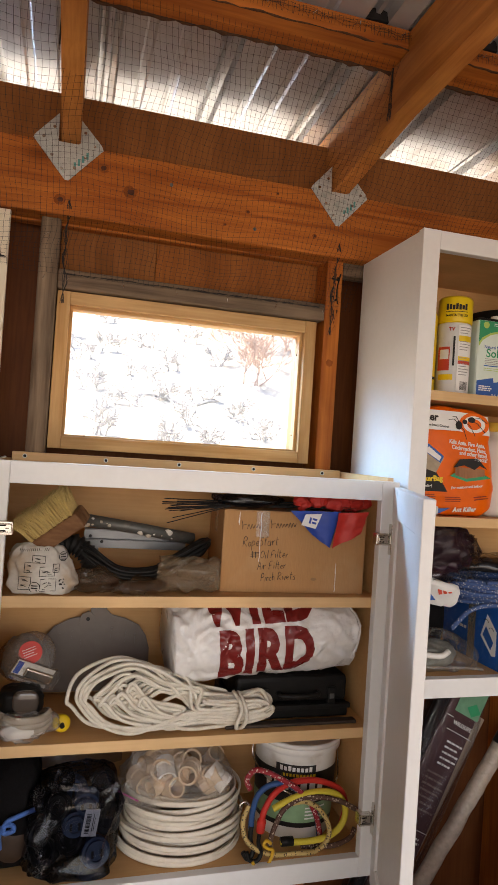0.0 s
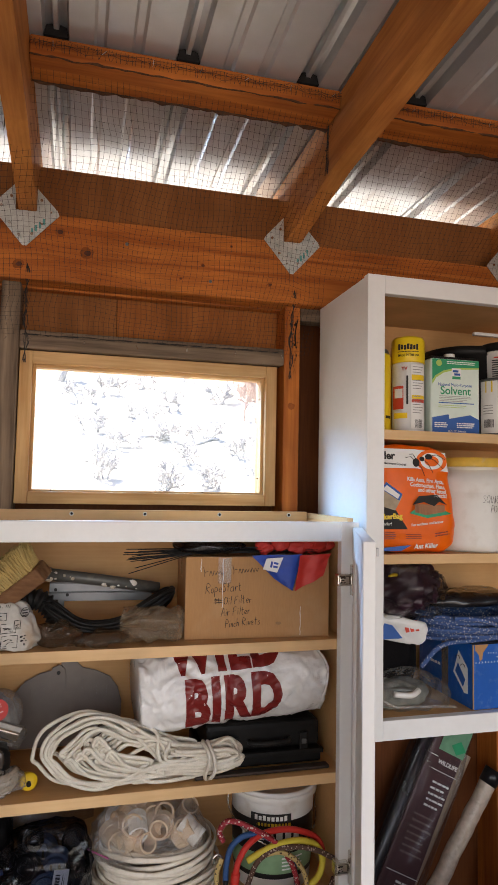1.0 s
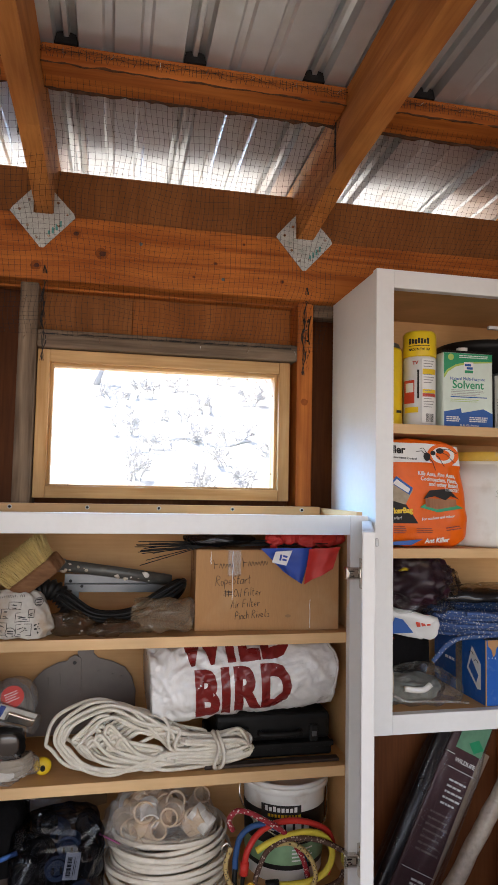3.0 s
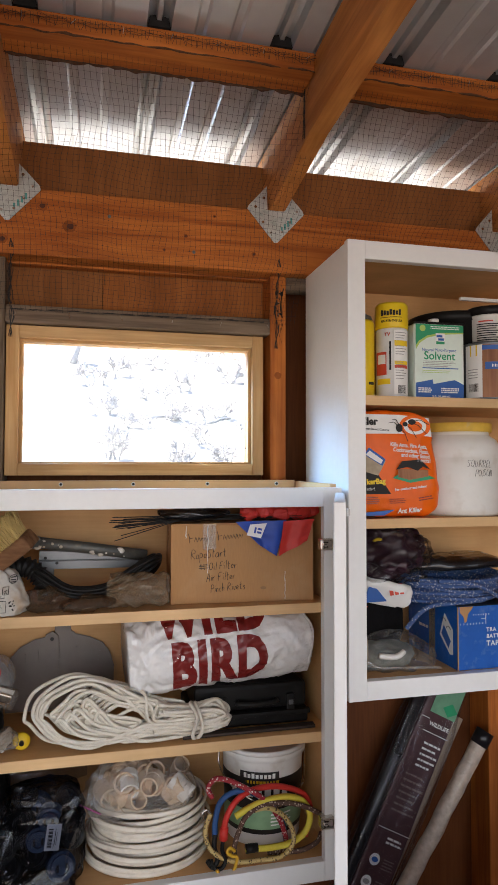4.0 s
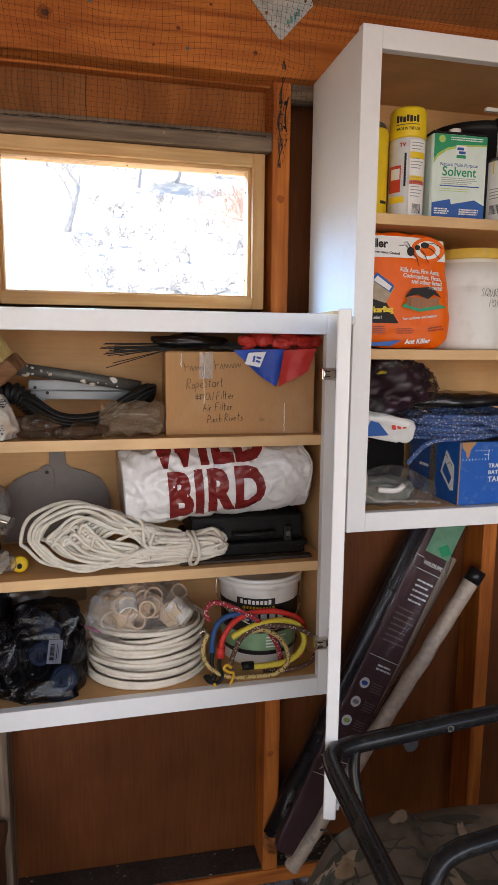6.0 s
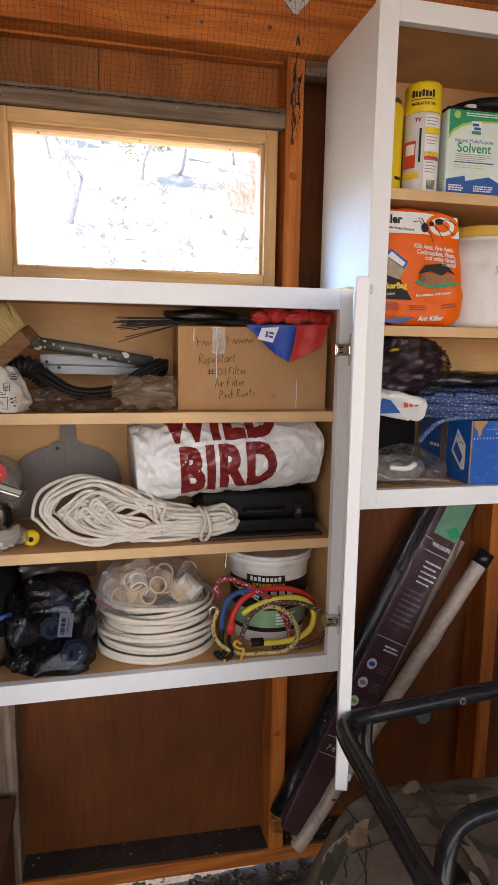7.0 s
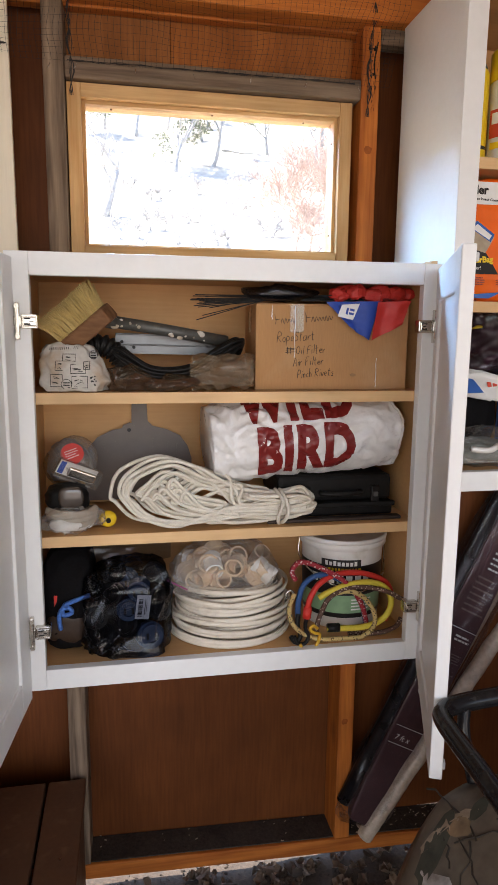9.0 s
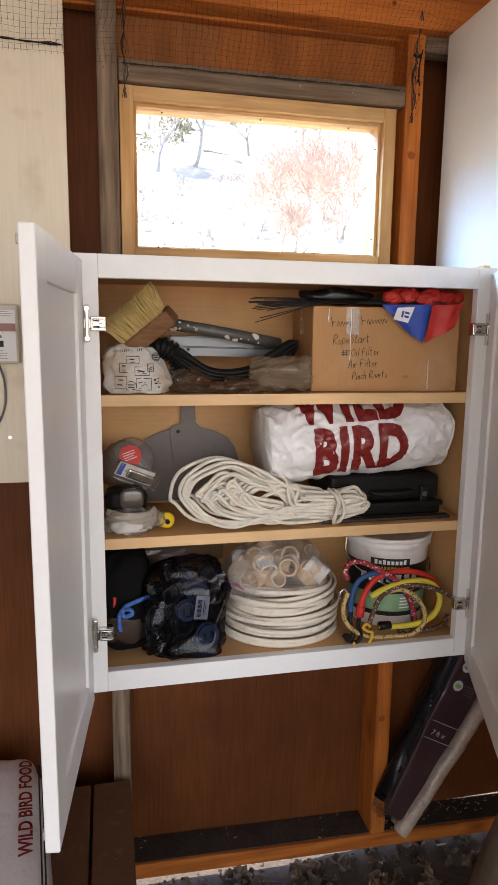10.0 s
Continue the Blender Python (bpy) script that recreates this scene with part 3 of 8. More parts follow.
# ---- wall cabinets ----
def cabinet(name, x0, x1, yf, yb, z0, z1, shelves, label):
    t = thing(name, label, "cabinet")
    S = 0.038
    fr = 0.019
    part("stile", B(x0, x0 + S, yf, yf + fr, z0, z1, bevel=0.0012), white_paint, t)
    part("stile", B(x1 - S, x1, yf, yf + fr, z0, z1, bevel=0.0012), white_paint, t)
    part("rail", B(x0 + S, x1 - S, yf + 0.0005, yf + fr, z1 - S, z1, bevel=0.0012), white_paint, t)
    part("rail", B(x0 + S, x1 - S, yf + 0.0005, yf + fr, z0, z0 + S, bevel=0.0012), white_paint, t)
    for a, b, c, d in ((x0 + 0.004, x0 + 0.008, x0 + 0.008, x0 + 0.019), (x1 - 0.008, x1 - 0.004, x1 - 0.019, x1 - 0.008)):
        part("side_skin", B(a, b, yf + fr, yb, z0 + 0.002, z1 - 0.001), white_paint, t, "white painted outer side")
        part("side_panel", B(c, d, yf + fr, yb, z0 + 0.002, z1 - 0.004), maple, t, "maple laminate inner side")
    part("back_panel", B(x0 + 0.019, x1 - 0.019, yb - 0.006, yb, z0 + 0.01, z1 - 0.004), maple, t, "maple laminate back")
    part("top_panel", B(x0 + 0.019, x1 - 0.019, yf + fr, yb - 0.006, z1 - 0.030, z1 - 0.018), maple, t)
    part("bottom_panel", B(x0 + 0.019, x1 - 0.019, yf + fr, yb - 0.006, z0 + 0.024, z0 + 0.0375), maple, t)
    part("underside_skin", B(x0 + 0.019, x1 - 0.019, yf + fr, yb - 0.006, z0 + 0.019, z0 + 0.0235), maple, t)
    for z in shelves:
        sh = part("shelf", B(x0 + 0.0195, x1 - 0.0195, yf + 0.024, yb - 0.007, z - 0.019, z), maple, t)
        part("edge_band", B(x0 + 0.020, x1 - 0.020, yf + 0.0215, yf + 0.0238, z - 0.0195, z + 0.0004, bevel=0.0006), shelf_edge, sh, "light maple edge banding")
    return t


lower_cabinet = cabinet("wall_cabinet", 0.0, 0.762, 0.0, 0.268, 0.757, 1.524, (1.292, 1.036), "white painted wall cabinet with both doors open, full maple shelves")
part("hanging_rail", B(0.02, 0.742, 0.250, 0.267, 1.507, 1.534, bevel=0.001), shelf_edge, lower_cabinet, "maple hanging strip at the back of the top")
part("top_lip", B(0.745, 0.757, 0.02, 0.262, 1.520, 1.531), shelf_edge, lower_cabinet)
for gx in (0.045, 0.207, 0.363, 0.531, 0.696):
    g = part("screw", sweep(bmesh.new(), [(gx, 0.2495, 1.526), (gx, 0.246, 1.526)], 0.0045, 12), galv, lower_cabinet, "washer head screw")
    part("screw_socket", sweep(bmesh.new(), [(gx, 0.2462, 1.526), (gx, 0.2455, 1.526)], 0.003, 8), black_plastic, g)
right_cabinet = cabinet("wall_cabinet", 0.770, 1.532, -0.016, 0.262, 1.102, 2.026, (1.712, 1.459), "tall white open wall cabinet full of cans and bags")
part("door_rest", B(1.12, 1.36, 0.14, 0.15, 1.962, 1.970, bevel=0.001), white_paint, right_cabinet, "white strip under the cabinet top")


def cabinet_door(parent, hinge, end, z0, z1, inner):
    """A panel door from its hinge edge to its free edge; inner: +1 or -1, the side that faces the cabinet's opening when shut."""
    h, e = Vector((*hinge, 0)), Vector((*end, 0))
    w = (e - h).length
    m = facing((hinge[0], hinge[1], z0), (e - h).normalized())
    H = z1 - z0
    T = 0.019
    W = 0.058
    d = part("door", box(bmesh.new(), 0.0, W, 0, H, -T / 2, T / 2, bevel=0.002, m=m), white_paint, parent, "white painted panel door, standing open")
    part("door_stile", box(bmesh.new(), w - W, w, 0, H, -T / 2, T / 2, bevel=0.002, m=m), white_paint, d)
    part("door_rail", box(bmesh.new(), W, w - W, 0, W, -T / 2 + 0.0003, T / 2 - 0.0003, bevel=0.002, m=m), white_paint, d)
    part("door_rail", box(bmesh.new(), W, w - W, H - W, H, -T / 2 + 0.0003, T / 2 - 0.0003, bevel=0.002, m=m), white_paint, d)
    part("door_panel", box(bmesh.new(), W - 0.004, w - W + 0.004, W - 0.004, H - W + 0.004, -0.004, 0.004, m=m), white_paint, d)
    for y in (0.016, H - 0.016):
        part("bumper", box(bmesh.new(), w - 0.022, w - 0.010, y - 0.006, y + 0.006, *sorted((inner * T / 2, inner * (T / 2 + 0.005))), bevel=0.002, m=m), film_material("rubber_bumper", haze=0.7), d, "clear rubber bumper")
    return d


left_door = cabinet_door(lower_cabinet, (0.004, -0.004), (-0.033, -0.352), 0.747, 1.514, 1)
right_door = cabinet_door(lower_cabinet, (0.757, -0.004), (0.629, -0.328), 0.747, 1.514, -1)


def hinge(x, z, sgn):
    """A cup hinge: slotted arm over the stile, lobed plate on the door."""
    h = part("hinge", B(x - 0.013, x + 0.013, -0.0075, 0.010, z - 0.0115, z + 0.0115, bevel=0.002), nickel, lower_cabinet, "nickel cup hinge")
    part("hinge_arm", B(x - 0.010, x + 0.011, -0.0105, -0.0074, z - 0.007, z + 0.007, bevel=0.0012), nickel, h)
    for dz in (-0.0095, 0.0095):
        part("hinge_flange", B(x - 0.012, x + 0.012, -0.0115, -0.0074, z + dz - 0.0016, z + dz + 0.0016, bevel=0.0006), nickel, h)
    for dz in (-0.0045, 0.0045):
        part("hinge_slot", B(x - 0.008, x + 0.002, -0.0108, -0.0104, z + dz - 0.0012, z + dz + 0.0012), black_plastic, h)
    part("hinge_screw", sweep(bmesh.new(), [(x + 0.004 * sgn, -0.0100, z), (x + 0.004 * sgn, -0.0125, z)], 0.0042, 12), nickel, h)
    part("hinge_screw_slot", B(x + 0.004 * sgn - 0.003, x + 0.004 * sgn + 0.003, -0.0128, -0.0124, z - 0.0006, z + 0.0006), black_plastic, h)
    px = x - sgn * 0.018
    part("hinge_link", B(px - 0.006, px + 0.006, -0.014, -0.002, z - 0.009, z + 0.009, bevel=0.002), nickel, h)
    part("hinge_plate", B(px - 0.0035, px + 0.0035, -0.016, -0.002, z - 0.030, z + 0.030, bevel=0.002), nickel, h)
    for dz in (-0.024, 0.024):
        part("plate_screw", sweep(bmesh.new(), [(px, -0.0155, z + dz), (px, -0.0180, z + dz)], 0.0040, 10), nickel, h)


for hz in (1.412, 0.872):
    hinge(0.037, hz, 1)
    hinge(0.727, hz, -1)



# ---- more materials ----
natural_bristle = mat("natural_bristle", (0.47, 0.33, 0.115), 0.7, var=0.25, scale=60, fine=400, bump=0.3)
brush_wood = wood("worn_brush_wood", (0.30, 0.155, 0.075), (0.15, 0.07, 0.032), 0, rough=0.7, rings=40)
paper_print = mat("printed_paper_bag", (0.54, 0.51, 0.455), 0.65, var=0.14, scale=25, fine=120, bump=0.3, stain=(0.36, 0.21, 0.09), stain_amount=0.7, stain_scale=16)
pipe_grey = mat("painted_steel_pipe", (0.10, 0.098, 0.088), 0.42, metal=0.3, var=0.2, scale=20, fine=90, bump=0.2, stain=(0.22, 0.19, 0.15), stain_amount=0.6, stain_scale=42)
steel_grey = mat("grey_steel_channel", (0.15, 0.155, 0.16), 0.38, metal=0.7, var=0.12, scale=20, bump=0.05)
tan_film = film_material("tan_plastic", (0.55, 0.40, 0.27), haze=0.10, gloss=0.15, bump_scale=60, strength=0.5)
bubble_film = film_material("bubble_wrap_film", (0.66, 0.50, 0.33), haze=0.24, gloss=0.3, bump_scale=140, strength=0.8)
clear_film = film_material("clear_bag_film", (0.97, 0.96, 0.94), haze=0.05, gloss=0.12, bump_scale=50, strength=0.5)
milky_film = film_material("milky_bag_film", (0.95, 0.93, 0.90), haze=0.16, gloss=0.2, bump_scale=45, strength=0.8)
smoky_film = film_material("smoky_bag_film", (0.44, 0.46, 0.53), haze=0.0, gloss=0.04, bump_scale=60, strength=0.6, rim=0.65)
fitting_film = film_material("cloudy_bag_film", (0.97, 0.95, 0.92), haze=0.13, gloss=0.15, bump_scale=50, strength=0.5)
wrap_film = film_material("clear_wrap_film", (0.85, 0.84, 0.83), haze=0.01, gloss=0.1, bump_scale=60, strength=0.6, rim=0.6)
taupe = mat("taupe_plastic", (0.155, 0.125, 0.105), 0.5, var=0.1, scale=10, bump=0.05)
red_plastic = mat("red_plastic", (0.55, 0.035, 0.025), 0.5, var=0.12, scale=25, bump=0.15)
blue_plastic = mat("blue_plastic", (0.025, 0.07, 0.36), 0.5, var=0.12, scale=25, bump=0.15)
yellow_plastic = mat("yellow_plastic", (0.75, 0.50, 0.02), 0.4, var=0.1, scale=20, bump=0.05)
cotton_rope = mat("braided_white_rope", (0.70, 0.65, 0.55), 0.75, spec=0.2, var=0.16, scale=60, fine=520, bump=0.7, stain=(0.46, 0.36, 0.25), stain_amount=0.55, stain_scale=13)
cream_cable = mat("cream_cable_jacket", (0.70, 0.63, 0.52), 0.45, var=0.06, scale=20, bump=0.05, stain=(0.42, 0.35, 0.27), stain_amount=0.4, stain_scale=35)
pvc = mat("beige_fitting_plastic", (0.70, 0.53, 0.36), 0.5, var=0.08, scale=20, bump=0.05)
pvc_white = mat("white_fitting_plastic", (0.76, 0.74, 0.70), 0.4, var=0.04, bump=0.03)
bucket_white = mat("white_bucket_plastic", (0.76, 0.74, 0.69), 0.4, var=0.04, scale=12, bump=0.05, stain=(0.42, 0.33, 0.22), stain_amount=0.45, stain_scale=22)
label_black = mat("black_label", (0.014, 0.012, 0.011), 0.4, var=0.2, scale=20, bump=0.05)
label_green = mat("green_label", (0.22, 0.36, 0.20), 0.45, var=0.15, scale=25, bump=0.05)
slate_plastic = mat("slate_blue_plastic", (0.035, 0.065, 0.12), 0.45, var=0.2, scale=20, bump=0.1)
dark_fabric = mat("black_nylon", (0.007, 0.0065, 0.007), 0.85, spec=0.08, var=0.3, scale=30, fine=250, bump=0.4)
tape_film = film_material("packing_tape", (0.95, 0.85, 0.70), haze=0.18, gloss=0.6, bump_scale=30, strength=0.2)
canvas = mat("canvas_strap", (0.42, 0.36, 0.28), 0.8, var=0.2, scale=30, fine=300, bump=0.4)
label_white = mat("white_label_stock", (0.78, 0.77, 0.74), 0.5, var=0.04, bump=0.02)
S1, S2, S0 = 1.2925, 1.0365, 0.7947


def patch(f, u0, u1, v0, v1, nu=10, nv=1):
    bm = bmesh.new()
    g = [[bm.verts.new(f(u0 + (u1 - u0) * i / nu, v0 + (v1 - v0) * j / nv)) for i in range(nu + 1)] for j in range(nv + 1)]
    for j in range(nv):
        for i in range(nu):
            bm.faces.new((g[j][i], g[j][i + 1], g[j + 1][i + 1], g[j + 1][i]))
    return bm


def round_wall(cx, cy, z0, r, turn=0.0, lift=0.0006, taper=0.0):
    """Maps flat (u, v) on to an upright round wall; u = 0 faces the room, turned by an angle."""
    def f(u, v):
        rr = r + taper * v + lift
        a = u / r + turn
        return Vector((cx + rr * math.sin(a), cy - rr * math.cos(a), z0 + v))
    return f


def on_round(f, text, size, u, v, **k):
    return lettering(text, size, None, bend=lambda c: f(u + c.x, v + c.y), **k)


# ---- top shelf of the door cabinet ----
t = thing("masonry_brush", "worn wooden block brush with pale natural bristles", "brush")
m = pose(0.126, 0.070, 1.404, 18, -37, -24) @ Matrix.Scale(0.80, 4)
part("brush_block", box(bmesh.new(), -0.075, 0.062, -0.034, 0.034, -0.022, 0.016, bevel=0.006, m=m), brush_wood, t, "scuffed wooden block")
rnd = random.Random(5)
for i in range(11):
    for j in range(4):
        bm = bmesh.new()
        x0, y0 = -0.058 + i * 0.0105, -0.024 + j * 0.016
        for k in range(15):
            a, b = x0 + rnd.uniform(-0.004, 0.004), y0 + rnd.uniform(-0.005, 0.005)
            lean = (x0 * 0.22 + rnd.uniform(-0.008, 0.008), y0 * 0.25 + rnd.uniform(-0.006, 0.006))
            L = rnd.uniform(0.050, 0.066)
            sweep(bm, [m @ Vector((a, b, 0.014)), m @ Vector((a + lean[0] * 0.4, b + lean[1] * 0.4, 0.014 + L * 0.55)), m @ Vector((a + lean[0], b + lean[1], 0.014 + L))], [0.0015, 0.0017, 0.0009], 5)
        part("bristle_tuft", bm, natural_bristle, t)

t = thing("paper_bag", "crumpled printed white paper bag, stained", "bag")
bm = pillow(bmesh.new(), (0, 0, 0), (0.058, 0.045, 0.041), 0.5, 0.008, 30, 3.1, 72, 48)
for v in bm.verts:
    k = (v.co.z + 0.041) / 0.082
    v.co.x *= 1.08 - 0.28 * max(0, k)
    v.co.x -= 0.010 * max(0, k)
    v.co.y *= 1.05 - 0.55 * max(0, k)
    v.co += Vector((0.101, 0.072, S1 + 0.041))
    v.co.z = max(v.co.z, S1 + 0.001)
body = part("bag_body", bm, paper_print, t, "", True)
bag_face = [v.co.copy() for v in body.data.vertices if v.co.y < 0.075]


def drape(x, z, lift=0.0009):
    """The bag's face at a place of the drawing."""
    q_ = min(bag_face, key=lambda c: (c.x - x) ** 2 + (c.z - z) ** 2 + 0.02 * max(0, c.y - 0.03) ** 2)
    return Vector((x, q_.y - lift, z))


def bag_stroke(pts, r=0.0005, closed=False):
    part("print_stroke", sweep(bmesh.new(), [drape(a, b) for a, b in pts], r, 4, closed=closed), ink, t)


rnd = random.Random(19)
for a, b, w, h in ((0.062, 0.012, 0.020, 0.024), (0.098, 0.009, 0.026, 0.023), (0.070, 0.044, 0.014, 0.018), (0.096, 0.038, 0.025, 0.017), (0.082, 0.062, 0.022, 0.014), (0.118, 0.046, 0.010, 0.015)):
    x0, z0, h = a, S1 + b * 0.86, h * 0.86
    P = [(x0, z0), (x0 + w * 0.5, z0), (x0 + w, z0), (x0 + w, z0 + h * 0.5), (x0 + w, z0 + h), (x0 + w * 0.5, z0 + h), (x0, z0 + h), (x0, z0 + h * 0.5)]
    bag_stroke(P, 0.0006, True)
    for k in range(4):
        u, v = x0 + w * rnd.uniform(0.1, 0.4), z0 + h * rnd.uniform(0.15, 0.8)
        bag_stroke([(u, v), (u + w * 0.25, v + h * rnd.uniform(-0.1, 0.15)), (u + w * 0.45, v + h * rnd.uniform(-0.15, 0.1))], 0.0005)
for a, b, r_ in ((0.089, 0.010, 0.009), (0.134, 0.060, 0.007)):
    bag_stroke([(a + r_ * math.cos(u), S1 + b + 0.004 + r_ * math.sin(u)) for u in [0.524 * k for k in range(12)]], 0.0006, True)
    for k in range(3):
        bag_stroke([(a - r_ * 0.6, S1 + b + 0.007 - 0.004 * k), (a, S1 + b + 0.007 - 0.004 * k), (a + r_ * 0.6, S1 + b + 0.007 - 0.004 * k)], 0.0009)
for k in range(14):
    a, b = 0.128 + rnd.uniform(0, 0.010), S1 + 0.010 + rnd.uniform(0, 0.018)
    bag_stroke([(a, b), (a + 0.0025, b + 0.0005)], 0.0009)
for k in range(16):
    bag_stroke([(0.060 + 0.0032 * k, S1 + 0.0715 + 0.0002 * k), (0.0608 + 0.0032 * k, S1 + 0.076 + 0.0002 * k)], 0.0005)

t = thing("steel_pipe", "grey pipe with splashes of old paint", "pipe")
bm = sweep(bmesh.new(), [(0.150, 0.12, 1.418), (0.27, 0.135, 1.400), (0.385, 0.150, 1.380)], 0.0115, 16)
part("pipe", bm, pipe_grey, t, "", True)
part("pipe_sleeve", sweep(bmesh.new(), [(0.148, 0.12, 1.4185), (0.172, 0.1235, 1.4145)], 0.0135, 16), pipe_grey, t, "", True)
rnd = random.Random(6)
for k in range(16):
    u = rnd.uniform(0.05, 0.95)
    c = Vector((0.150, 0.12, 1.418)).lerp(Vector((0.385, 0.150, 1.380)), u)
    ang = rnd.uniform(-0.9, 0.8)
    nrm = Vector((0.1, -math.cos(ang), math.sin(ang))).normalized()
    rr = rnd.choice((0.0015, 0.002, 0.003, 0.0055)) * rnd.uniform(0.7, 1.2)
    part("paint_splash", pillow(bmesh.new(), c + nrm * 0.0108, (rr * 1.2, 0.0014, rr), 0.9, 0.0004, 300, k, 12, 8), canvas if k % 3 else paper_print, t, "dried pale paint splash", True)
t = thing("steel_bracket", "grey slotted steel bracket leaning across the shelf", "bracket")
m = facing((0.170, 0.165, 1.356), (1, 0.05, -0.02))
part("web", box(bmesh.new(), 0, 0.205, 0, 0.036, -0.001, 0.001, m=m), steel_grey, t)
part("flange", box(bmesh.new(), 0, 0.205, 0.036, 0.039, -0.004, 0.012, bevel=0.001, m=m), steel_grey, t)
part("flange", box(bmesh.new(), 0, 0.205, 0.016, 0.0185, 0.001, 0.007, bevel=0.001, m=m), steel_grey, t)
part("leg", box(bmesh.new(), 0.0, 0.03, -0.063, 0.0, -0.001, 0.001, m=m), steel_grey, t)
for a in (0.012, 0.035):
    part("hole_rim", disc(m @ pose(0, 0, 0.0011), a, 0.028 - a * 0.45, 0.0032), black_plastic, t)

t = thing("corrugated_hose", "short black ribbed rubber hose", "hose")
bm = bmesh.new()
P = spline([(0.120, 0.11, 1.365), (0.150, 0.10, 1.372), (0.178, 0.095, 1.352), (0.195, 0.09, 1.318)], 14)
sweep(bm, P, [0.018 + 0.0032 * math.cos(i * 1.7) for i in range(len(P))], 18)
part("hose", bm, black_plastic, t, "", True)

t = thing("black_cable_bundle", "bundle of black cables sagging along the shelf", "cable")
rnd = random.Random(8)
for i in range(11):
    o = [rnd.uniform(-0.010, 0.010) for _ in range(6)]
    dz, dy = i * 0.0026 - 0.012, (i % 4) * 0.007 - 0.01
    P = spline([(0.155, 0.10 + dy, 1.378 + o[0]), (0.182, 0.082 + dy, 1.352 + o[1] * 0.6 + dz), (0.235, 0.072 + dy, 1.326 + dz * 0.6), (0.30, 0.075 + dy, 1.325 + dz * 0.7),
                (0.345, 0.085 + dy, 1.348 + dz + o[2] * 0.4), (0.395, 0.10 + dy, 1.375 + dz * 0.8), (0.412, 0.13 + dy, 1.372 + o[3]), (0.39, 0.16, 1.345 + o[4]), (0.32, 0.17, 1.320 + o[5] * 0.3)], 7)
    part("cable", sweep(bmesh.new(), P, 0.0033, 8), black_plastic, t, "", True)

t = thing("tan_plastic_bag", "flattened tan plastic bag pieces under cables", "bag")
for c, h, sd in (((0.192, 0.065, S1 + 0.022), (0.040, 0.022, 0.020), 1.0), ((0.268, 0.052, S1 + 0.012), (0.047, 0.022, 0.011), 4.0)):
    part("fold", pillow(bmesh.new(), c, h, 0.9, 0.010, 40, sd, 34, 20), tan_film, t, "", False)
t = thing("bubble_wrap_roll", "loose roll of dirty bubble wrap", "bubble wrap")
bm = bmesh.new()
rnd = random.Random(2)
m = pose(0.362, 0.062, S1 + 0.034, 0, 0, -14)
rows = []
for i in range(21):
    u = i / 20
    row = []
    for k in range(40):
        a = 2 * math.pi * k / 40
        r = 0.030 + 0.011 * noise.noise(Vector((math.cos(a) * 2.2, math.sin(a) * 2.2, u * 5))) + 0.0012 * math.sin(u * 75) * math.sin(a * 17)
        row.append(bm.verts.new(m @ Vector(((-0.055 + 0.115 * u) * (1 + 0.16 * noise.noise(Vector((math.cos(a), math.sin(a), 3)))), r * 0.9 * math.cos(a), r * math.sin(a) * (1.04 - 0.1 * u)))))
    rows.append(row)
for a, b in zip(rows, rows[1:]):
    for k in range(40):
        bm.faces.new((a[k], a[(k + 1) % 40], b[(k + 1) % 40], b[k]))
for v in bm.verts:
    v.co += 0.0042 * noise.noise_vector(v.co * 85)
part("outer_wrap", bm, bubble_film, t, "", False)
part("inner_wrap", pillow(bmesh.new(), (0, 0, 0), (0.052, 0.020, 0.021), 0.6, 0.005, 70, 7, 36, 20, m=m), bubble_film, t, "", True)
part("wrapped_part", sweep(bmesh.new(), [m @ Vector((-0.02, 0, 0)), m @ Vector((0.052, 0, -0.003))], 0.009, 10), steel_grey, t, "grey metal part inside", True)

# cardboard box with handwriting
t = thing("cardboard_box", "taped cardboard box with handwritten list of parts", "box")
m = facing((0.427, 0.066, S1), (1, -0.06, 0))
W, H, D = 0.292, 0.157, 0.165
part("box_front", box(bmesh.new(), 0, W, 0, H, -0.004, 0, bevel=0.0012, m=m), cardboard, t)
part("box_side", box(bmesh.new(), 0, 0.004, 0, H, -D, -0.004, m=m), cardboard, t)
part("box_side", box(bmesh.new(), W - 0.004, W, 0, H, -D, -0.004, m=m), cardboard, t)
part("box_back", box(bmesh.new(), 0.004, W - 0.004, 0, H, -D, -D + 0.004, m=m), cardboard, t)
part("box_bottom", box(bmesh.new(), 0.004, W - 0.004, 0.001, 0.005, -D + 0.004, -0.004, m=m), cardboard, t)
part("box_flap", box(bmesh.new(), 0.002, W - 0.002, H - 0.002, H + 0.002, -D / 2 + 0.001, -0.002, bevel=0.001, m=m), cardboard, t)
part("box_flap", box(bmesh.new(), 0.002, W - 0.002, H - 0.002, H + 0.002, -D + 0.002, -D / 2 - 0.001, bevel=0.001, m=m), cardboard, t)
part("tape_strip", box(bmesh.new(), 0.064, 0.090, H - 0.050, H + 0.001, 0, 0.0004, m=m), tape_film, t, "shiny packing tape")
part("tape_strip", box(bmesh.new(), -0.0006, -0.0002, H - 0.05, H, -0.10, -0.07, m=m), tape_film, t, "shiny packing tape")
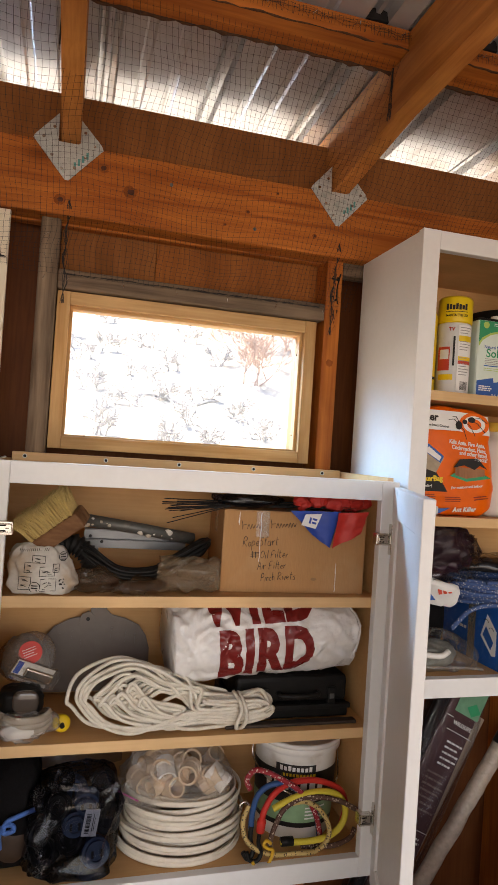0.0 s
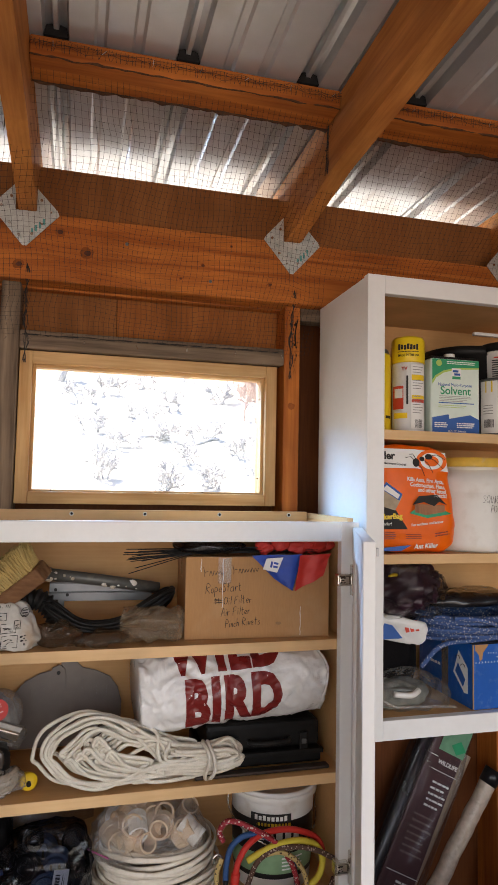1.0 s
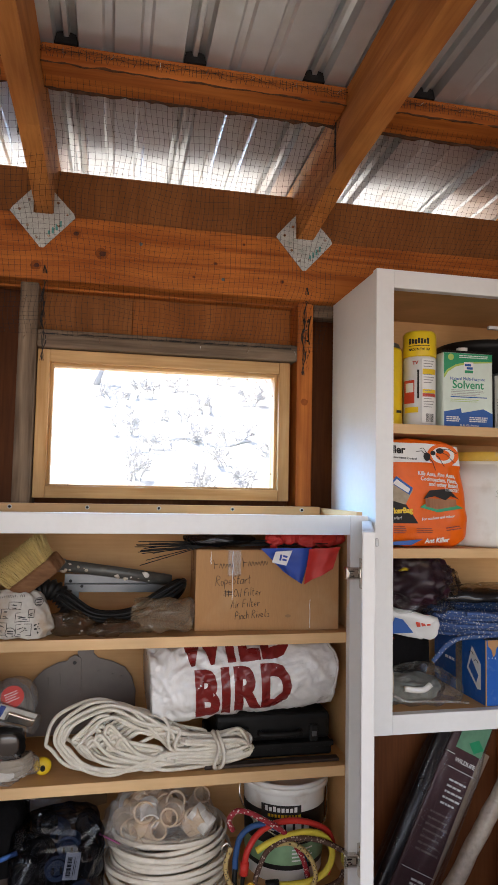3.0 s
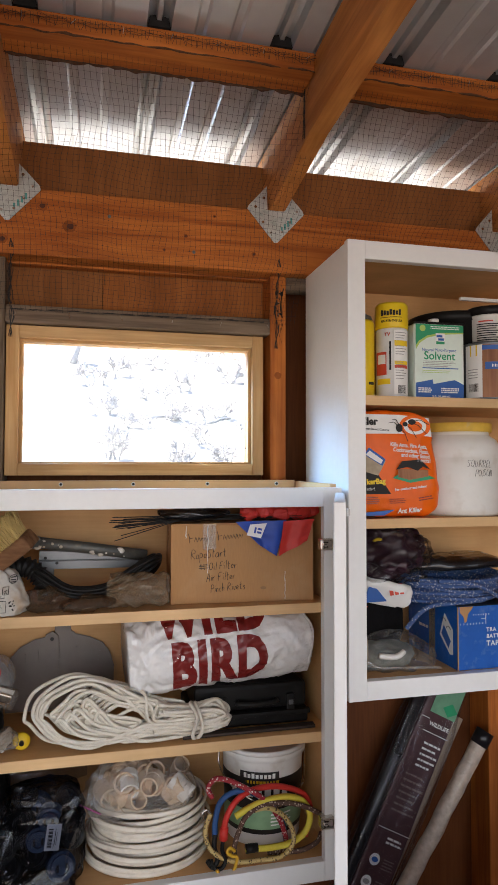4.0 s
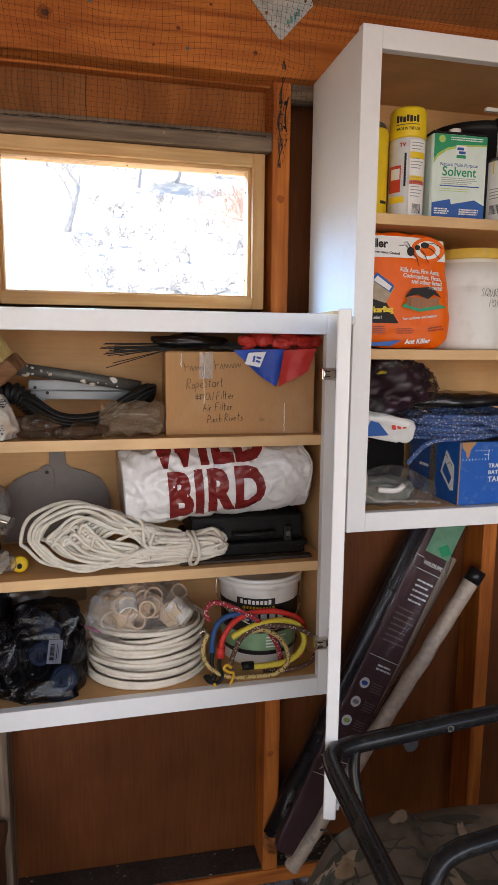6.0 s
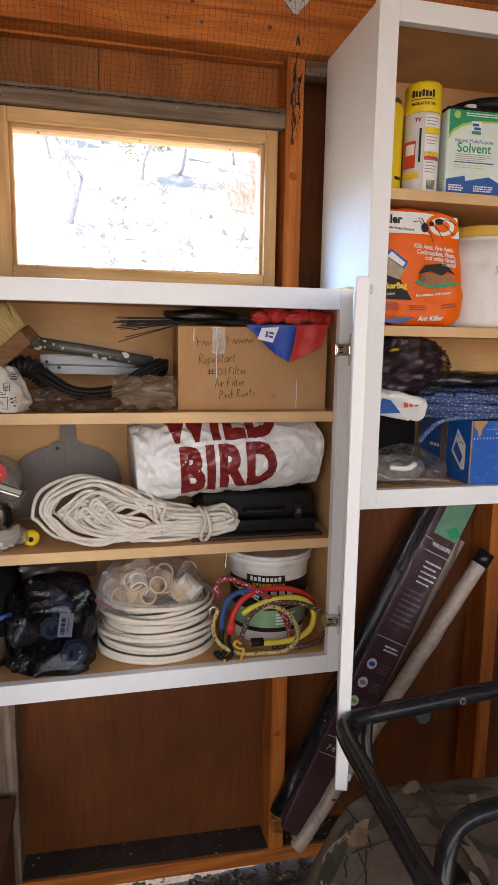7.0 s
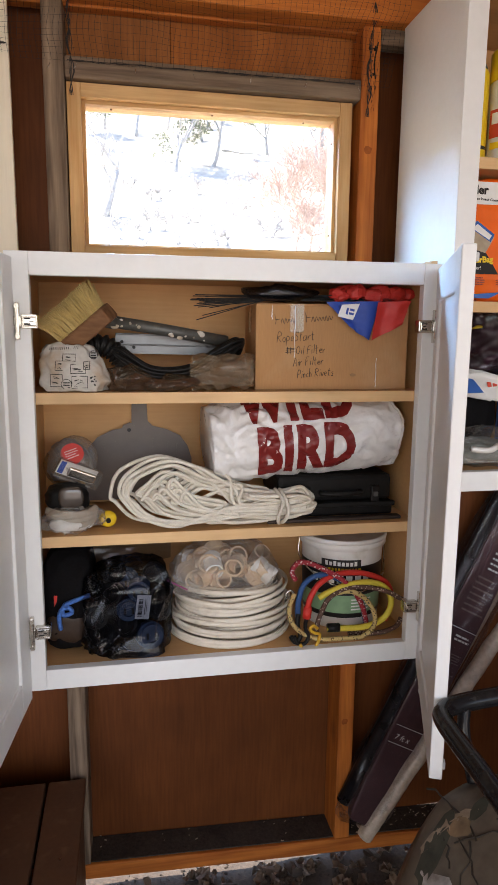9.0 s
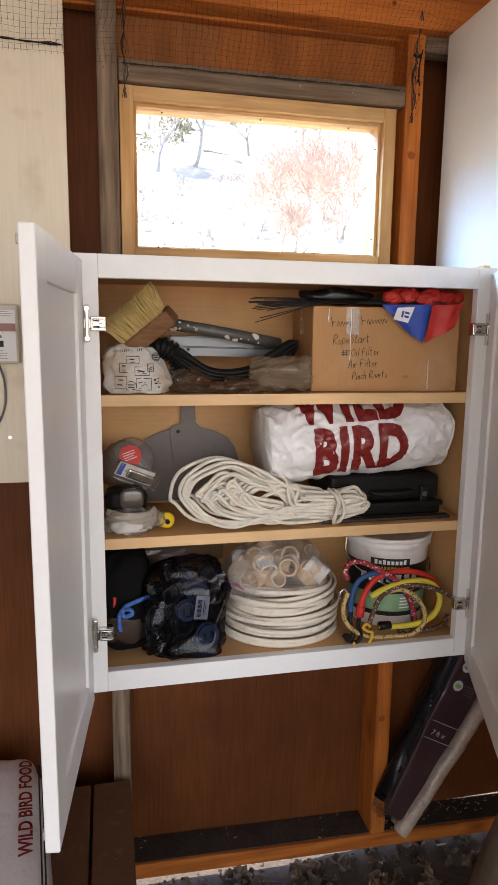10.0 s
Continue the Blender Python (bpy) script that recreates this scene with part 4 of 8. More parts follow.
for x0, y0, y1 in ((0.0735, 0.060, 0.155), (0.232, 0.004, 0.060), (0.03, 0.13, 0.155)):
    bm = bmesh.new()
    P = [m @ Vector((x0 + 0.003 * noise.noise(Vector((x0 * 90, k, 0))), y0 + (y1 - y0) * k / 10, 0.0006)) for k in range(11)]
    sweep(bm, P, [0.0004 + 0.0011 * abs(noise.noise(Vector((k * 1.7, x0 * 50, 2)))) for k in range(11)], 5)
    part("scratch", bm, label_white, t, "pale torn streak")
hand = m @ pose(0, 0, 0.0003)
for k, (words, x, y, sz) in enumerate((("RopeStart", 0.040, 0.088, 0.0170), ("Oil Filter", 0.076, 0.066, 0.0150), ("Air Filter", 0.071, 0.044, 0.0150), ("Pinch Rivets", 0.080, 0.022, 0.0150))):
    mw = hand @ pose(x, y, 0.0002, 0, 0, 4)
    part("handwriting", pen(words, sz, lambda a, b, mw=mw: mw @ Vector((a, b, 0)), k), ink, t, "black marker handwriting")
mw = hand @ pose(0.036, 0.121, 0.0002, 0, 0, 4)
bm = bmesh.new()
for a, n_, h_ in ((0.0, 5, 0.018), (0.058, 7, 0.018)):
    sweep(bm, [mw @ Vector((a, h_, 0)), mw @ Vector((a + 0.002, h_ * 0.4, 0)), mw @ Vector((a + 0.001, 0, 0))], 0.0006, 5)
    sweep(bm, [mw @ Vector((a + 0.001, h_ * 0.45, 0)), mw @ Vector((a + 0.009, h_ * 0.5, 0))], 0.0006, 5)
    P = spline([(a + 0.011 + 0.0031 * j, 0.001 + (0.008 if j % 2 else 0.0) + 0.001 * math.sin(j * 2.3), 0) for j in range(n_ * 2)], 4)
    sweep(bm, [mw @ q_ for q_ in P], 0.00055, 5)
part("handwriting", bm, ink, t, "black marker scrawl, not readable")
part("crossed_out_word", bars(hand @ pose(0.056, 0.067, 0, 0, 0, 4), [(0.0, 0.019, 0.002, 0.0032), (0.001, 0.018, 0.006, 0.0072), (0.004, 0.0052, -0.001, 0.012), (0.010, 0.0112, -0.001, 0.011), (0.002, 0.019, 0.0085, 0.0095)]), ink, t)
part("dent", disc(hand, 0.187, 0.028, 0.006, 0.003), mat("worn_spot", (0.33, 0.19, 0.09), 0.8), t)

# bundle of marking flags on the box
t = thing("marking_flag_bundle", "bundle of red and blue wire marking flags lying on the box", "flags")
rnd = random.Random(11)
TOP = S1 + H + 0.002
for i in range(22):
    y0 = 0.085 + rnd.uniform(-0.014, 0.016)
    z0 = TOP + 0.006 + rnd.uniform(0, 0.010)
    x0 = 0.305 + rnd.uniform(0, 0.03)
    z_l = z0 - 0.012 + rnd.uniform(-0.004, 0.012)
    if i < 3:
        z_l -= 0.018 * (i + 1) * 0.7
        x0 += 0.01
    part("flag_wire", sweep(bmesh.new(), [(x0, y0, z_l), (0.45, y0, z0 - 0.001), (0.70, y0 + rnd.uniform(-0.01, 0.01), z0 + 0.003)], 0.0009, 5), black_plastic, t)
for i in range(9):
    x0 = 0.578 + i * 0.0165
    m2 = pose(x0 + 0.01, 0.072 + rnd.uniform(0, 0.02), TOP + 0.020 + rnd.uniform(-0.003, 0.004), rnd.uniform(-25, 25), rnd.uniform(-10, 10), rnd.uniform(-20, 20))
    part("red_flag", pillow(bmesh.new(), (0, 0, 0), (0.018, 0.009, 0.012), 0.8, 0.004, 60, i, 20, 12, m=m2), red_plastic, t, "crumpled red plastic flag")


def hanging_flag(pts, ny, material, label, seed):
    """A limp plastic flag: a folded sheet with two corners over the edge."""
    bm = bmesh.new()
    a, b, c, d = [Vector(p) for p in pts]
    n = 14
    g = []
    for j in range(n + 1):
        row = []
        for i in range(n + 1):
            u, v = i / n, j / n
            p = (a * (1 - u) + b * u) * (1 - v) + (d * (1 - u) + c * u) * v
            p = p + Vector((0, -1, 0)) * (0.004 * noise.noise(Vector((u * 3 + seed, v * 4, seed))) + 0.003 * math.sin(u * 9 + seed))
            row.append(bm.verts.new(p))
        g.append(row)
    for j in range(n):
        for i in range(n):
            bm.faces.new((g[j][i], g[j][i + 1], g[j + 1][i + 1], g[j + 1][i]))
    part("flag", bm, material, t, label, True)


hanging_flag(((0.553, 0.046, TOP + 0.004), (0.658, 0.040, TOP + 0.006), (0.637, 0.037, TOP - 0.066), (0.600, 0.042, TOP - 0.042)), 0, blue_plastic, "blue plastic flag hanging over the edge", 1.0)
hanging_flag(((0.650, 0.037, TOP + 0.004), (0.716, 0.033, TOP + 0.008), (0.700, 0.033, TOP - 0.036), (0.640, 0.035, TOP - 0.066)), 0, red_plastic, "red plastic flag hanging over the edge", 2.4)
m2 = facing((0.578, 0.0365, TOP - 0.020), (1, -0.06, 0.13))
part("flag_patch", polygon(m2, [(-0.004, -0.002), (0.024, -0.012), (0.040, 0.016), (0.006, 0.018)], 0.0006), label_white, t, "white printed patch")
part("flag_patch_print", bars(m2 @ pose(0, 0, 0.0007, 0, 0, -20), [(0.010, 0.014, 0.004, 0.016), (0.016, 0.025, 0.005, 0.009), (0.016, 0.025, 0.012, 0.016)]), blue_plastic, t)
t = thing("dark_plastic_wrap", "crumpled clear dark plastic wrap on the box", "plastic wrap")
part("wrap", pillow(bmesh.new(), (0.475, 0.08, TOP + 0.020), (0.065, 0.030, 0.010), 0.8, 0.008, 45, 9, 40, 16), smoky_film, t, "", True)

# ---- middle shelf ----
t = thing("dustpan", "taupe plastic dustpan standing against the cabinet back", "dustpan")
m = facing((0.212, 0.244, 1.045), (1, 0, 0), (0, 0.08, 1))
pts = [(-0.112, 0.0), (-0.112, 0.085), (-0.104, 0.112), (-0.085, 0.133), (-0.055, 0.148), (-0.022, 0.154), (-0.014, 0.162), (-0.013, 0.212), (0.018, 0.212), (0.020, 0.166), (0.030, 0.156), (0.06, 0.148),
       (0.088, 0.134), (0.104, 0.112), (0.112, 0.085), (0.112, 0.0)]
bm = polygon(m, pts, 0.006)
bmesh.ops.bevel(bm, geom=[e for e in bm.edges if e.calc_length() > 0.0065], offset=0.0015, segments=2, affect='EDGES')
part("pan", bm, taupe, t)
bm = polygon(m @ pose(0, 0, 0.006), [(-0.028, 0.08), (-0.036, 0.14), (-0.032, 0.158), (-0.018, 0.164), (-0.006, 0.156), (-0.004, 0.14), (-0.004, 0.08)], 0.005)
part("handle_socket", bm, taupe, t)
part("hanging_hole", disc(m @ pose(0, 0, 0.0112), -0.019, 0.148, 0.004), black_plastic, t)
for a in (-0.075, -0.05, 0.03, 0.06, 0.08):
    part("rib", box(bmesh.new(), a, a + 0.003, 0.115 - abs(a) * 0.25, 0.137 - abs(a) * 0.25, 0.006, 0.009, m=m), taupe, t)

t = thing("plastic_jar", "clear plastic jar with a red round label", "jar")
m = pose(0.082, 0.145, 1.150, 68, 0, 22)
part("jar", revolve(bmesh.new(), [(0.036, -0.06), (0.042, -0.05), (0.044, 0.0), (0.042, 0.035), (0.034, 0.048)], 28), milky_film, t, "", True).matrix_local = m
part("jar_contents", pillow(bmesh.new(), (0, 0, -0.008), (0.036, 0.036, 0.042), 0.8, 0.006, 60, 3, 30, 18), mat("grey_hardware", (0.22, 0.20, 0.18), 0.5, metal=0.3, var=0.5, scale=60, fine=200), t, "", True).matrix_local = m
m2 = facing((0.088, 0.098, 1.172), (1, 0.2, 0.1), (0, 0.35, 1))
part("round_label", disc(m2, 0, 0, 0.021, 0.020, 0.0008), red_plastic, t, "red round label")
part("label_print", text_lines(m2 @ pose(0, 0, 0.0009, 0, 0, 12), -0.013, 0.013, 0.008, 4, 0.0045, 0.0014, 3), white_ink, t)
t = thing("clear_plastic_box", "small clear plastic blister box", "box")
m = pose(0.098, 0.088, 1.136, 18, 24, 18)
part("shell", box(bmesh.new(), -0.044, 0.044, -0.012, 0.012, -0.017, 0.017, bevel=0.004, m=m), clear_film, t)
part("card", box(bmesh.new(), -0.038, 0.036, 0.006, 0.008, -0.014, 0.014, m=m), label_white, t)
part("card_stripe", box(bmesh.new(), -0.036, -0.026, 0.0045, 0.0058, -0.012, 0.012, m=m), blue_plastic, t)
part("steel_insert", box(bmesh.new(), -0.02, 0.034, -0.006, 0.003, -0.009, 0.009, bevel=0.003, m=m), nickel, t)
t = thing("safety_goggles", "dark safety goggles with a smoky lens", "goggles")
part("frame", pillow(bmesh.new(), (0.078, 0.085, 1.092), (0.038, 0.030, 0.026), 0.7, 0.003, 40, 2, 36, 20), black_plastic, t, "", True)
bm = pillow(bmesh.new(), (0.087, 0.052, 1.100), (0.022, 0.006, 0.020), 0.7, 0.0005, 20, 2, 28, 16)
part("lens", bm, mat("brown_lens", (0.07, 0.055, 0.045), 0.18, var=0.1, coat=0.6), t, "smoky brown lens", True)
part("red_tab", B(0.070, 0.082, 0.046, 0.052, 1.070, 1.076, bevel=0.001), red_plastic, t)
part("support", B(0.05, 0.11, 0.075, 0.14, S2, 1.074, bevel=0.006), black_plastic, t)
t = thing("canvas_strap", "folded grey canvas strap", "strap")
for k in range(3):
    P = spline([(0.042, 0.06 + 0.01 * k, 1.076 - 0.010 * k), (0.075, 0.040, 1.071 - 0.011 * k), (0.115, 0.042, 1.073 - 0.009 * k), (0.130, 0.060, 1.078 - 0.008 * k), (0.120, 0.085, 1.070 - 0.008 * k), (0.06, 0.09, 1.065 - 0.008 * k)], 8)
    part("fold", sweep(bmesh.new(), P, 0.0065, 8, flat=0.35), canvas, t, "", True)
t = thing("yellow_roller", "small yellow plastic wheel", "wheel")
bm = revolve(bmesh.new(), [(0.005, -0.010), (0.013, -0.010), (0.0155, -0.006), (0.0155, 0.006), (0.013, 0.010), (0.005, 0.010)], 24)
for v in bm.verts:
    v.co = pose(0.150, 0.070, S2 + 0.0165, 78, 0, 22) @ v.co
part("wheel", bm, yellow_plastic, t, "", True)
part("hub", sweep(bmesh.new(), [(0.1525, 0.055, S2 + 0.016), (0.147, 0.082, S2 + 0.018)], 0.0045, 10), black_plastic, t)
t = thing("white_plastic_bag", "small crumpled white plastic bag", "bag")
bm = pillow(bmesh.new(), (0.090, 0.052, S2 + 0.019), (0.050, 0.024, 0.018), 0.85, 0.010, 60, 6, 64, 36)
part("bag", bm, milky_film, t, "", True)
part("contents", pillow(bmesh.new(), (0.085, 0.054, S2 + 0.016), (0.036, 0.017, 0.012), 0.8, 0.005, 60, 8, 28, 16), pvc_white, t, "", True)

# rope hank
t = thing("rope_hank", "hank of braided white rope tied at one end", "rope")
rnd = random.Random(21)
for i in range(32):
    a0 = (i / 31) ** 0.75
    xl = 0.161 + 0.118 * a0 + rnd.uniform(-0.006, 0.006)
    top = 1.168 - 0.060 * a0 + rnd.uniform(-0.009, 0.006)
    low = S2 + 0.006 + 0.046 * a0 * rnd.uniform(0.2, 1.15)
    front = 0.033 + 0.030 * rnd.random()
    rear = front + rnd.uniform(0.012, 0.050)
    px_ = xl + rnd.uniform(0.045, 0.095)
    tz = S2 + 0.016 + rnd.uniform(0.0, 0.044)
    lz = S2 + 0.006 + rnd.uniform(0.0, 0.030)
    ty = 0.034 + rnd.uniform(0.0, 0.036)
    end = 0.532 + rnd.uniform(-0.022, 0.010)
    P = spline([(xl, front + 0.004, (top + low) / 2 + rnd.uniform(-0.004, 0.012)), (xl + 0.018, front + 0.006, top - 0.022), (px_, rear, top), (px_ + 0.060, rear, top - rnd.uniform(0.012, 0.028)),
                (px_ + 0.105, (rear + ty) / 2, top - rnd.uniform(0.034, 0.056) + 0.026 * a0), (0.405 + rnd.uniform(-0.02, 0.02), ty, tz + rnd.uniform(0.0, 0.012)), (0.472, ty, tz), (end - 0.012, ty + 0.004, tz + rnd.uniform(-0.004, 0.012)),
                (end, ty - 0.006, (tz + lz) / 2), (0.475, ty - 0.004, lz + 0.002), (0.36 + rnd.uniform(-0.03, 0.03), front - 0.002, lz + rnd.uniform(-0.004, 0.010)),
                (xl + 0.105, front - 0.002, low + rnd.uniform(-0.002, 0.006)), (xl + 0.042, front, low + 0.016), (xl + 0.010, front + 0.002, low + 0.046)], 8, True)
    for q in P:
        q.z = max(q.z, S2 + 0.0050)
        q.y = max(q.y, 0.030)
    part("rope_loop", sweep(bmesh.new(), P, 0.0036, 9, closed=True), cotton_rope, t, "", True)
P = [(0.470 + 0.004 * math.sin(a * 3), 0.052 + 0.034 * math.cos(a), S2 + 0.033 + 0.032 * math.sin(a)) for a in [2 * math.pi * k / 26 for k in range(26)]]
part("rope_wrap", sweep(bmesh.new(), P, 0.0038, 9, closed=True), cotton_rope, t, "", True)
P = [(0.480 + 0.004 * math.cos(a * 2), 0.052 + 0.034 * math.cos(a), S2 + 0.033 + 0.031 * math.sin(a)) for a in [2 * math.pi * k / 26 for k in range(26)]]
part("rope_wrap", sweep(bmesh.new(), P, 0.0038, 9, closed=True), cotton_rope, t, "", True)

# black tool case, then the rolled feed bag on it
t = thing("tool_case", "scuffed black plastic tool case lying on the shelf", "tool case")
part("case_base", B(0.470, 0.716, 0.075, 0.235, S2 + 0.001, S2 + 0.030, bevel=0.005), black_plastic, t)
part("case_lid", B(0.478, 0.714, 0.080, 0.235, S2 + 0.031, S2 + 0.083, bevel=0.009), black_plastic, t)
part("case_rim", B(0.468, 0.718, 0.068, 0.080, S2 + 0.020, S2 + 0.030, bevel=0.002), black_plastic, t)
for a in (0.525, 0.668):
    l_ = part("latch", B(a, a + 0.018, 0.071, 0.080, S2 + 0.028, S2 + 0.062, bevel=0.003), black_plastic, t)
    part("latch_pin", B(a + 0.004, a + 0.014, 0.069, 0.0712, S2 + 0.040, S2 + 0.050, bevel=0.001), steel_grey, l_)
part("case_handle", sweep(bmesh.new(), spline([(0.565, 0.08, S2 + 0.05), (0.567, 0.066, S2 + 0.050), (0.60, 0.062, S2 + 0.049), (0.643, 0.066, S2 + 0.050), (0.645, 0.08, S2 + 0.05)], 6), 0.005, 8), black_plastic, t, "", True)
t = thing("steel_bar", "dark steel flat bar lying in front of the case", "bar")
part("bar", B(0.44, 0.71, 0.040, 0.060, S2 + 0.0005, S2 + 0.007, bevel=0.002, m=pose(0, 0, 0) @ pose(0.01, 0.0, 0, 0, 0, 0)), mat("rusty_steel", (0.05, 0.035, 0.028), 0.6, metal=0.5, var=0.3, scale=30), t)

BC, BR = Vector((0.342, 0.120, 1.184)), 0.084
BD = Vector((0.358, -0.006, 0.024))
BL = BD.length
bd = BD.normalized()
b_up = (Vector((0, 0, 1)) - bd * bd.z).normalized()
b_out = bd.cross(b_up)
if b_out.y > 0:
    b_out = -b_out


def feed_bag(s_, ang, lift=0.0):
    """A point on the rolled bag: s_ from 0 to 1 along it, ang from the room side upwards."""
    edge = max(0.0, abs(s_ - 0.5) * 2 - 0.72) / 0.28
    pinch = 1 - 0.10 * edge ** 2 * (1 + 0.55 * math.sin(ang * 5 + 1.0 + 3 * (s_ > 0.5))) + 0.02 * math.sin(s_ * 7)
    q = Vector((s_ * 5, math.cos(ang) * 1.2, math.sin(ang) * 1.2))
    w = q + 0.5 * noise.noise_vector(q * 1.3)
    crease = 0.0062 * (0.7 - 2.2 * abs(noise.noise(w * 1.5))) + 0.0042 * (0.6 - 2.2 * abs(noise.noise(w * 3.3))) * (0.6 + 0.8 * edge) + 0.0016 * (0.5 - 2 * abs(noise.noise(w * 8.5)))
    r = (BR + crease) * pinch + lift
    skew = -0.006 * math.cos(ang) * max(0.0, 1 - s_ * 4) - 0.016 * math.cos(ang) * max(0.0, s_ * 4 - 3)
    out = BC + BD * s_ - bd * skew + b_out * math.cos(ang) * r * 0.95 + b_up * math.sin(ang) * r * 0.90
    if out.z < S2 + 0.085 + lift and out.x > 0.47:
        out.z = S2 + 0.085 + lift
    return out


t = thing("rolled_feed_bag", "rolled white woven bag with maroon lettering", "bag")
bm = bmesh.new()
NS, NA = 120, 128
rows = [[bm.verts.new(feed_bag(i / NS, 2 * math.pi * k / NA)) for k in range(NA)] for i in range(NS + 1)]
for a, b in zip(rows, rows[1:]):
    for k in range(NA):
        bm.faces.new((a[k], a[(k + 1) % NA], b[(k + 1) % NA], b[k]))
for end, row in ((-0.008, rows[0]), (1.004, rows[-1])):
    c = bm.verts.new(BC + BD * (end + (0.020 if end < 0 else -0.015)) + b_up * 0.012)
    for k in range(NA):
        bm.faces.new((row[k], row[(k + 1) % NA], c))
bmesh.ops.recalc_face_normals(bm, faces=bm.faces)
part("bag_roll", bm, paper_white, t, "", True)
P = [feed_bag(0.995 + 0.02 * math.sin(a * 4) * 0.5, a, 0.001) for a in [2 * math.pi * k / 40 for k in range(40)]]
part("bag_mouth", sweep(bmesh.new(), P, 0.0022, 6, closed=True), paper_white, t, "", True)


def word_on_bag(text, size, s0, ang0, width):
    bm = lettering(text, size, None, bold=0.0075, depth=0.0, slices=26, width=width, bend=lambda c: Vector((c.x, c.y, 0)), gap=1.12)
    for k in range(1, 54):
        bmesh.ops.bisect_plane(bm, geom=bm.verts[:] + bm.edges[:] + bm.faces[:], plane_co=(k * 0.005, 0, 0), plane_no=(1, 0, 0))
    for v in bm.verts:
        v.co = feed_bag(s0 + v.co.x / BL, ang0 + v.co.y / BR, 0.0015)
    part("lettering", bm, maroon, t, "maroon block letters", True)


word_on_bag("BIRD", 0.134, 0.240, -0.74, 0.605)
word_on_bag("WILD", 0.134, 0.175, 0.62, 0.605)

# ---- bottom of the cabinet ----
t = thing("black_pouch", "black nylon pouch with a blue cord knot", "pouch")
bm = pillow(bmesh.new(), (0.072, 0.135, S0 + 0.095), (0.046, 0.085, 0.095), 0.5, 0.006, 25, 5)
part("pouch", bm, dark_fabric, t, "", True)
part("pouch_flap", pillow(bmesh.new(), (0.072, 0.075, S0 + 0.055), (0.034, 0.028, 0.030), 0.4, 0.003, 30, 6, 30, 18), mat("dark_brown_leather", (0.040, 0.022, 0.013), 0.5, var=0.3, scale=30, bump=0.3), t, "dark brown leather case", True)
part("red_tag", B(0.050, 0.056, 0.050, 0.056, S0 + 0.085, S0 + 0.120, bevel=0.001), red_plastic, t, "red tag")
blue_cord = mat("blue_flecked_cord", (0.05, 0.14, 0.42), 0.7, var=0.5, scale=120, fine=300, bump=0.5)
P = spline([(0.062, 0.036, S0 + 0.060), (0.060, 0.034, S0 + 0.085), (0.066, 0.030, S0 + 0.102), (0.080, 0.028, S0 + 0.104), (0.083, 0.030, S0 + 0.094), (0.068, 0.028, S0 + 0.092), (0.070, 0.030, S0 + 0.108), (0.088, 0.032, S0 + 0.116), (0.116, 0.036, S0 + 0.124)], 8)
part("cord", sweep(bmesh.new(), P, 0.0042, 8), blue_cord, t, "blue flecked cord tied in a knot", True)

t = thing("bag_of_adapters", "clear bag of dark plastic adapters with a white label", "bag")
rnd = random.Random(31)
spots = ((0.135, 0.060, 0.045, 0.024), (0.225, 0.055, 0.040, 0.026), (0.180, 0.060, 0.065, 0.026), (0.150, 0.070, 0.100, 0.025), (0.215, 0.070, 0.105, 0.026), (0.180, 0.085, 0.140, 0.024), (0.235, 0.09, 0.15, 0.022),
         (0.160, 0.075, 0.165, 0.022), (0.130, 0.08, 0.125, 0.020), (0.205, 0.05, 0.135, 0.022), (0.245, 0.07, 0.085, 0.022), (0.125, 0.05, 0.085, 0.022), (0.155, 0.05, 0.130, 0.022),
         (0.185, 0.045, 0.100, 0.022), (0.200, 0.09, 0.070, 0.03), (0.150, 0.09, 0.050, 0.03), (0.235, 0.05, 0.125, 0.02))
for i, (a, b, c, r) in enumerate(spots):
    bm = revolve(bmesh.new(), [(r * 0.55, -0.014), (r, -0.012), (r, 0.006), (r * 0.8, 0.008), (r * 0.8, 0.014), (r * 0.5, 0.014), (r * 0.5, 0.008)], 20)
    mm = pose(a, b, S0 + c - 0.012, 80 + rnd.uniform(-25, 25), 0, rnd.uniform(-35, 35))
    for v in bm.verts:
        v.co = mm @ v.co
    ad = part("adapter", bm, slate_plastic if i % 4 == 1 else black_plastic, t, "", False)
    for k in (-1, 1):
        part("slot", box(bmesh.new(), k * r * 0.32 - 0.0022, k * r * 0.32 + 0.0022, -0.006, 0.006, 0.0141, 0.0146, m=mm), ink, ad)
for k in range(26):
    mm = pose(0.150 + rnd.uniform(-0.024, 0.03), 0.034 + rnd.uniform(0, 0.012), S0 + 0.022 + rnd.uniform(-0.014, 0.022), rnd.uniform(0, 180), rnd.uniform(0, 180), 0)
    part("screw", sweep(bmesh.new(), [mm @ Vector((0, 0, -0.007)), mm @ Vector((0, 0, 0.007))], 0.0017, 6), nickel, t)
bm = pillow(bmesh.new(), (0.184, 0.062, S0 + 0.080), (0.076, 0.044, 0.088), 0.5, 0.014, 34, 12, 34, 24)
for v in bm.verts:
    v.co.z = max(v.co.z, S0 + 0.001)
part("film", bm, smoky_film, t, "clear shiny bag", False)
bm = patch(lambda u, v: Vector((u, 0.12 + 0.02 * noise.noise(Vector((u * 20, v * 20, 0))), v)), 0.100, 0.270, S0 + 0.155, S0 + 0.222, 14, 8)
part("bag_top", bm, smoky_film, t, "loose bag top", False)
m = facing((0.196, 0.0215, S0 + 0.078), (1, 0.10, -0.14), (0.16, 0.05, 1))
part("label", box(bmesh.new(), 0, 0.026, 0, 0.046, 0, 0.0005, m=m), label_white, t, "white barcode label")
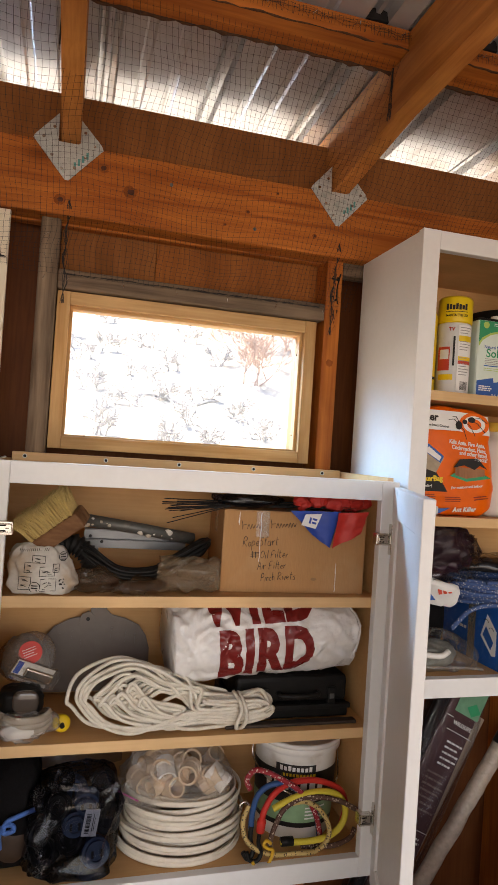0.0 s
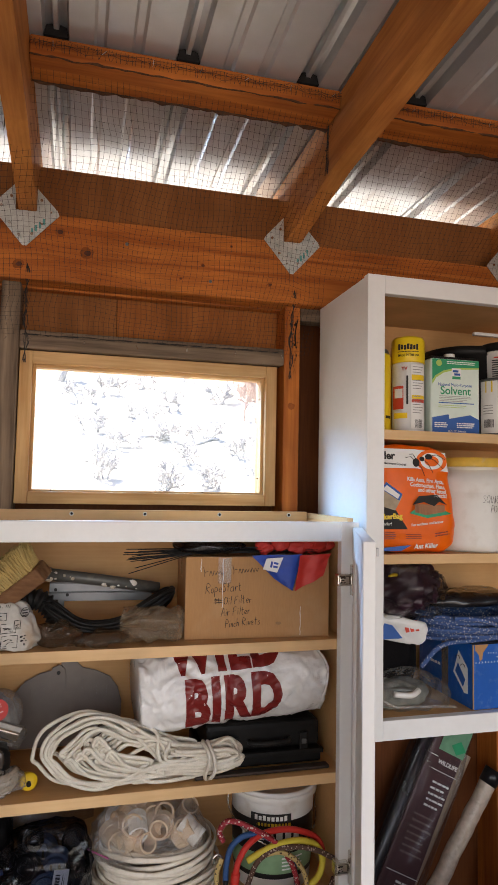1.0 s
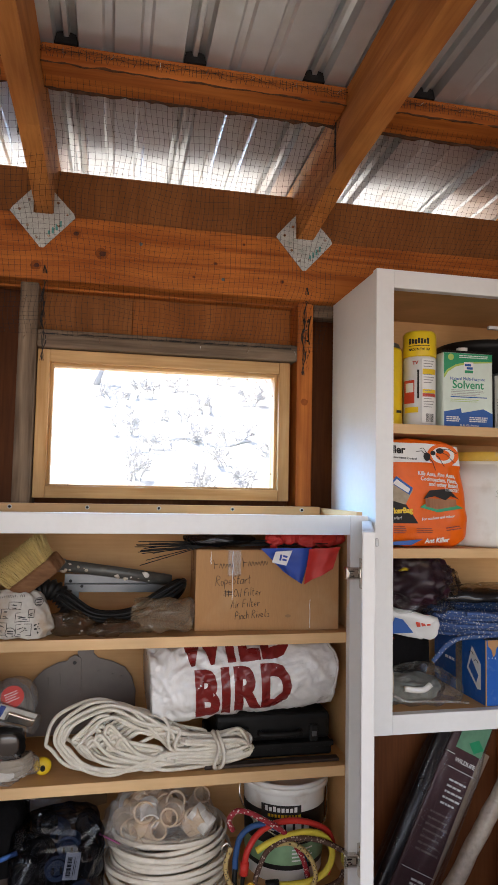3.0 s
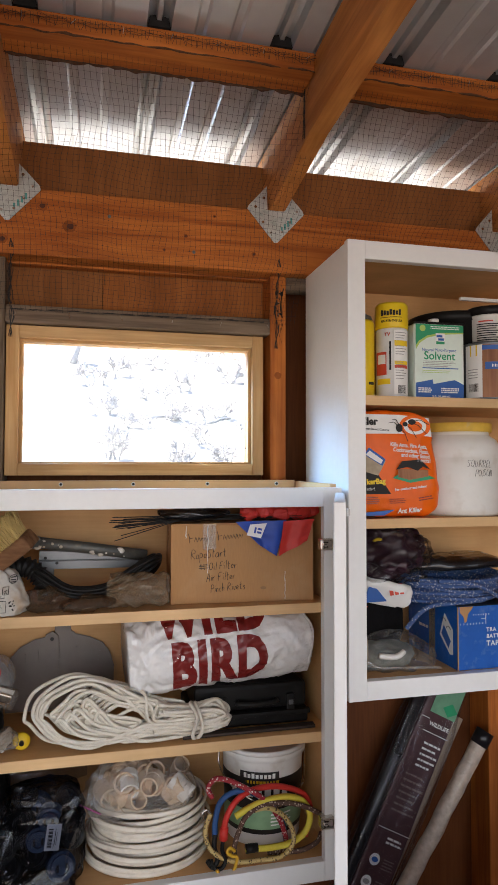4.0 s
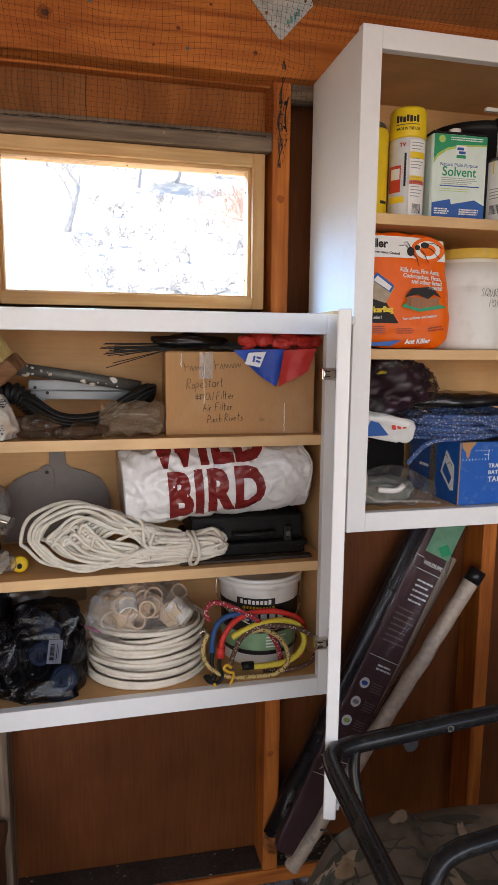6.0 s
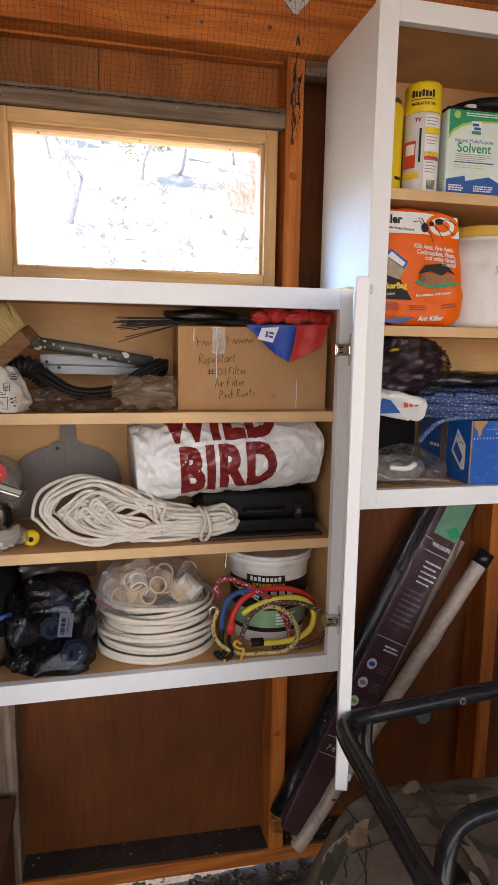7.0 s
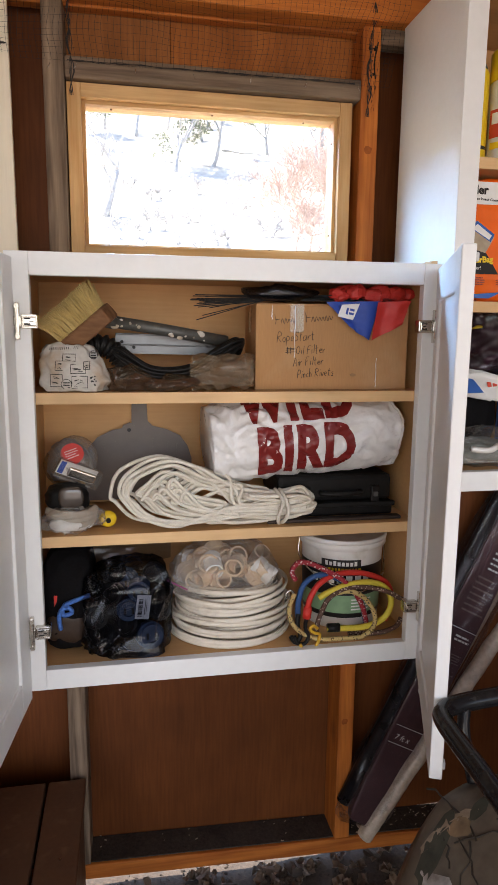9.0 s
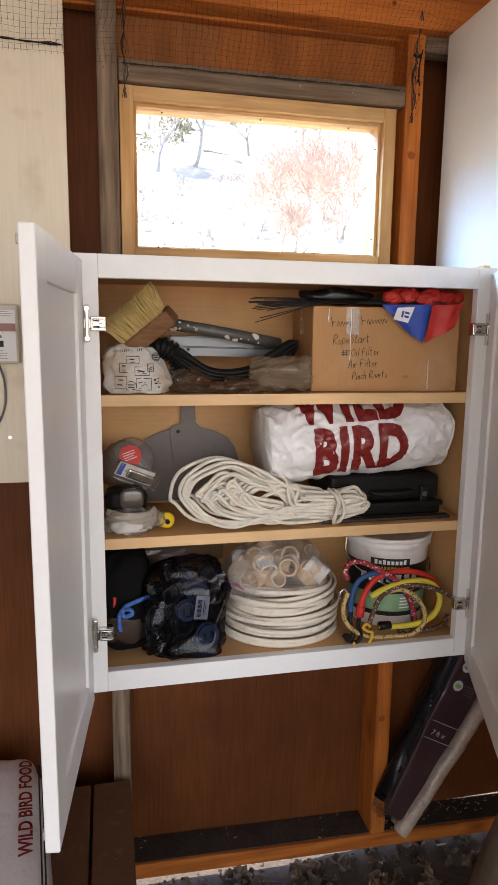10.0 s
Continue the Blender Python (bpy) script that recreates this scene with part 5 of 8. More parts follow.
part("barcode", bars(m @ pose(0, 0, 0.0006), [(0.004, 0.012, 0.005 + 0.0024 * k, 0.0062 + 0.0024 * k + (0.0005 if k % 3 else 0)) for k in range(14)] + [(0.016, 0.017, 0.008, 0.038), (0.019, 0.0198, 0.01, 0.032)]), ink, t)

t = thing("cable_coil", "coil of flat cream cable lying in a stack", "cable")
rnd = random.Random(44)
cx, cy = 0.393, 0.136
for k in range(33):
    lay, col = k // 3, k % 3
    r = 0.115 - 0.011 * ((col + lay) % 3) - 0.0014 * lay + rnd.uniform(-0.006, 0.004)
    z = S0 + 0.006 + lay * 0.0090 + rnd.uniform(-0.003, 0.004)
    ph = rnd.uniform(0, 6.28)
    P = [(cx + 0.004 * math.sin(ph) + r * 1.10 * math.cos(a), cy + r * math.sin(a) * 0.96, max(S0 + 0.0052, z + (0.003 + 0.0008 * lay) * math.sin(a + ph))) for a in [2 * math.pi * j / 60 for j in range(60)]]
    part("cable_turn", sweep(bmesh.new(), P, 0.0051, 8, closed=True, flat=0.5), cream_cable, t, "", True)

t = thing("bag_of_fittings", "clear zip bag of beige and white pipe fittings", "bag")
rnd = random.Random(52)
base_z = S0 + 0.100
for i in range(24):
    a, b = 0.345 + rnd.uniform(-0.045, 0.110), 0.072 + rnd.uniform(0.0, 0.08)
    c = base_z + 0.020 + rnd.uniform(0, 0.044) * (1 - abs(a - 0.385) / 0.14)
    r = rnd.uniform(0.017, 0.021)
    mm = pose(a, b, c, rnd.uniform(40, 130), rnd.uniform(-40, 40), rnd.uniform(-60, 60))
    bm = revolve(bmesh.new(), [(r * 0.8, -0.022), (r, -0.022), (r, -0.006), (r * 0.9, -0.004), (r * 0.9, 0.004), (r, 0.006), (r, 0.022), (r * 0.8, 0.022), (r * 0.78, -0.022)], 18, caps=False)
    for v in bm.verts:
        v.co = mm @ v.co
    part("fitting", bm, pvc_white if i % 8 == 0 else pvc, t, "", False)
bm = pillow(bmesh.new(), (0.378, 0.108, base_z + 0.046), (0.106, 0.066, 0.050), 0.75, 0.013, 30, 17, 38, 24)
for v in bm.verts:
    k = max(0.0, (v.co.z - base_z - 0.03) / 0.07)
    v.co.x += (0.385 - v.co.x) * 0.42 * min(1.0, k)
    v.co.z = max(v.co.z, base_z - 0.012)
part("film", bm, fitting_film, t, "cloudy clear plastic film", False)
bm = patch(lambda u, v: Vector((0.262 + u + 0.25 * v, 0.050 + 0.012 * noise.noise(Vector((u * 30, v * 30, 5))) + 0.2 * v, base_z + 0.012 + v - 0.35 * u)), 0.0, 0.055, 0.0, 0.075, 10, 10)
part("zip_flap", bm, clear_film, t, "loose zip top", True)
part("zip_seal", sweep(bmesh.new(), [(0.258, 0.045, base_z + 0.040), (0.275, 0.046, base_z + 0.030), (0.296, 0.047, base_z + 0.018)], 0.0014, 6), mat("magenta_zip", (0.30, 0.05, 0.16), 0.5), t, "magenta zip seal")

# bucket
t = thing("adhesive_bucket", "white plastic bucket with a black and green label", "bucket")
bx, by, r0, r1, bh = 0.637, 0.150, 0.079, 0.090, 0.190
prof = [(r0 - 0.002, 0.0), (r0, 0.003), (r1 - 0.004, bh - 0.022), (r1 - 0.003, bh - 0.020), (r1 + 0.002, bh - 0.018), (r1 + 0.002, bh - 0.008), (r1 - 0.002, bh - 0.005)]
part("bucket", revolve(bmesh.new(), prof, 48, (bx, by, S0)), bucket_white, t, "", True)
part("lid", revolve(bmesh.new(), [(r1 + 0.003, 0), (r1 + 0.004, 0.008), (r1 - 0.002, 0.010), (r1 - 0.006, 0.006), (r1 - 0.012, 0.005)], 48, (bx, by, S0 + bh - 0.006)), bucket_white, t, "white snap lid", True)
fw = round_wall(bx, by, S0, r0, -0.28, 0.0008, (r1 - 0.004 - r0) / (bh - 0.02))
part("label", patch(fw, -0.12, 0.12, 0.026, 0.138, 30), label_black, t, "black label with a green lower band", True)
fw2 = round_wall(bx, by, S0, r0, -0.28, 0.0014, (r1 - 0.004 - r0) / (bh - 0.02))
part("label_band", patch(fw2, -0.12, 0.12, 0.036, 0.075, 30), label_green, t, "", True)
part("brand_panel", patch(fw2, -0.042, 0.034, 0.120, 0.152, 12), ink, t, "black name panel", True)
part("brand_stripe", patch(fw2, -0.030, 0.034, 0.128, 0.134, 12), yellow_plastic, t, "", True)
fw3 = round_wall(bx, by, S0, r0, -0.28, 0.0019, (r1 - 0.004 - r0) / (bh - 0.02))
for a in range(8):
    part("brand_mark", patch(fw3, -0.034 + 0.0078 * a, -0.0285 + 0.0078 * a, 0.139, 0.147 + (0.002 if a in (0, 2, 7) else 0), 2), white_ink, t, "plain white name shape", True)
for a in range(7):
    part("product_mark", patch(fw3, -0.062 + a * 0.017, -0.050 + a * 0.017, 0.101, 0.118, 3), white_ink, t, "", True)
for a in range(4):
    part("small_print", patch(fw3, 0.018, 0.062 - 0.006 * (a % 2), 0.064 - 0.007 * a, 0.067 - 0.007 * a, 6), white_ink, t, "", True)
P = spline([(bx - r1 - 0.003, by, S0 + bh - 0.010), (bx - r1 - 0.006, by - 0.012, S0 + bh - 0.050), (bx - 0.070, by - 0.070, S0 + 0.115), (bx, by - r1 - 0.012, S0 + 0.090), (bx + 0.066, by - 0.068, S0 + 0.110), (bx + r1 - 0.002, by - 0.020, S0 + bh - 0.050), (bx + r1 + 0.004, by - 0.002, S0 + bh - 0.010)], 10)
part("handle", sweep(bmesh.new(), P, 0.0017, 6), nickel, t, "wire bail handle", True)


# ---- bungee cords ----
def flecked(name, base, fleck):
    m_ = mat(name, base, 0.65, var=0.1, scale=60, fine=500, bump=0.5)
    n, l = m_.node_tree.nodes, m_.node_tree.links
    b = n["Principled BSDF"]
    old = b.inputs["Base Color"].links[0].from_socket
    tc = n.new("ShaderNodeTexCoord")
    vo = n.new("ShaderNodeTexVoronoi")
    vo.inputs["Scale"].default_value = 190.0
    l.new(tc.outputs["Object"], vo.inputs["Vector"])
    gt = n.new("ShaderNodeMath")
    gt.operation = 'LESS_THAN'
    gt.inputs[1].default_value = 0.32
    l.new(vo.outputs["Distance"], gt.inputs[0])
    mx = n.new("ShaderNodeMix")
    mx.data_type = 'RGBA'
    l.new(gt.outputs[0], mx.inputs["Factor"])
    l.new(old, mx.inputs["A"])
    mx.inputs["B"].default_value = (*fleck, 1)
    l.new(mx.outputs["Result"], b.inputs["Base Color"])
    return m_


def bungee(label, pts, r, material, hooks=()):
    t_ = thing("bungee_cord", label, "bungee cord", "bungee cords")
    part("cord", sweep(bmesh.new(), spline(pts, 9), r, 10), material, t_, "", True)
    return t_


b_red = mat("red_bungee", (0.55, 0.03, 0.02), 0.5, var=0.1, fine=300, bump=0.4)
b_yel = mat("yellow_bungee", (0.62, 0.50, 0.05), 0.55, var=0.12, fine=300, bump=0.4)
b_blue = mat("blue_bungee", (0.02, 0.07, 0.20), 0.55, var=0.12, fine=300, bump=0.4)
b_redfleck = flecked("red_flecked_bungee", (0.30, 0.02, 0.03), (0.6, 0.5, 0.45))
b_brown = flecked("brown_flecked_bungee", (0.09, 0.045, 0.03), (0.42, 0.33, 0.26))
b_tan = flecked("tan_flecked_bungee", (0.50, 0.36, 0.14), (0.08, 0.05, 0.02))
Y = 0.030
q = bungee("thick yellow bungee cord with a black clip", [(0.552, Y, 0.886), (0.575, Y - 0.002, 0.899), (0.610, Y - 0.002, 0.910), (0.655, Y, 0.912), (0.690, Y + 0.002, 0.898), (0.705, Y + 0.004, 0.868), (0.695, Y + 0.003, 0.838), (0.664, Y, 0.822), (0.62, Y, 0.818), (0.572, Y, 0.822)], 0.0062, b_yel)
part("clip", sweep(bmesh.new(), [(0.572, Y, 0.822), (0.596, Y, 0.8215)], 0.0088, 10), black_plastic, q, "black plastic clip", True)
q = bungee("bright red bungee cord with a black hook", [(0.528, 0.022, 0.868), (0.532, 0.022, 0.890), (0.550, 0.028, 0.914), (0.580, 0.036, 0.928), (0.620, 0.042, 0.930), (0.66, 0.046, 0.922), (0.700, 0.05, 0.90), (0.712, 0.05, 0.865), (0.700, 0.05, 0.82)], 0.0058, b_red)
part("collar", sweep(bmesh.new(), [(0.528, 0.022, 0.872), (0.526, 0.022, 0.850)], 0.0085, 10), b_red, q, "red collar", True)
part("hook", sweep(bmesh.new(), spline([(0.526, 0.022, 0.852), (0.524, 0.022, 0.830), (0.530, 0.020, 0.812), (0.522, 0.018, 0.799), (0.508, 0.020, 0.800), (0.502, 0.022, 0.814)], 6), 0.0050, 8, flat=0.8), black_plastic, q, "black plastic hook", True)
bungee("red flecked bungee cord", [(0.508, 0.045, 0.920), (0.500, 0.042, 0.940), (0.512, 0.038, 0.958), (0.535, 0.034, 0.956), (0.565, 0.030, 0.942), (0.595, 0.028, 0.924), (0.620, 0.032, 0.90), (0.645, 0.040, 0.862), (0.66, 0.05, 0.82), (0.664, 0.055, 0.8015)], 0.0052, b_redfleck)
q = bungee("dark blue bungee cord", [(0.512, 0.036, 0.850), (0.513, 0.036, 0.880), (0.522, 0.036, 0.912), (0.545, 0.036, 0.929), (0.575, 0.038, 0.928), (0.61, 0.05, 0.905), (0.65, 0.058, 0.86), (0.665, 0.06, 0.8015)], 0.0056, b_blue)
part("hook", sweep(bmesh.new(), spline([(0.512, 0.034, 0.855), (0.510, 0.030, 0.832), (0.516, 0.026, 0.812), (0.506, 0.024, 0.800), (0.496, 0.026, 0.812)], 6), 0.0048, 8), black_plastic, q, "black hook", True)
bungee("brown flecked bungee cord over the hinge", [(0.742, 0.03, 0.868), (0.722, 0.022, 0.876), (0.690, 0.020, 0.894), (0.650, 0.022, 0.905), (0.605, 0.024, 0.905), (0.572, 0.023, 0.888), (0.556, 0.022, 0.860), (0.548, 0.022, 0.832), (0.552, 0.03, 0.803)], 0.0048, b_brown)
bungee("brown flecked bungee cord on the cabinet floor", [(0.735, 0.05, 0.822), (0.72, 0.04, 0.809), (0.68, 0.036, 0.8005), (0.62, 0.045, 0.8005)], 0.0048, b_brown)
q = bungee("tan flecked bungee cord curled in a loop with a yellow hook", [(0.585, 0.026, 0.895), (0.615, 0.024, 0.898), (0.645, 0.022, 0.882), (0.665, 0.021, 0.850), (0.664, 0.021, 0.822), (0.640, 0.022, 0.802), (0.600, 0.024, 0.8005), (0.556, 0.024, 0.803), (0.520, 0.022, 0.818), (0.497, 0.022, 0.842), (0.492, 0.024, 0.872), (0.502, 0.028, 0.898)], 0.0046, b_tan)
part("hook", sweep(bmesh.new(), spline([(0.548, 0.018, 0.828), (0.538, 0.016, 0.836), (0.533, 0.016, 0.828), (0.543, 0.016, 0.820), (0.552, 0.016, 0.816), (0.546, 0.015, 0.796), (0.534, 0.015, 0.786), (0.520, 0.014, 0.788), (0.512, 0.014, 0.800)], 6), 0.0032, 8), mat("yellow_coated_wire", (0.62, 0.36, 0.03), 0.35, var=0.1), q, "yellow coated wire hook", True)
part("end_hook", sweep(bmesh.new(), spline([(0.502, 0.028, 0.898), (0.494, 0.028, 0.906), (0.486, 0.028, 0.900), (0.488, 0.028, 0.890)], 6), 0.0026, 8), nickel, q, "wire end hook", True)



# ---- tall open cabinet: top shelf ----
R1, R2, R0 = 1.7125, 1.4595, 1.1397
can_white = mat("white_lithographed_tin", (0.68, 0.68, 0.66), 0.32, var=0.05, scale=20, bump=0.03, stain=(0.42, 0.40, 0.37), stain_amount=0.3, stain_scale=45)
can_yellow = mat("yellow_lithographed_tin", (0.80, 0.56, 0.02), 0.35, var=0.05, scale=20, bump=0.03)
can_green = mat("green_lithographed_tin", (0.02, 0.30, 0.13), 0.35, var=0.08, scale=20, bump=0.03)
lime = mat("lime_print", (0.40, 0.55, 0.12), 0.4, var=0.06, bump=0.0)
pale_green = mat("pale_green_print", (0.66, 0.755, 0.67), 0.38, var=0.05, scale=15, bump=0.02)
can_blue = mat("blue_print", (0.02, 0.10, 0.36), 0.4, var=0.08, scale=20, bump=0.02)
red_print = mat("red_print", (0.55, 0.06, 0.03), 0.4, var=0.06, bump=0.0)
orange_bag = mat("orange_printed_plastic", (0.82, 0.135, 0.006), 0.32, spec=0.3, var=0.07, scale=22, fine=60, bump=0.4)
wood_print = wood("wood_print_label", (0.42, 0.20, 0.10), (0.25, 0.10, 0.05), 2, rough=0.4)
jug_plastic = mat("white_jug_plastic", (0.72, 0.70, 0.65), 0.42, var=0.04, scale=8, bump=0.04, stain=(0.36, 0.26, 0.16), stain_amount=0.25, stain_scale=30)
jug_lid = mat("dusty_yellow_lid", (0.66, 0.42, 0.06), 0.6, var=0.15, scale=35, bump=0.1, stain=(0.50, 0.42, 0.32), stain_amount=0.6, stain_scale=40)
box_blue = mat("blue_printed_card", (0.006, 0.095, 0.40), 0.4, var=0.06, scale=15, bump=0.05, stain=(0.36, 0.42, 0.50), stain_amount=0.16, stain_scale=75)
purple = mat("purple_print", (0.030, 0.007, 0.017), 0.35, var=0.3, scale=20, bump=0.2)

t = thing("spray_can", "tall yellow can partly hidden by the cabinet frame", "can")
part("can", revolve(bmesh.new(), [(0.031, 0), (0.0325, 0.003), (0.0325, 0.165), (0.029, 0.172)], 32, (0.842, 0.095, R1)), can_yellow, t, "", True)
part("cap", revolve(bmesh.new(), [(0.029, 0), (0.026, 0.010), (0.015, 0.016), (0.008, 0.026)], 24, (0.842, 0.095, R1 + 0.172)), steel_grey, t, "grey metal shoulder", True)
part("label_mark", patch(round_wall(0.842, 0.095, R1, 0.0325, 0.3), -0.002, 0.016, 0.03, 0.036, 6), ink, t, "", True)

t = thing("spray_can", "aerosol can with a yellow cap and white label", "can")
sx, sy, sr = 0.909, 0.075, 0.0355
part("can", revolve(bmesh.new(), [(sr - 0.001, 0), (sr, 0.002), (sr, 0.004), (sr - 0.001, 0.006), (sr - 0.001, 0.148), (sr - 0.003, 0.152)], 40, (sx, sy, R1)), can_white, t, "", True)
part("cap", revolve(bmesh.new(), [(sr, 0), (sr + 0.0006, 0.003), (sr, 0.050), (sr - 0.004, 0.056), (sr - 0.010, 0.057)], 40, (sx, sy, R1 + 0.152)), can_yellow, t, "yellow plastic cap", True)
fw = round_wall(sx, sy, R1, sr, -0.42, 0.0005)
fw2 = round_wall(sx, sy, R1, sr, -0.42, 0.0009)
for k in range(7):
    part("brand_mark", patch(fw2, -0.024 + 0.0064 * k, -0.0190 + 0.0064 * k, 0.178 + 0.001 * (k % 2), 0.191 - 0.0015 * (k % 3), 2), ink, t, "plain black name shape", True)
part("brand_rule", patch(fw2, -0.025, 0.021, 0.1735, 0.1748, 10), ink, t, "", True)
part("lettering", on_round(fw2, "MADE IN THE USA", 0.0072, -0.024, 0.164, bold=0.0002, width=0.78), ink, t, "", True)
part("red_panel", patch(fw, -0.040, -0.012, 0.050, 0.100, 8), red_print, t, "", True)
part("red_panel_mark", patch(fw2, -0.034, -0.014, 0.074, 0.094, 6), white_ink, t, "", True)
part("lettering", on_round(fw2, "TV", 0.010, -0.016, 0.134, bold=0.0004), red_print, t, "", True)
part("yellow_panel", patch(fw, -0.036, -0.004, 0.030, 0.042, 8), can_yellow, t, "", True)
part("straw_figure", patch(fw, -0.006, -0.002, 0.060, 0.122, 2), ink, t, "", True)
part("side_panel", patch(fw, 0.004, 0.040, 0.008, 0.146, 10), label_white, t, "", True)
part("yellow_strip", patch(fw2, 0.005, 0.038, 0.112, 0.124, 8), can_yellow, t, "", True)
part("yellow_strip", patch(fw2, 0.005, 0.038, 0.072, 0.080, 8), can_yellow, t, "", True)
part("orange_strip", patch(fw2, 0.005, 0.038, 0.064, 0.071, 8), red_print, t, "", True)
for k in range(18):
    if k not in (3, 4, 9, 10):
        part("small_print", patch(fw2, 0.007, 0.034 - 0.004 * (k % 3), 0.140 - 0.0058 * k, 0.1416 - 0.0058 * k, 6), grey_ink, t, "", True)
for k in range(9):
    part("barcode_bar", patch(fw2, 0.012 + k * 0.0022, 0.0132 + k * 0.0022, 0.010, 0.028, 1), ink, t, "", True)

t = thing("solvent_can", "flat green white and blue solvent tin", "can")
m = facing((0.952, 0.052, R1), (1, -0.02, 0))
W, H = 0.120, 0.168
part("tin", box(bmesh.new(), 0, W, 0, H, -0.055, 0, bevel=0.006, m=m), pale_green, t)
part("tin_rim", box(bmesh.new(), -0.001, W + 0.001, H - 0.002, H + 0.003, -0.056, 0.001, bevel=0.002, m=m), black_plastic, t, "dark rolled rim")
part("spout", sweep(bmesh.new(), [m @ Vector((0.055, H, -0.018)), m @ Vector((0.055, H + 0.012, -0.018))], 0.012, 18), pvc_white, t, "white screw cap", True)
f0 = m @ pose(0, 0, 0.0003)
part("green_field", polygon(f0, [(0.003, 0.118), (0.010, 0.128), (0.03, 0.140), (0.06, 0.147), (W - 0.003, 0.150), (W - 0.003, H - 0.003), (0.003, H - 0.003)]), can_green, t)
part("lime_curve", polygon(f0, [(0.003, 0.109), (0.012, 0.123), (0.03, 0.135), (0.06, 0.143), (W - 0.003, 0.147), (W - 0.003, 0.150), (0.06, 0.147), (0.03, 0.140), (0.010, 0.128), (0.003, 0.118)]), lime, t)
part("blue_field", polygon(f0, [(0.003, 0.003), (W - 0.003, 0.003), (W - 0.003, 0.034), (0.095, 0.044), (0.044, 0.034), (0.042, 0.044), (0.003, 0.036)]), can_blue, t)
part("blue_rule", bars(f0, [(0.018, 0.104, 0.068, 0.070)]), can_blue, t)
part("brand_badge", bars(f0, [(0.050, 0.072, 0.122, 0.146)], 0.0006), label_white, t, "white name badge")
part("brand_badge_mark", bars(f0 @ pose(0, 0, 0.0007), [(0.052, 0.066, 0.137, 0.142), (0.056, 0.070, 0.130, 0.135)]), can_blue, t)
part("brand_badge_mark", bars(f0 @ pose(0, 0, 0.0007), [(0.051, 0.071, 0.122, 0.128)]), can_green, t)
part("lettering", lettering("Natural Multi-Purpose", 0.0098, f0 @ pose(0.017, 0.106, 0.0002), width=0.93), can_blue, t)
part("lettering", lettering("Solvent", 0.0250, f0 @ pose(0.022, 0.088, 0.0002), bold=0.0003), can_green, t, "green product name")
part("small_print", text_lines(f0, 0.020, 0.10, 0.0845, 4, 0.0036, 0.0012, 4), grey_ink, t)
part("small_print", text_lines(f0, 0.018, 0.10, 0.064, 2, 0.004, 0.0012, 5), lime, t)
part("small_print", text_lines(f0 @ pose(0, 0, 0.0005), 0.008, 0.045, 0.026, 3, 0.0042, 0.0026, 6), white_ink, t)
part("small_print", text_lines(f0 @ pose(0, 0, 0.0005), 0.062, 0.110, 0.026, 3, 0.0042, 0.0026, 7), white_ink, t)
part("lettering", lettering("32 FL. OZ. (946 mL)", 0.0052, f0 @ pose(0.040, 0.0055, 0.0005), bold=0.0001), white_ink, t)
part("small_print", text_lines(f0 @ pose(0, 0, 0.0005), 0.038, 0.112, 0.161, 2, 0.004, 0.002, 8), white_ink, t)
part("leaf_mark", disc(f0 @ pose(0, 0, 0.0005), 0.019, 0.156, 0.007), lime, t)

t = thing("black_pail", "black plastic pail at the back of the shelf", "pail")
part("pail", revolve(bmesh.new(), [(0.082, 0), (0.094, 0.185), (0.098, 0.186), (0.098, 0.205), (0.09, 0.208)], 44, (1.105, 0.165, R1)), black_plastic, t, "", True)
t = thing("stain_can", "wood stain tin with a wood-grain and white label", "can")
cx_, cy_, cr = 1.137, 0.062, 0.054
part("can", revolve(bmesh.new(), [(cr, 0), (cr + 0.001, 0.003), (cr, 0.006), (cr, 0.122), (cr + 0.0015, 0.125), (cr - 0.002, 0.128), (cr - 0.006, 0.124)], 44, (cx_, cy_, R1)), steel_grey, t, "", True)
fw = round_wall(cx_, cy_, R1, cr, -0.45, 0.0006)
fw2 = round_wall(cx_, cy_, R1, cr, -0.45, 0.0011)
part("white_label", patch(fw, -0.060, -0.018, 0.005, 0.121, 10), label_white, t, "", True)
part("wood_label", patch(fw, -0.018, 0.075, 0.005, 0.121, 16), wood_print, t, "", True)
part("blue_strip", patch(fw2, -0.018, 0.075, 0.109, 0.119, 14), can_blue, t, "", True)
part("blue_strip", patch(fw2, -0.012, 0.075, 0.066, 0.082, 14), can_blue, t, "", True)
part("name_mark", patch(fw2, 0.002, 0.05, 0.071, 0.077, 8), white_ink, t, "", True)
for k in range(9):
    part("barcode_bar", patch(fw2, -0.050 + k * 0.0027, -0.0486 + k * 0.0027, 0.018, 0.036, 1), ink, t, "", True)
for k in range(4):
    part("small_print", patch(fw2, -0.052, -0.028, 0.048 + 0.006 * k, 0.0496 + 0.006 * k, 5), grey_ink, t, "", True)
for k in range(2):
    part("drip", patch(fw2, -0.046 + 0.014 * k, -0.043 + 0.014 * k, 0.096, 0.121, 1), can_yellow, t, "dried drip", True)
t = thing("small_tub", "white tub with a black lid on the stain tin", "tub")
tz = R1 + 0.1285
part("tub", revolve(bmesh.new(), [(0.040, 0), (0.044, 0.058), (0.046, 0.059), (0.046, 0.064)], 36, (1.148, 0.075, tz)), bucket_white, t, "", True)
part("lid", revolve(bmesh.new(), [(0.049, 0), (0.050, 0.016), (0.046, 0.019), (0.02, 0.020)], 36, (1.148, 0.075, tz + 0.064)), black_plastic, t, "black lid", True)
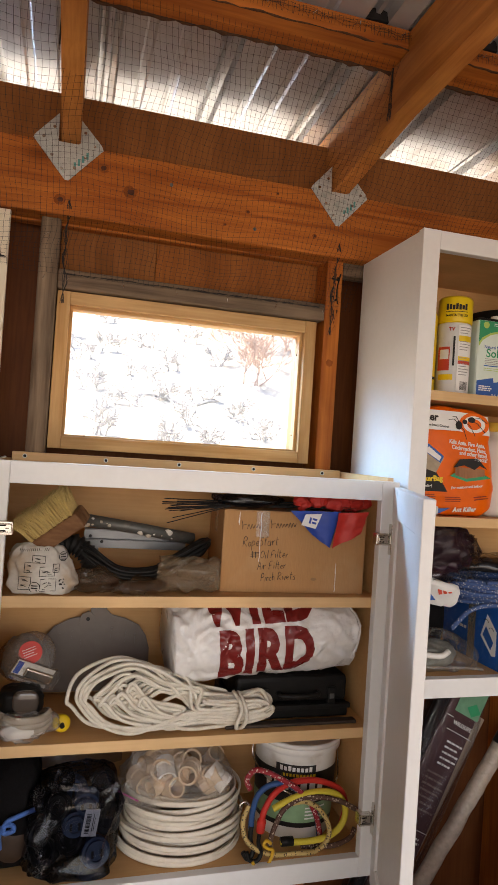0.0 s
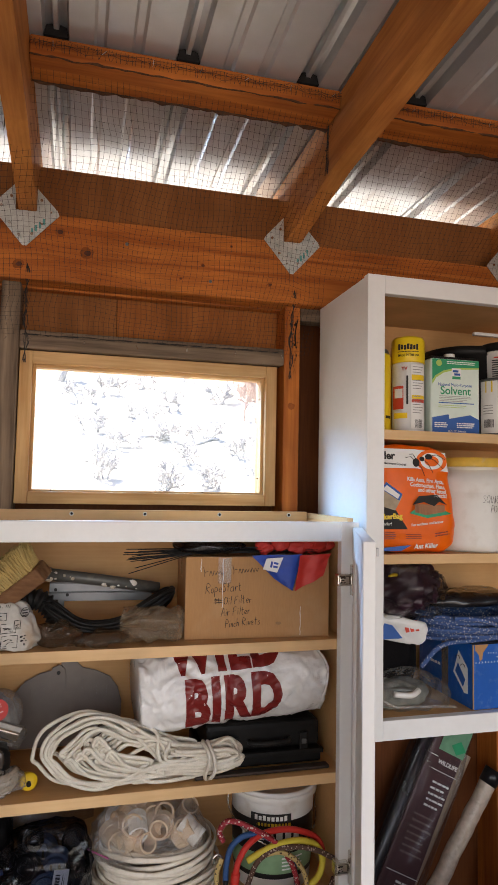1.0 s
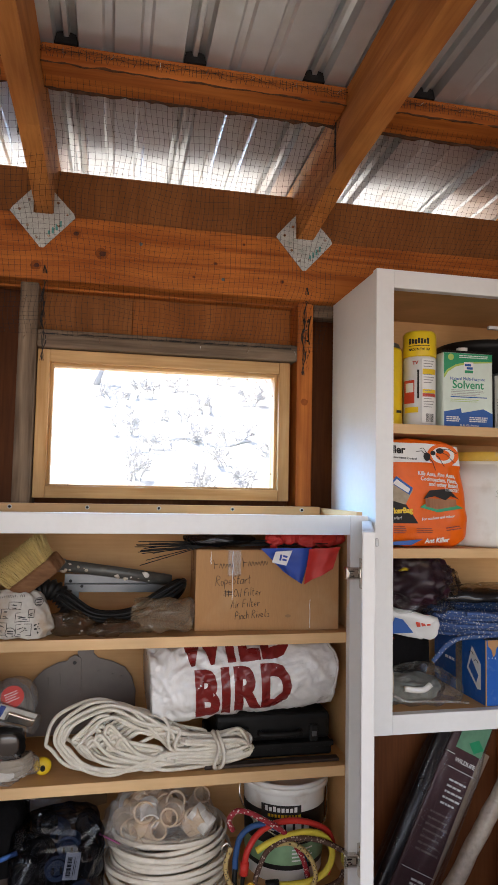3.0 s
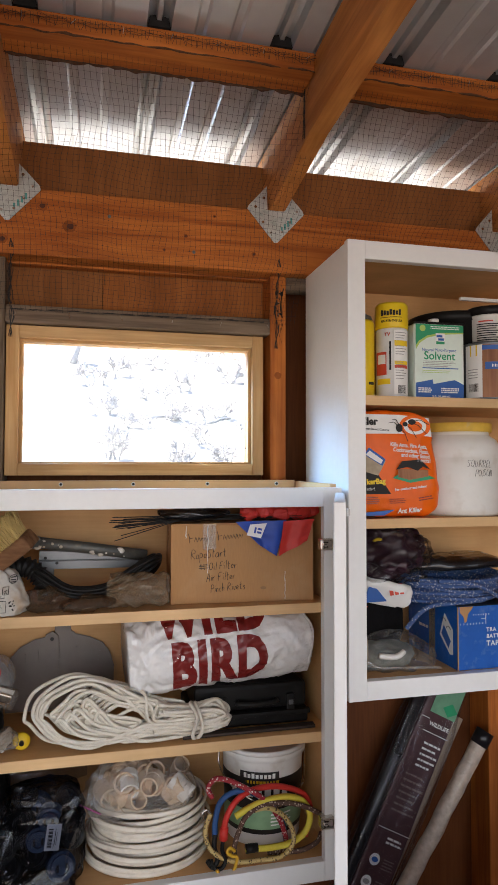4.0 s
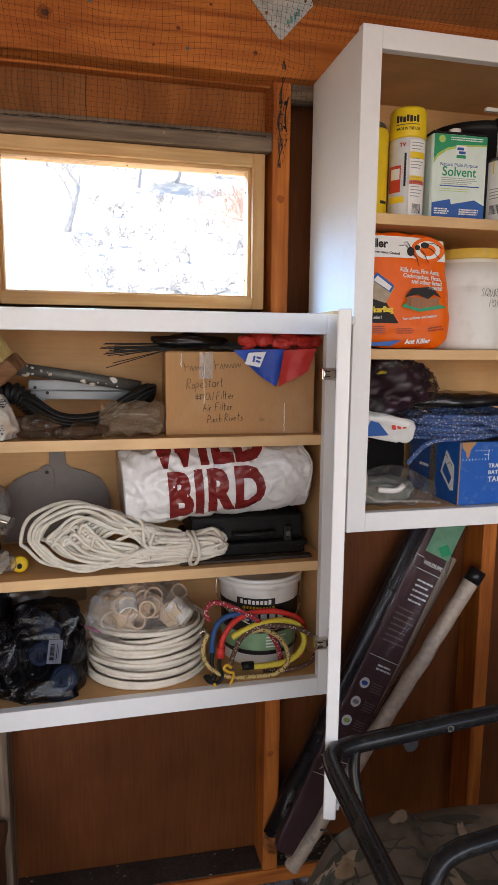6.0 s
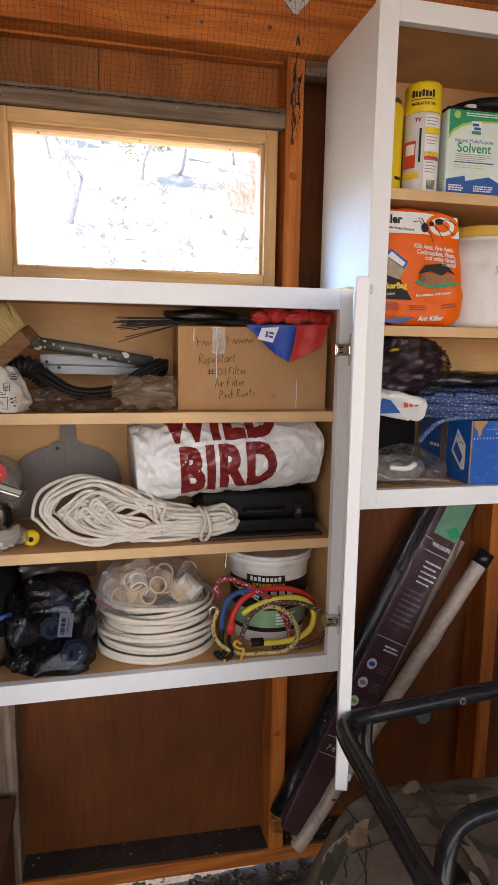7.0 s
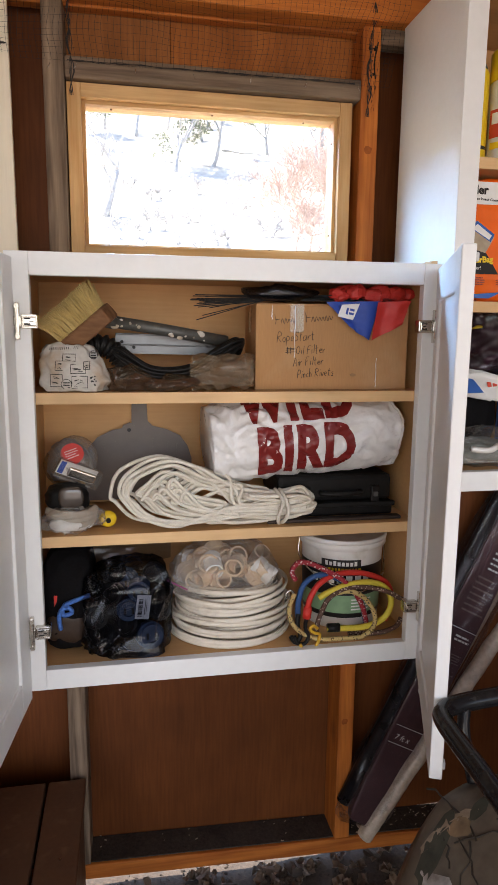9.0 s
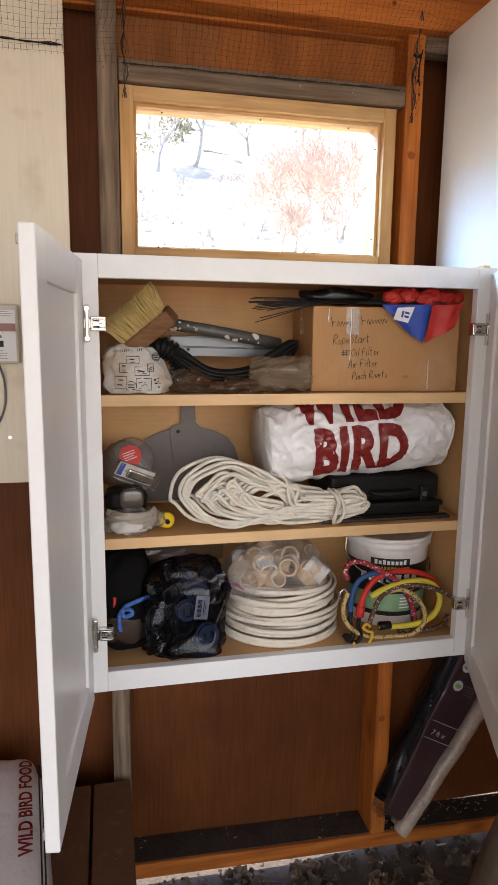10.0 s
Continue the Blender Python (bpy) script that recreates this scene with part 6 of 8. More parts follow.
fw = round_wall(1.148, 0.075, tz, 0.0415, -0.5, 0.0022, 0.06)
part("red_print_line", patch(fw, -0.022, 0.006, 0.047, 0.050, 6), red_print, t, "", True)
for k in range(8):
    part("small_print", patch(fw, -0.026, 0.018 - 0.003 * (k % 3), 0.041 - 0.005 * k, 0.0432 - 0.005 * k, 8), ink, t, "", True)

# ---- middle shelf ----
t = thing("poison_bag", "orange plastic bag of ant granules, printed", "bag")
bm = pillow(bmesh.new(), (0, 0, 0), (0.100, 0.045, 0.111), 0.42, 0.0042, 26, 14, 80, 56)
for v in bm.verts:
    k = (v.co.z + 0.111) / 0.222
    v.co.y *= 1.0 - 0.45 * max(0, k - 0.3)
    v.co.x += -0.012 * k + (0.012 if v.co.x > 0 else 0) * (1 - k)
    v.co += Vector((0.893, 0.062, R2 + 0.112))
    v.co.z = max(v.co.z, R2 + 0.001)
bag = part("bag_body", bm, orange_bag, t, "", True)


def bag_front(x, z):
    """The face of the granule bag at a height over the shelf."""
    k = z / 0.222
    y = 0.062 - 0.047 * (1.0 - 0.45 * max(0, k - 0.3))
    return Vector((x, y - 0.0022, R2 + z))


def on_bag(pts, material, name="print", label="", lift=0.0):
    bm = bmesh.new()
    vs = [bm.verts.new(bag_front(x, z) - Vector((0, lift, 0))) for x, z in pts]
    f = bm.faces.new(vs)
    bmesh.ops.triangulate(bm, faces=[f])
    return part(name, bm, material, t, label)


def words_on_bag(text, size, x, z, material, bold=0.0, shear=0.0, turn=0.0, width=1.0):
    c_, s_ = math.cos(radians(turn)), math.sin(radians(turn))
    bm = lettering(text, size, None, bold=bold, shear=shear, width=width, bend=lambda c: bag_front(x + c.x * c_ - c.y * s_, z + c.x * s_ + c.y * c_) - Vector((0, 0.0008 + c.z, 0)))
    part("lettering", bm, material, t)


on_bag([(0.812, 0.175), (0.90, 0.176), (0.975, 0.170), (0.970, 0.210), (0.90, 0.216), (0.812, 0.216)], label_white, "white_band", "white band at the top")
for r_, mm_ in ((0.030, orange_bag), (0.022, label_white), (0.014, orange_bag)):
    on_bag([(0.937 + r_ * 1.2 * math.cos(a), 0.192 + r_ * 0.8 * math.sin(a)) for a in [2 * math.pi * k / 20 for k in range(20)]], mm_, "target_ring", "", 0.0004 + (0.03 - r_) * 0.02)
words_on_bag("iller", 0.022, 0.818, 0.194, ink, 0.0008)
words_on_bag("urpose Insect Control", 0.0068, 0.816, 0.184, ink, 0.0001, turn=-3)
for k, (ax, az, rx_, rz_) in enumerate(((0.900, 0.188, 0.008, 0.009), (0.914, 0.196, 0.006, 0.005), (0.930, 0.201, 0.009, 0.006))):
    on_bag([(ax + rx_ * math.cos(a), az + rz_ * math.sin(a)) for a in [2 * math.pi * j / 14 for j in range(14)]], ink, "ant_print", "", 0.0016)
for a, b in (((0.900, 0.19), (0.876, 0.198)), ((0.905, 0.185), (0.918, 0.160)), ((0.915, 0.195), (0.938, 0.168)), ((0.925, 0.20), (0.962, 0.176)), ((0.93, 0.203), (0.968, 0.196)), ((0.9, 0.195), (0.885, 0.205))):
    A, C = bag_front(*a), bag_front(*b)
    mid = (A + C) / 2 + Vector((0, 0, 0.006))
    part("ant_print", sweep(bmesh.new(), [A - Vector((0, 0.002, 0)), mid - Vector((0, 0.002, 0)), C - Vector((0, 0.002, 0))], 0.0007, 5), ink, t)
for text, x, z in (("Kills Ants, Fire Ants,", 0.878, 0.150), ("Cockroaches, Fleas,", 0.884, 0.139), ("and other listed", 0.902, 0.128), ("insects!", 0.938, 0.117)):
    words_on_bag(text, 0.0118, x, z, white_ink, 0.0003, turn=-4, width=0.86)
on_bag([(0.880, 0.083), (0.920, 0.073), (0.978, 0.082), (0.950, 0.094), (0.905, 0.097)], can_green, "lawn_print", "", 0.0002)
on_bag([(0.893, 0.085), (0.918, 0.079), (0.962, 0.086), (0.962, 0.100), (0.893, 0.102)], wood_print, "house_print", "", 0.0006)
on_bag([(0.888, 0.100), (0.903, 0.118), (0.945, 0.122), (0.968, 0.100), (0.950, 0.107), (0.938, 0.098), (0.914, 0.106)], ink, "roof_print", "", 0.0010)
words_on_bag("For outdoor and indoor", 0.0075, 0.884, 0.056, white_ink, 0.0002, turn=6)
on_bag([(0.812, 0.098), (0.846, 0.094), (0.876, 0.050), (0.812, 0.050)], ink, "dark_panel", "", 0.0003)
words_on_bag("kerBag", 0.0150, 0.822, 0.070, can_yellow, 0.0006, turn=3)
words_on_bag("ader!", 0.0085, 0.822, 0.058, white_ink, 0.0)
on_bag([(0.812, 0.128), (0.832, 0.146), (0.866, 0.118), (0.848, 0.088), (0.812, 0.098)], chip_mat, "scoop_print", "", 0.0005)
on_bag([(0.818, 0.132), (0.830, 0.146), (0.866, 0.122), (0.858, 0.108)], can_blue, "scoop_band", "", 0.0008)
on_bag([(0.822, 0.131), (0.831, 0.140), (0.860, 0.120), (0.855, 0.112)], label_white, "scoop_mark", "", 0.0011)
on_bag([(0.812, 0.006), (0.860, 0.006), (0.885, 0.018), (0.812, 0.012)], can_blue, "blue_band", "", 0.0006)
words_on_bag("Ant Killer", 0.0135, 0.890, 0.010, white_ink, 0.0004, shear=0.25, turn=3)
part("small_print", text_lines(facing(bag_front(0.822, 0.044), (1, 0, 0), (0, 0.05, 1)), 0, 0.028, 0, 4, 0.004, 0.0018, 9), maroon, t)
part("small_print", text_lines(facing(bag_front(0.872, 0.040), (1, 0, 0.02), (0, 0.05, 1)), 0, 0.04, 0, 3, 0.004, 0.0016, 10), maroon, t)
part("small_print", text_lines(facing(bag_front(0.938, 0.042), (1, 0, 0.15), (0, 0.05, 1)), 0, 0.035, 0, 2, 0.005, 0.0022, 11), maroon, t)
t = thing("second_bag", "blue and yellow bag standing behind the orange one", "bag")
part("bag", pillow(bmesh.new(), (0.93, 0.150, R2 + 0.098), (0.075, 0.040, 0.098), 0.45, 0.003, 22, 4), can_blue, t, "", True)
part("yellow_band", pillow(bmesh.new(), (0.93, 0.150, R2 + 0.155), (0.0765, 0.041, 0.016), 0.45, 0.001, 22, 5, 40, 12), can_yellow, t, "", True)

t = thing("poison_jug", "large white plastic jug with a dusty yellow lid", "jug")
jx, jy, jr = 1.082, 0.108, 0.098
part("jug", revolve(bmesh.new(), [(jr - 0.008, 0), (jr - 0.002, 0.006), (jr, 0.016), (jr - 0.0005, 0.022), (jr, 0.028), (jr, 0.125), (jr - 0.0015, 0.128), (jr, 0.132), (jr - 0.002, 0.150), (jr - 0.010, 0.166), (jr - 0.024, 0.176), (jr - 0.026, 0.178), (jr - 0.026, 0.186)], 56, (jx, jy, R2)), jug_plastic, t, "", True)
part("lid", revolve(bmesh.new(), [(jr - 0.020, 0), (jr - 0.019, 0.002), (jr - 0.019, 0.018), (jr - 0.022, 0.020), (jr - 0.05, 0.0205)], 56, (jx, jy, R2 + 0.184)), jug_lid, t, "dusty yellow screw lid", True)
fw = round_wall(jx, jy, R2, jr, -0.12, 0.0006)
part("handwriting", pen("SQUIRREL", 0.0145, lambda a, b: fw(-0.018 + a, 0.106 + b), 5, 0.00036), ink, t, "black handwriting", True)
part("handwriting", pen("POISON", 0.0140, lambda a, b: fw(0.0 + a, 0.086 + b), 6, 0.00036), ink, t, "black handwriting", True)

# ---- bottom of the tall cabinet ----
t = thing("battery_box", "worn blue printed cardboard box, taped", "box")
m = facing((1.022, -0.0105 + 0.016, R0), (1, 0.02, 0))
W, H, D = 0.20, 0.132, 0.21
part("box_front", box(bmesh.new(), 0, W, 0, H, -0.003, 0, bevel=0.001, m=m), box_blue, t)
part("box_side", box(bmesh.new(), 0.0, 0.003, 0, H, -D, -0.003, m=m), box_blue, t)
part("box_side", box(bmesh.new(), W - 0.003, W, 0, H, -D, -0.003, m=m), box_blue, t)
part("box_back", box(bmesh.new(), 0.003, W - 0.003, 0, H, -D, -D + 0.003, m=m), box_blue, t)
part("box_flap", box(bmesh.new(), 0.001, W - 0.001, H - 0.002, H + 0.001, -D, -0.004, m=m), black_plastic, t, "dusty black box top")
part("worn_corner", box(bmesh.new(), -0.0012, 0.0012, 0.0, H, -0.0012, 0.0012, bevel=0.0004, m=m), cardboard, t, "rubbed brown edge")
part("torn_patch", polygon(m @ pose(0, 0, 0.0003), [(0.004, H), (0.005, H - 0.012), (0.013, H - 0.020), (0.016, H - 0.034), (0.021, H - 0.030), (0.024, H - 0.016), (0.036, H - 0.002), (0.036, H)]), cardboard, t, "torn brown patch")
f0 = m @ pose(0, 0, 0.0004)
for text, x, y, sz in (("TRA", 0.068, 0.078, 0.0115), ("BATT", 0.068, 0.064, 0.0115), ("TAP", 0.068, 0.048, 0.0150)):
    part("lettering", lettering(text, sz, f0 @ pose(x, y, 0), bold=0.0003, gap=1.15), white_ink, t)
part("dot_print", bars(f0, [(0.006 + k * 0.0075, 0.0072 + k * 0.0075, 0.094, 0.0975) for k in range(9)] + [(0.036 + k * 0.0062, 0.0372 + k * 0.0062, 0.113, 0.1155) for k in range(7)] + [(0.066, 0.0672, 0.094, 0.116), (0.056, 0.066, 0.105, 0.106)]), white_ink, t, "white dotted print")
side = facing((1.0218, 0.0052, R0), (0.02, -1, 0)) @ pose(-0.0, 0, 0)
sd = side @ pose(0, 0, 0.0006)
part("side_picture", polygon(sd, [(-0.070, 0.060), (-0.030, 0.026), (-0.018, 0.028), (-0.018, 0.080), (-0.050, 0.110)]), label_white, t, "white picture panel")
part("side_picture_screen", polygon(sd @ pose(0, 0, 0.0005), [(-0.062, 0.064), (-0.034, 0.038), (-0.026, 0.055), (-0.052, 0.084)]), can_blue, t)
for a, b in ((-0.052, 0.092), (-0.034, 0.078)):
    part("side_picture_dial", sweep(bmesh.new(), [sd @ Vector((a + 0.008 * math.cos(u), b + 0.007 * math.sin(u), 0.001)) for u in (0.2, 0.9, 1.6, 2.3, 2.9)], 0.0007, 5), ink, t)
part("tape", box(bmesh.new(), -0.115, -0.090, 0.0, H + 0.001, 0.0004, 0.0010, m=side), tape_film, t, "brown packing tape")
part("side_print", text_lines(sd, -0.160, -0.118, 0.066, 1, 0.01, 0.006, 3), white_ink, t)

t = thing("blue_rope_coil", "coil of blue flecked rope on the blue box", "rope")
blue_rope = flecked("blue_flecked_rope", (0.040, 0.085, 0.23), (0.42, 0.42, 0.45))
rnd = random.Random(77)
top = R0 + H + 0.001
for k in range(26):
    lay = k // 4
    a_, b_ = 0.120 - 0.010 * (k % 4) + rnd.uniform(-0.004, 0.004), 0.075 - 0.008 * (k % 3)
    ph = rnd.uniform(0, 6.28)
    P = [(1.055 + a_ * math.cos(u), 0.098 + b_ * math.sin(u), max(top + 0.0055, top + 0.005 + lay * 0.0082 + 0.007 * math.sin(u + ph))) for u in [2 * math.pi * j / 44 for j in range(44)]]
    part("rope_turn", sweep(bmesh.new(), P, 0.0042, 8, closed=True), blue_rope, t, "", True)
P = spline([(1.10, 0.03, top + 0.006), (1.02, 0.02, top + 0.004), (0.975, 0.018, top + 0.003), (0.945, 0.020, top - 0.010), (0.925, 0.024, top - 0.032), (0.916, 0.028, top - 0.045)], 8)
part("rope_end", sweep(bmesh.new(), P, 0.0050, 8), blue_rope, t, "", True)
P = spline([(0.985, 0.016, top + 0.052), (1.03, 0.012, top + 0.050), (1.08, 0.012, top + 0.038), (1.12, 0.014, top + 0.018), (1.14, 0.02, top + 0.006)], 8)
part("rope_end", sweep(bmesh.new(), P, 0.0050, 8), blue_rope, t, "", True)
t = thing("black_plastic_sheet", "folded black plastic sheet over the rope", "plastic sheet")
part("fold", pillow(bmesh.new(), (1.06, 0.125, top + 0.078), (0.14, 0.085, 0.014), 0.7, 0.009, 28, 3, 50, 20), mat("black_film", (0.012, 0.012, 0.014), 0.25, var=0.3, scale=20, bump=0.3, coat=0.3), t, "", True)
t = thing("printed_plastic_pouch", "clear and purple printed plastic pouches heaped on the shelf", "pouch")
part("pouch", pillow(bmesh.new(), (0.885, 0.12, R0 + 0.245), (0.080, 0.080, 0.045), 0.8, 0.022, 34, 6, 80, 48), purple, t, "dark purple printed pouch", True)
part("film", pillow(bmesh.new(), (0.875, 0.085, R0 + 0.235), (0.088, 0.074, 0.058), 0.8, 0.024, 26, 9, 36, 26), wrap_film, t, "clear wrinkled film", False)
part("support", pillow(bmesh.new(), (0.875, 0.165, R0 + 0.100), (0.075, 0.070, 0.100), 0.5, 0.008, 22, 9, 40, 28), dark_fabric, t, "dark bag underneath", True)
for k, (a, b, mt) in enumerate(((0.86, 0.268, can_yellow), (0.925, 0.272, lime), (0.90, 0.235, purple), (0.945, 0.262, can_white))):
    part("print_patch", pillow(bmesh.new(), (a, 0.045, R0 + b), (0.012, 0.006, 0.008), 0.8, 0.003, 60, k, 16, 10), mt, t)
t = thing("snack_packet", "red white and blue plastic packet", "packet")
m2 = pose(0.866, 0.048, R0 + 0.163, -62, 8, -8)
part("packet", pillow(bmesh.new(), (0, 0, 0), (0.062, 0.025, 0.010), 0.45, 0.006, 40, 8, 56, 30, m=m2), label_white, t, "", True)
pf = facing((0.866, 0.0270, R0 + 0.163), (1, -0.05, 0.10), (0, 0.35, 1))
part("blue_print", polygon(pf, [(-0.052, -0.012), (-0.030, 0.018), (-0.014, 0.012), (0.002, -0.016)]), can_blue, t)
part("red_print", bars(pf, [(0.012 + 0.011 * k, 0.020 + 0.011 * k, -0.006, 0.016) for k in range(3)]), red_print, t)
part("red_print", polygon(pf, [(-0.06, -0.02), (-0.05, -0.012), (-0.04, -0.022)]), red_print, t)
t = thing("zip_bag", "grey zip bag with small plastic parts", "bag")
bm = pillow(bmesh.new(), (0.895, 0.070, R0 + 0.036), (0.088, 0.060, 0.034), 0.7, 0.015, 30, 22, 40, 26)
for v in bm.verts:
    v.co.z -= 0.20 * max(0, v.co.x - 0.86)
    v.co.z = max(v.co.z, R0 + 0.001)
part("film", bm, clear_film, t, "", False)
part("contents", pillow(bmesh.new(), (0.880, 0.075, R0 + 0.026), (0.060, 0.042, 0.022), 0.7, 0.008, 40, 23, 40, 20), mat("grey_green_parts", (0.20, 0.21, 0.19), 0.5, var=0.4, scale=40), t, "", True)
part("zip_seal", sweep(bmesh.new(), spline([(0.820, 0.018, R0 + 0.030), (0.85, 0.012, R0 + 0.016), (0.90, 0.010, R0 + 0.014), (0.96, 0.012, R0 + 0.010), (0.99, 0.02, R0 + 0.004)], 6), 0.003, 6), milky_film, t, "", True)
part("white_tube", sweep(bmesh.new(), spline([(0.85, 0.02, R0 + 0.038), (0.885, 0.014, R0 + 0.036), (0.905, 0.018, R0 + 0.044)], 6), 0.006, 8), pvc_white, t, "", True)
t = thing("twine_end", "small brown wrapped bundle in the corner", "bundle")
part("bundle", pillow(bmesh.new(), (0.812, 0.06, R0 + 0.045), (0.020, 0.04, 0.045), 0.6, 0.004, 40, 2, 28, 18), canvas, t, "", True)



# ---- long packages leaning against the wall ----
wrap_dark = mat("dark_printed_wrap", (0.062, 0.022, 0.024), 0.5, var=0.25, scale=18, fine=70, bump=0.25)
wrap_black = mat("black_wrap", (0.010, 0.009, 0.011), 0.3, var=0.3, scale=18, bump=0.2)
wrap_green = mat("green_wrap_panel", (0.14, 0.30, 0.18), 0.4, var=0.2, scale=18, bump=0.1)
tube_card = mat("grey_brown_card_tube", (0.40, 0.30, 0.21), 0.7, var=0.1, scale=20, bump=0.1)
tube_pale = mat("pale_rolled_sheet", (0.50, 0.40, 0.31), 0.4, coat=0.2, var=0.28, scale=30, fine=80, bump=0.6, stain=(0.62, 0.54, 0.40), stain_amount=0.7, stain_scale=45)
t = thing("netting_package", "long dark maroon package of wildlife netting in clear film", "package")
A0, A1 = Vector((0.742, 0.246, 0.19)), Vector((1.224, 0.312, 1.108))
ax = (A1 - A0).normalized()
L = (A1 - A0).length
m = facing(A0, (ax.z, 0, -ax.x), ax)
Wd = 0.048
bm = pillow(bmesh.new(), (0, L / 2, 0), (Wd, L / 2, 0.017), 0.25, 0.0030, 34, 3, 80, 60, m=m)
part("package", bm, wrap_dark, t, "", True)
fp = m @ pose(0, -0.072 * L, 0.0205)
part("green_panel", polygon(fp, [(-0.030, 0.885 * L), (0.045, 0.885 * L), (0.045, 1.065 * L), (-0.030, 1.065 * L)]), wrap_green, t, "green printed head")
part("brand_mark", polygon(fp @ pose(0, 0, 0.0006), [(0.0, 0.905 * L), (0.022, 0.922 * L), (0.045, 0.905 * L), (0.022, 0.888 * L)]), can_green, t, "plain green name shape")
part("lettering", lettering("WILDLIFE", 0.014, fp @ pose(-0.020, 0.855 * L, 0.0006), bold=0.0003), white_ink, t)
part("rule", bars(fp, [(-0.045, 0.046, 0.600 * L, 0.6015 * L), (-0.030, 0.046, 0.838 * L, 0.8395 * L), (-0.045, -0.024, 0.868 * L, 0.8695 * L), (-0.045, 0.046, 0.330 * L, 0.3315 * L), (-0.045, 0.046, 0.285 * L, 0.2865 * L)]), white_ink, t)
part("small_print", text_lines(fp, -0.014, 0.040, 0.815 * L, 5, 0.014, 0.005, 21), white_ink, t)
part("small_print", text_lines(fp, -0.030, 0.040, 0.735 * L, 7, 0.015, 0.005, 22), mat("dim_print", (0.16, 0.11, 0.10), 0.6), t)
part("small_print", text_lines(fp, -0.010, 0.044, 0.585 * L, 2, 0.010, 0.005, 23), white_ink, t)
part("lettering", lettering("7 ft x", 0.020, fp @ pose(-0.034, 0.297 * L, 0.0006), shear=0.2), white_ink, t)
for k in range(3):
    part("round_picture", disc(fp, -0.022, (0.530 - 0.050 * k) * L, 0.014, 0.014, 0.0006), label_white, t, "round white picture")
    part("round_picture_mark", disc(fp @ pose(0, 0, 0.0008), -0.022, (0.530 - 0.050 * k) * L, 0.009, 0.006, 0.0006), (can_blue, grey_ink, lime)[k], t)
    part("small_print", text_lines(fp, 0.002, 0.040, (0.538 - 0.050 * k) * L, 4, 0.007, 0.003, 24 + k), mat("dim_print", (0.16, 0.11, 0.10), 0.6), t)
part("side_roll", sweep(bmesh.new(), [A0 + Vector((-0.045, 0.0, 0.06)), A1 + Vector((-0.058, 0.0, 0.02))], 0.017, 14), wrap_black, t, "black netting roll", True)
bm = pillow(bmesh.new(), (-0.012, L / 2, 0), (Wd + 0.024, L / 2 + 0.004, 0.026), 0.28, 0.013, 24, 8, 52, 64, m=m)
part("film", bm, film_material("package_film", (0.95, 0.95, 0.97), haze=0.012, gloss=0.15, bump_scale=45, strength=0.5), t, "wrinkled clear film", False)
t = thing("cardboard_tube", "plain brown cardboard tube leaning on a stud", "tube")
part("tube", sweep(bmesh.new(), [(0.765, 0.285, 0.135), (1.206, 0.318, 0.915)], 0.016, 18), tube_card, t, "", True)
t = thing("rolled_sheet", "pale rolled sheet in clear film leaning on a stud", "roll")
C0, C1 = Vector((0.752, 0.236, 0.150)), Vector((1.240, 0.252, 0.890))
NR = 90
P = [C0 + (C1 - C0) * (k / NR) + 0.0025 * noise.noise_vector(Vector((k * 0.16, 1, 4))) for k in range(NR + 1)]
bm = sweep(bmesh.new(), P, [0.0195 + 0.0009 * noise.noise(Vector((k * 0.5, 7, 1))) for k in range(NR + 1)], 22)
for v in bm.verts:
    v.co += 0.0012 * noise.noise(v.co * 90) * Vector((0.3, -1, 0.2))
part("roll", bm, tube_pale, t, "", True)
part("dark_end", sweep(bmesh.new(), [C1 - (C1 - C0) * 0.03, C1 + (C1 - C0) * 0.012], 0.0222, 18), wrap_black, t, "dark end cap", True)

# ---- low bench box and seed bag ----
bench_paint = mat("brown_painted_board", (0.115, 0.052, 0.026), 0.55, var=0.15, scale=12, fine=90, bump=0.3, stain=(0.21, 0.115, 0.06), stain_amount=0.5, stain_scale=35)
t = thing("low_bench", "low brown painted board bench against the wall", "bench")
for a, b in ((-0.330, -0.172), (-0.166, -0.008), (-0.002, 0.080)):
    part("plank", B(a, b, -0.34, 0.250, 0.366, 0.390, bevel=0.003), bench_paint, t)
part("side_board", B(0.050, 0.072, -0.33, 0.245, -0.03, 0.366, bevel=0.002), bench_paint, t)
part("side_board", B(-0.325, -0.303, -0.33, 0.245, -0.03, 0.366, bevel=0.002), bench_paint, t)
part("front_board", B(-0.303, 0.050, -0.325, -0.305, -0.03, 0.366, bevel=0.002), bench_paint, t)
part("nail", sweep(bmesh.new(), [(0.045, 0.02, 0.390), (0.045, 0.02, 0.3925)], 0.003, 8), nickel, t)
t = thing("seed_bag", "white woven bag of wild bird food lying on the bench", "bag")
m = pose(-0.192, -0.045, 0.441, 0, 0, 6.5)
bm = pillow(bmesh.new(), (0, 0, 0), (0.118, 0.31, 0.050), 0.42, 0.006, 16, 5, 64, 40, m=m)
for v in bm.verts:
    v.co.z = max(v.co.z, 0.391)
part("bag_body", bm, paper_white, t, "", True)


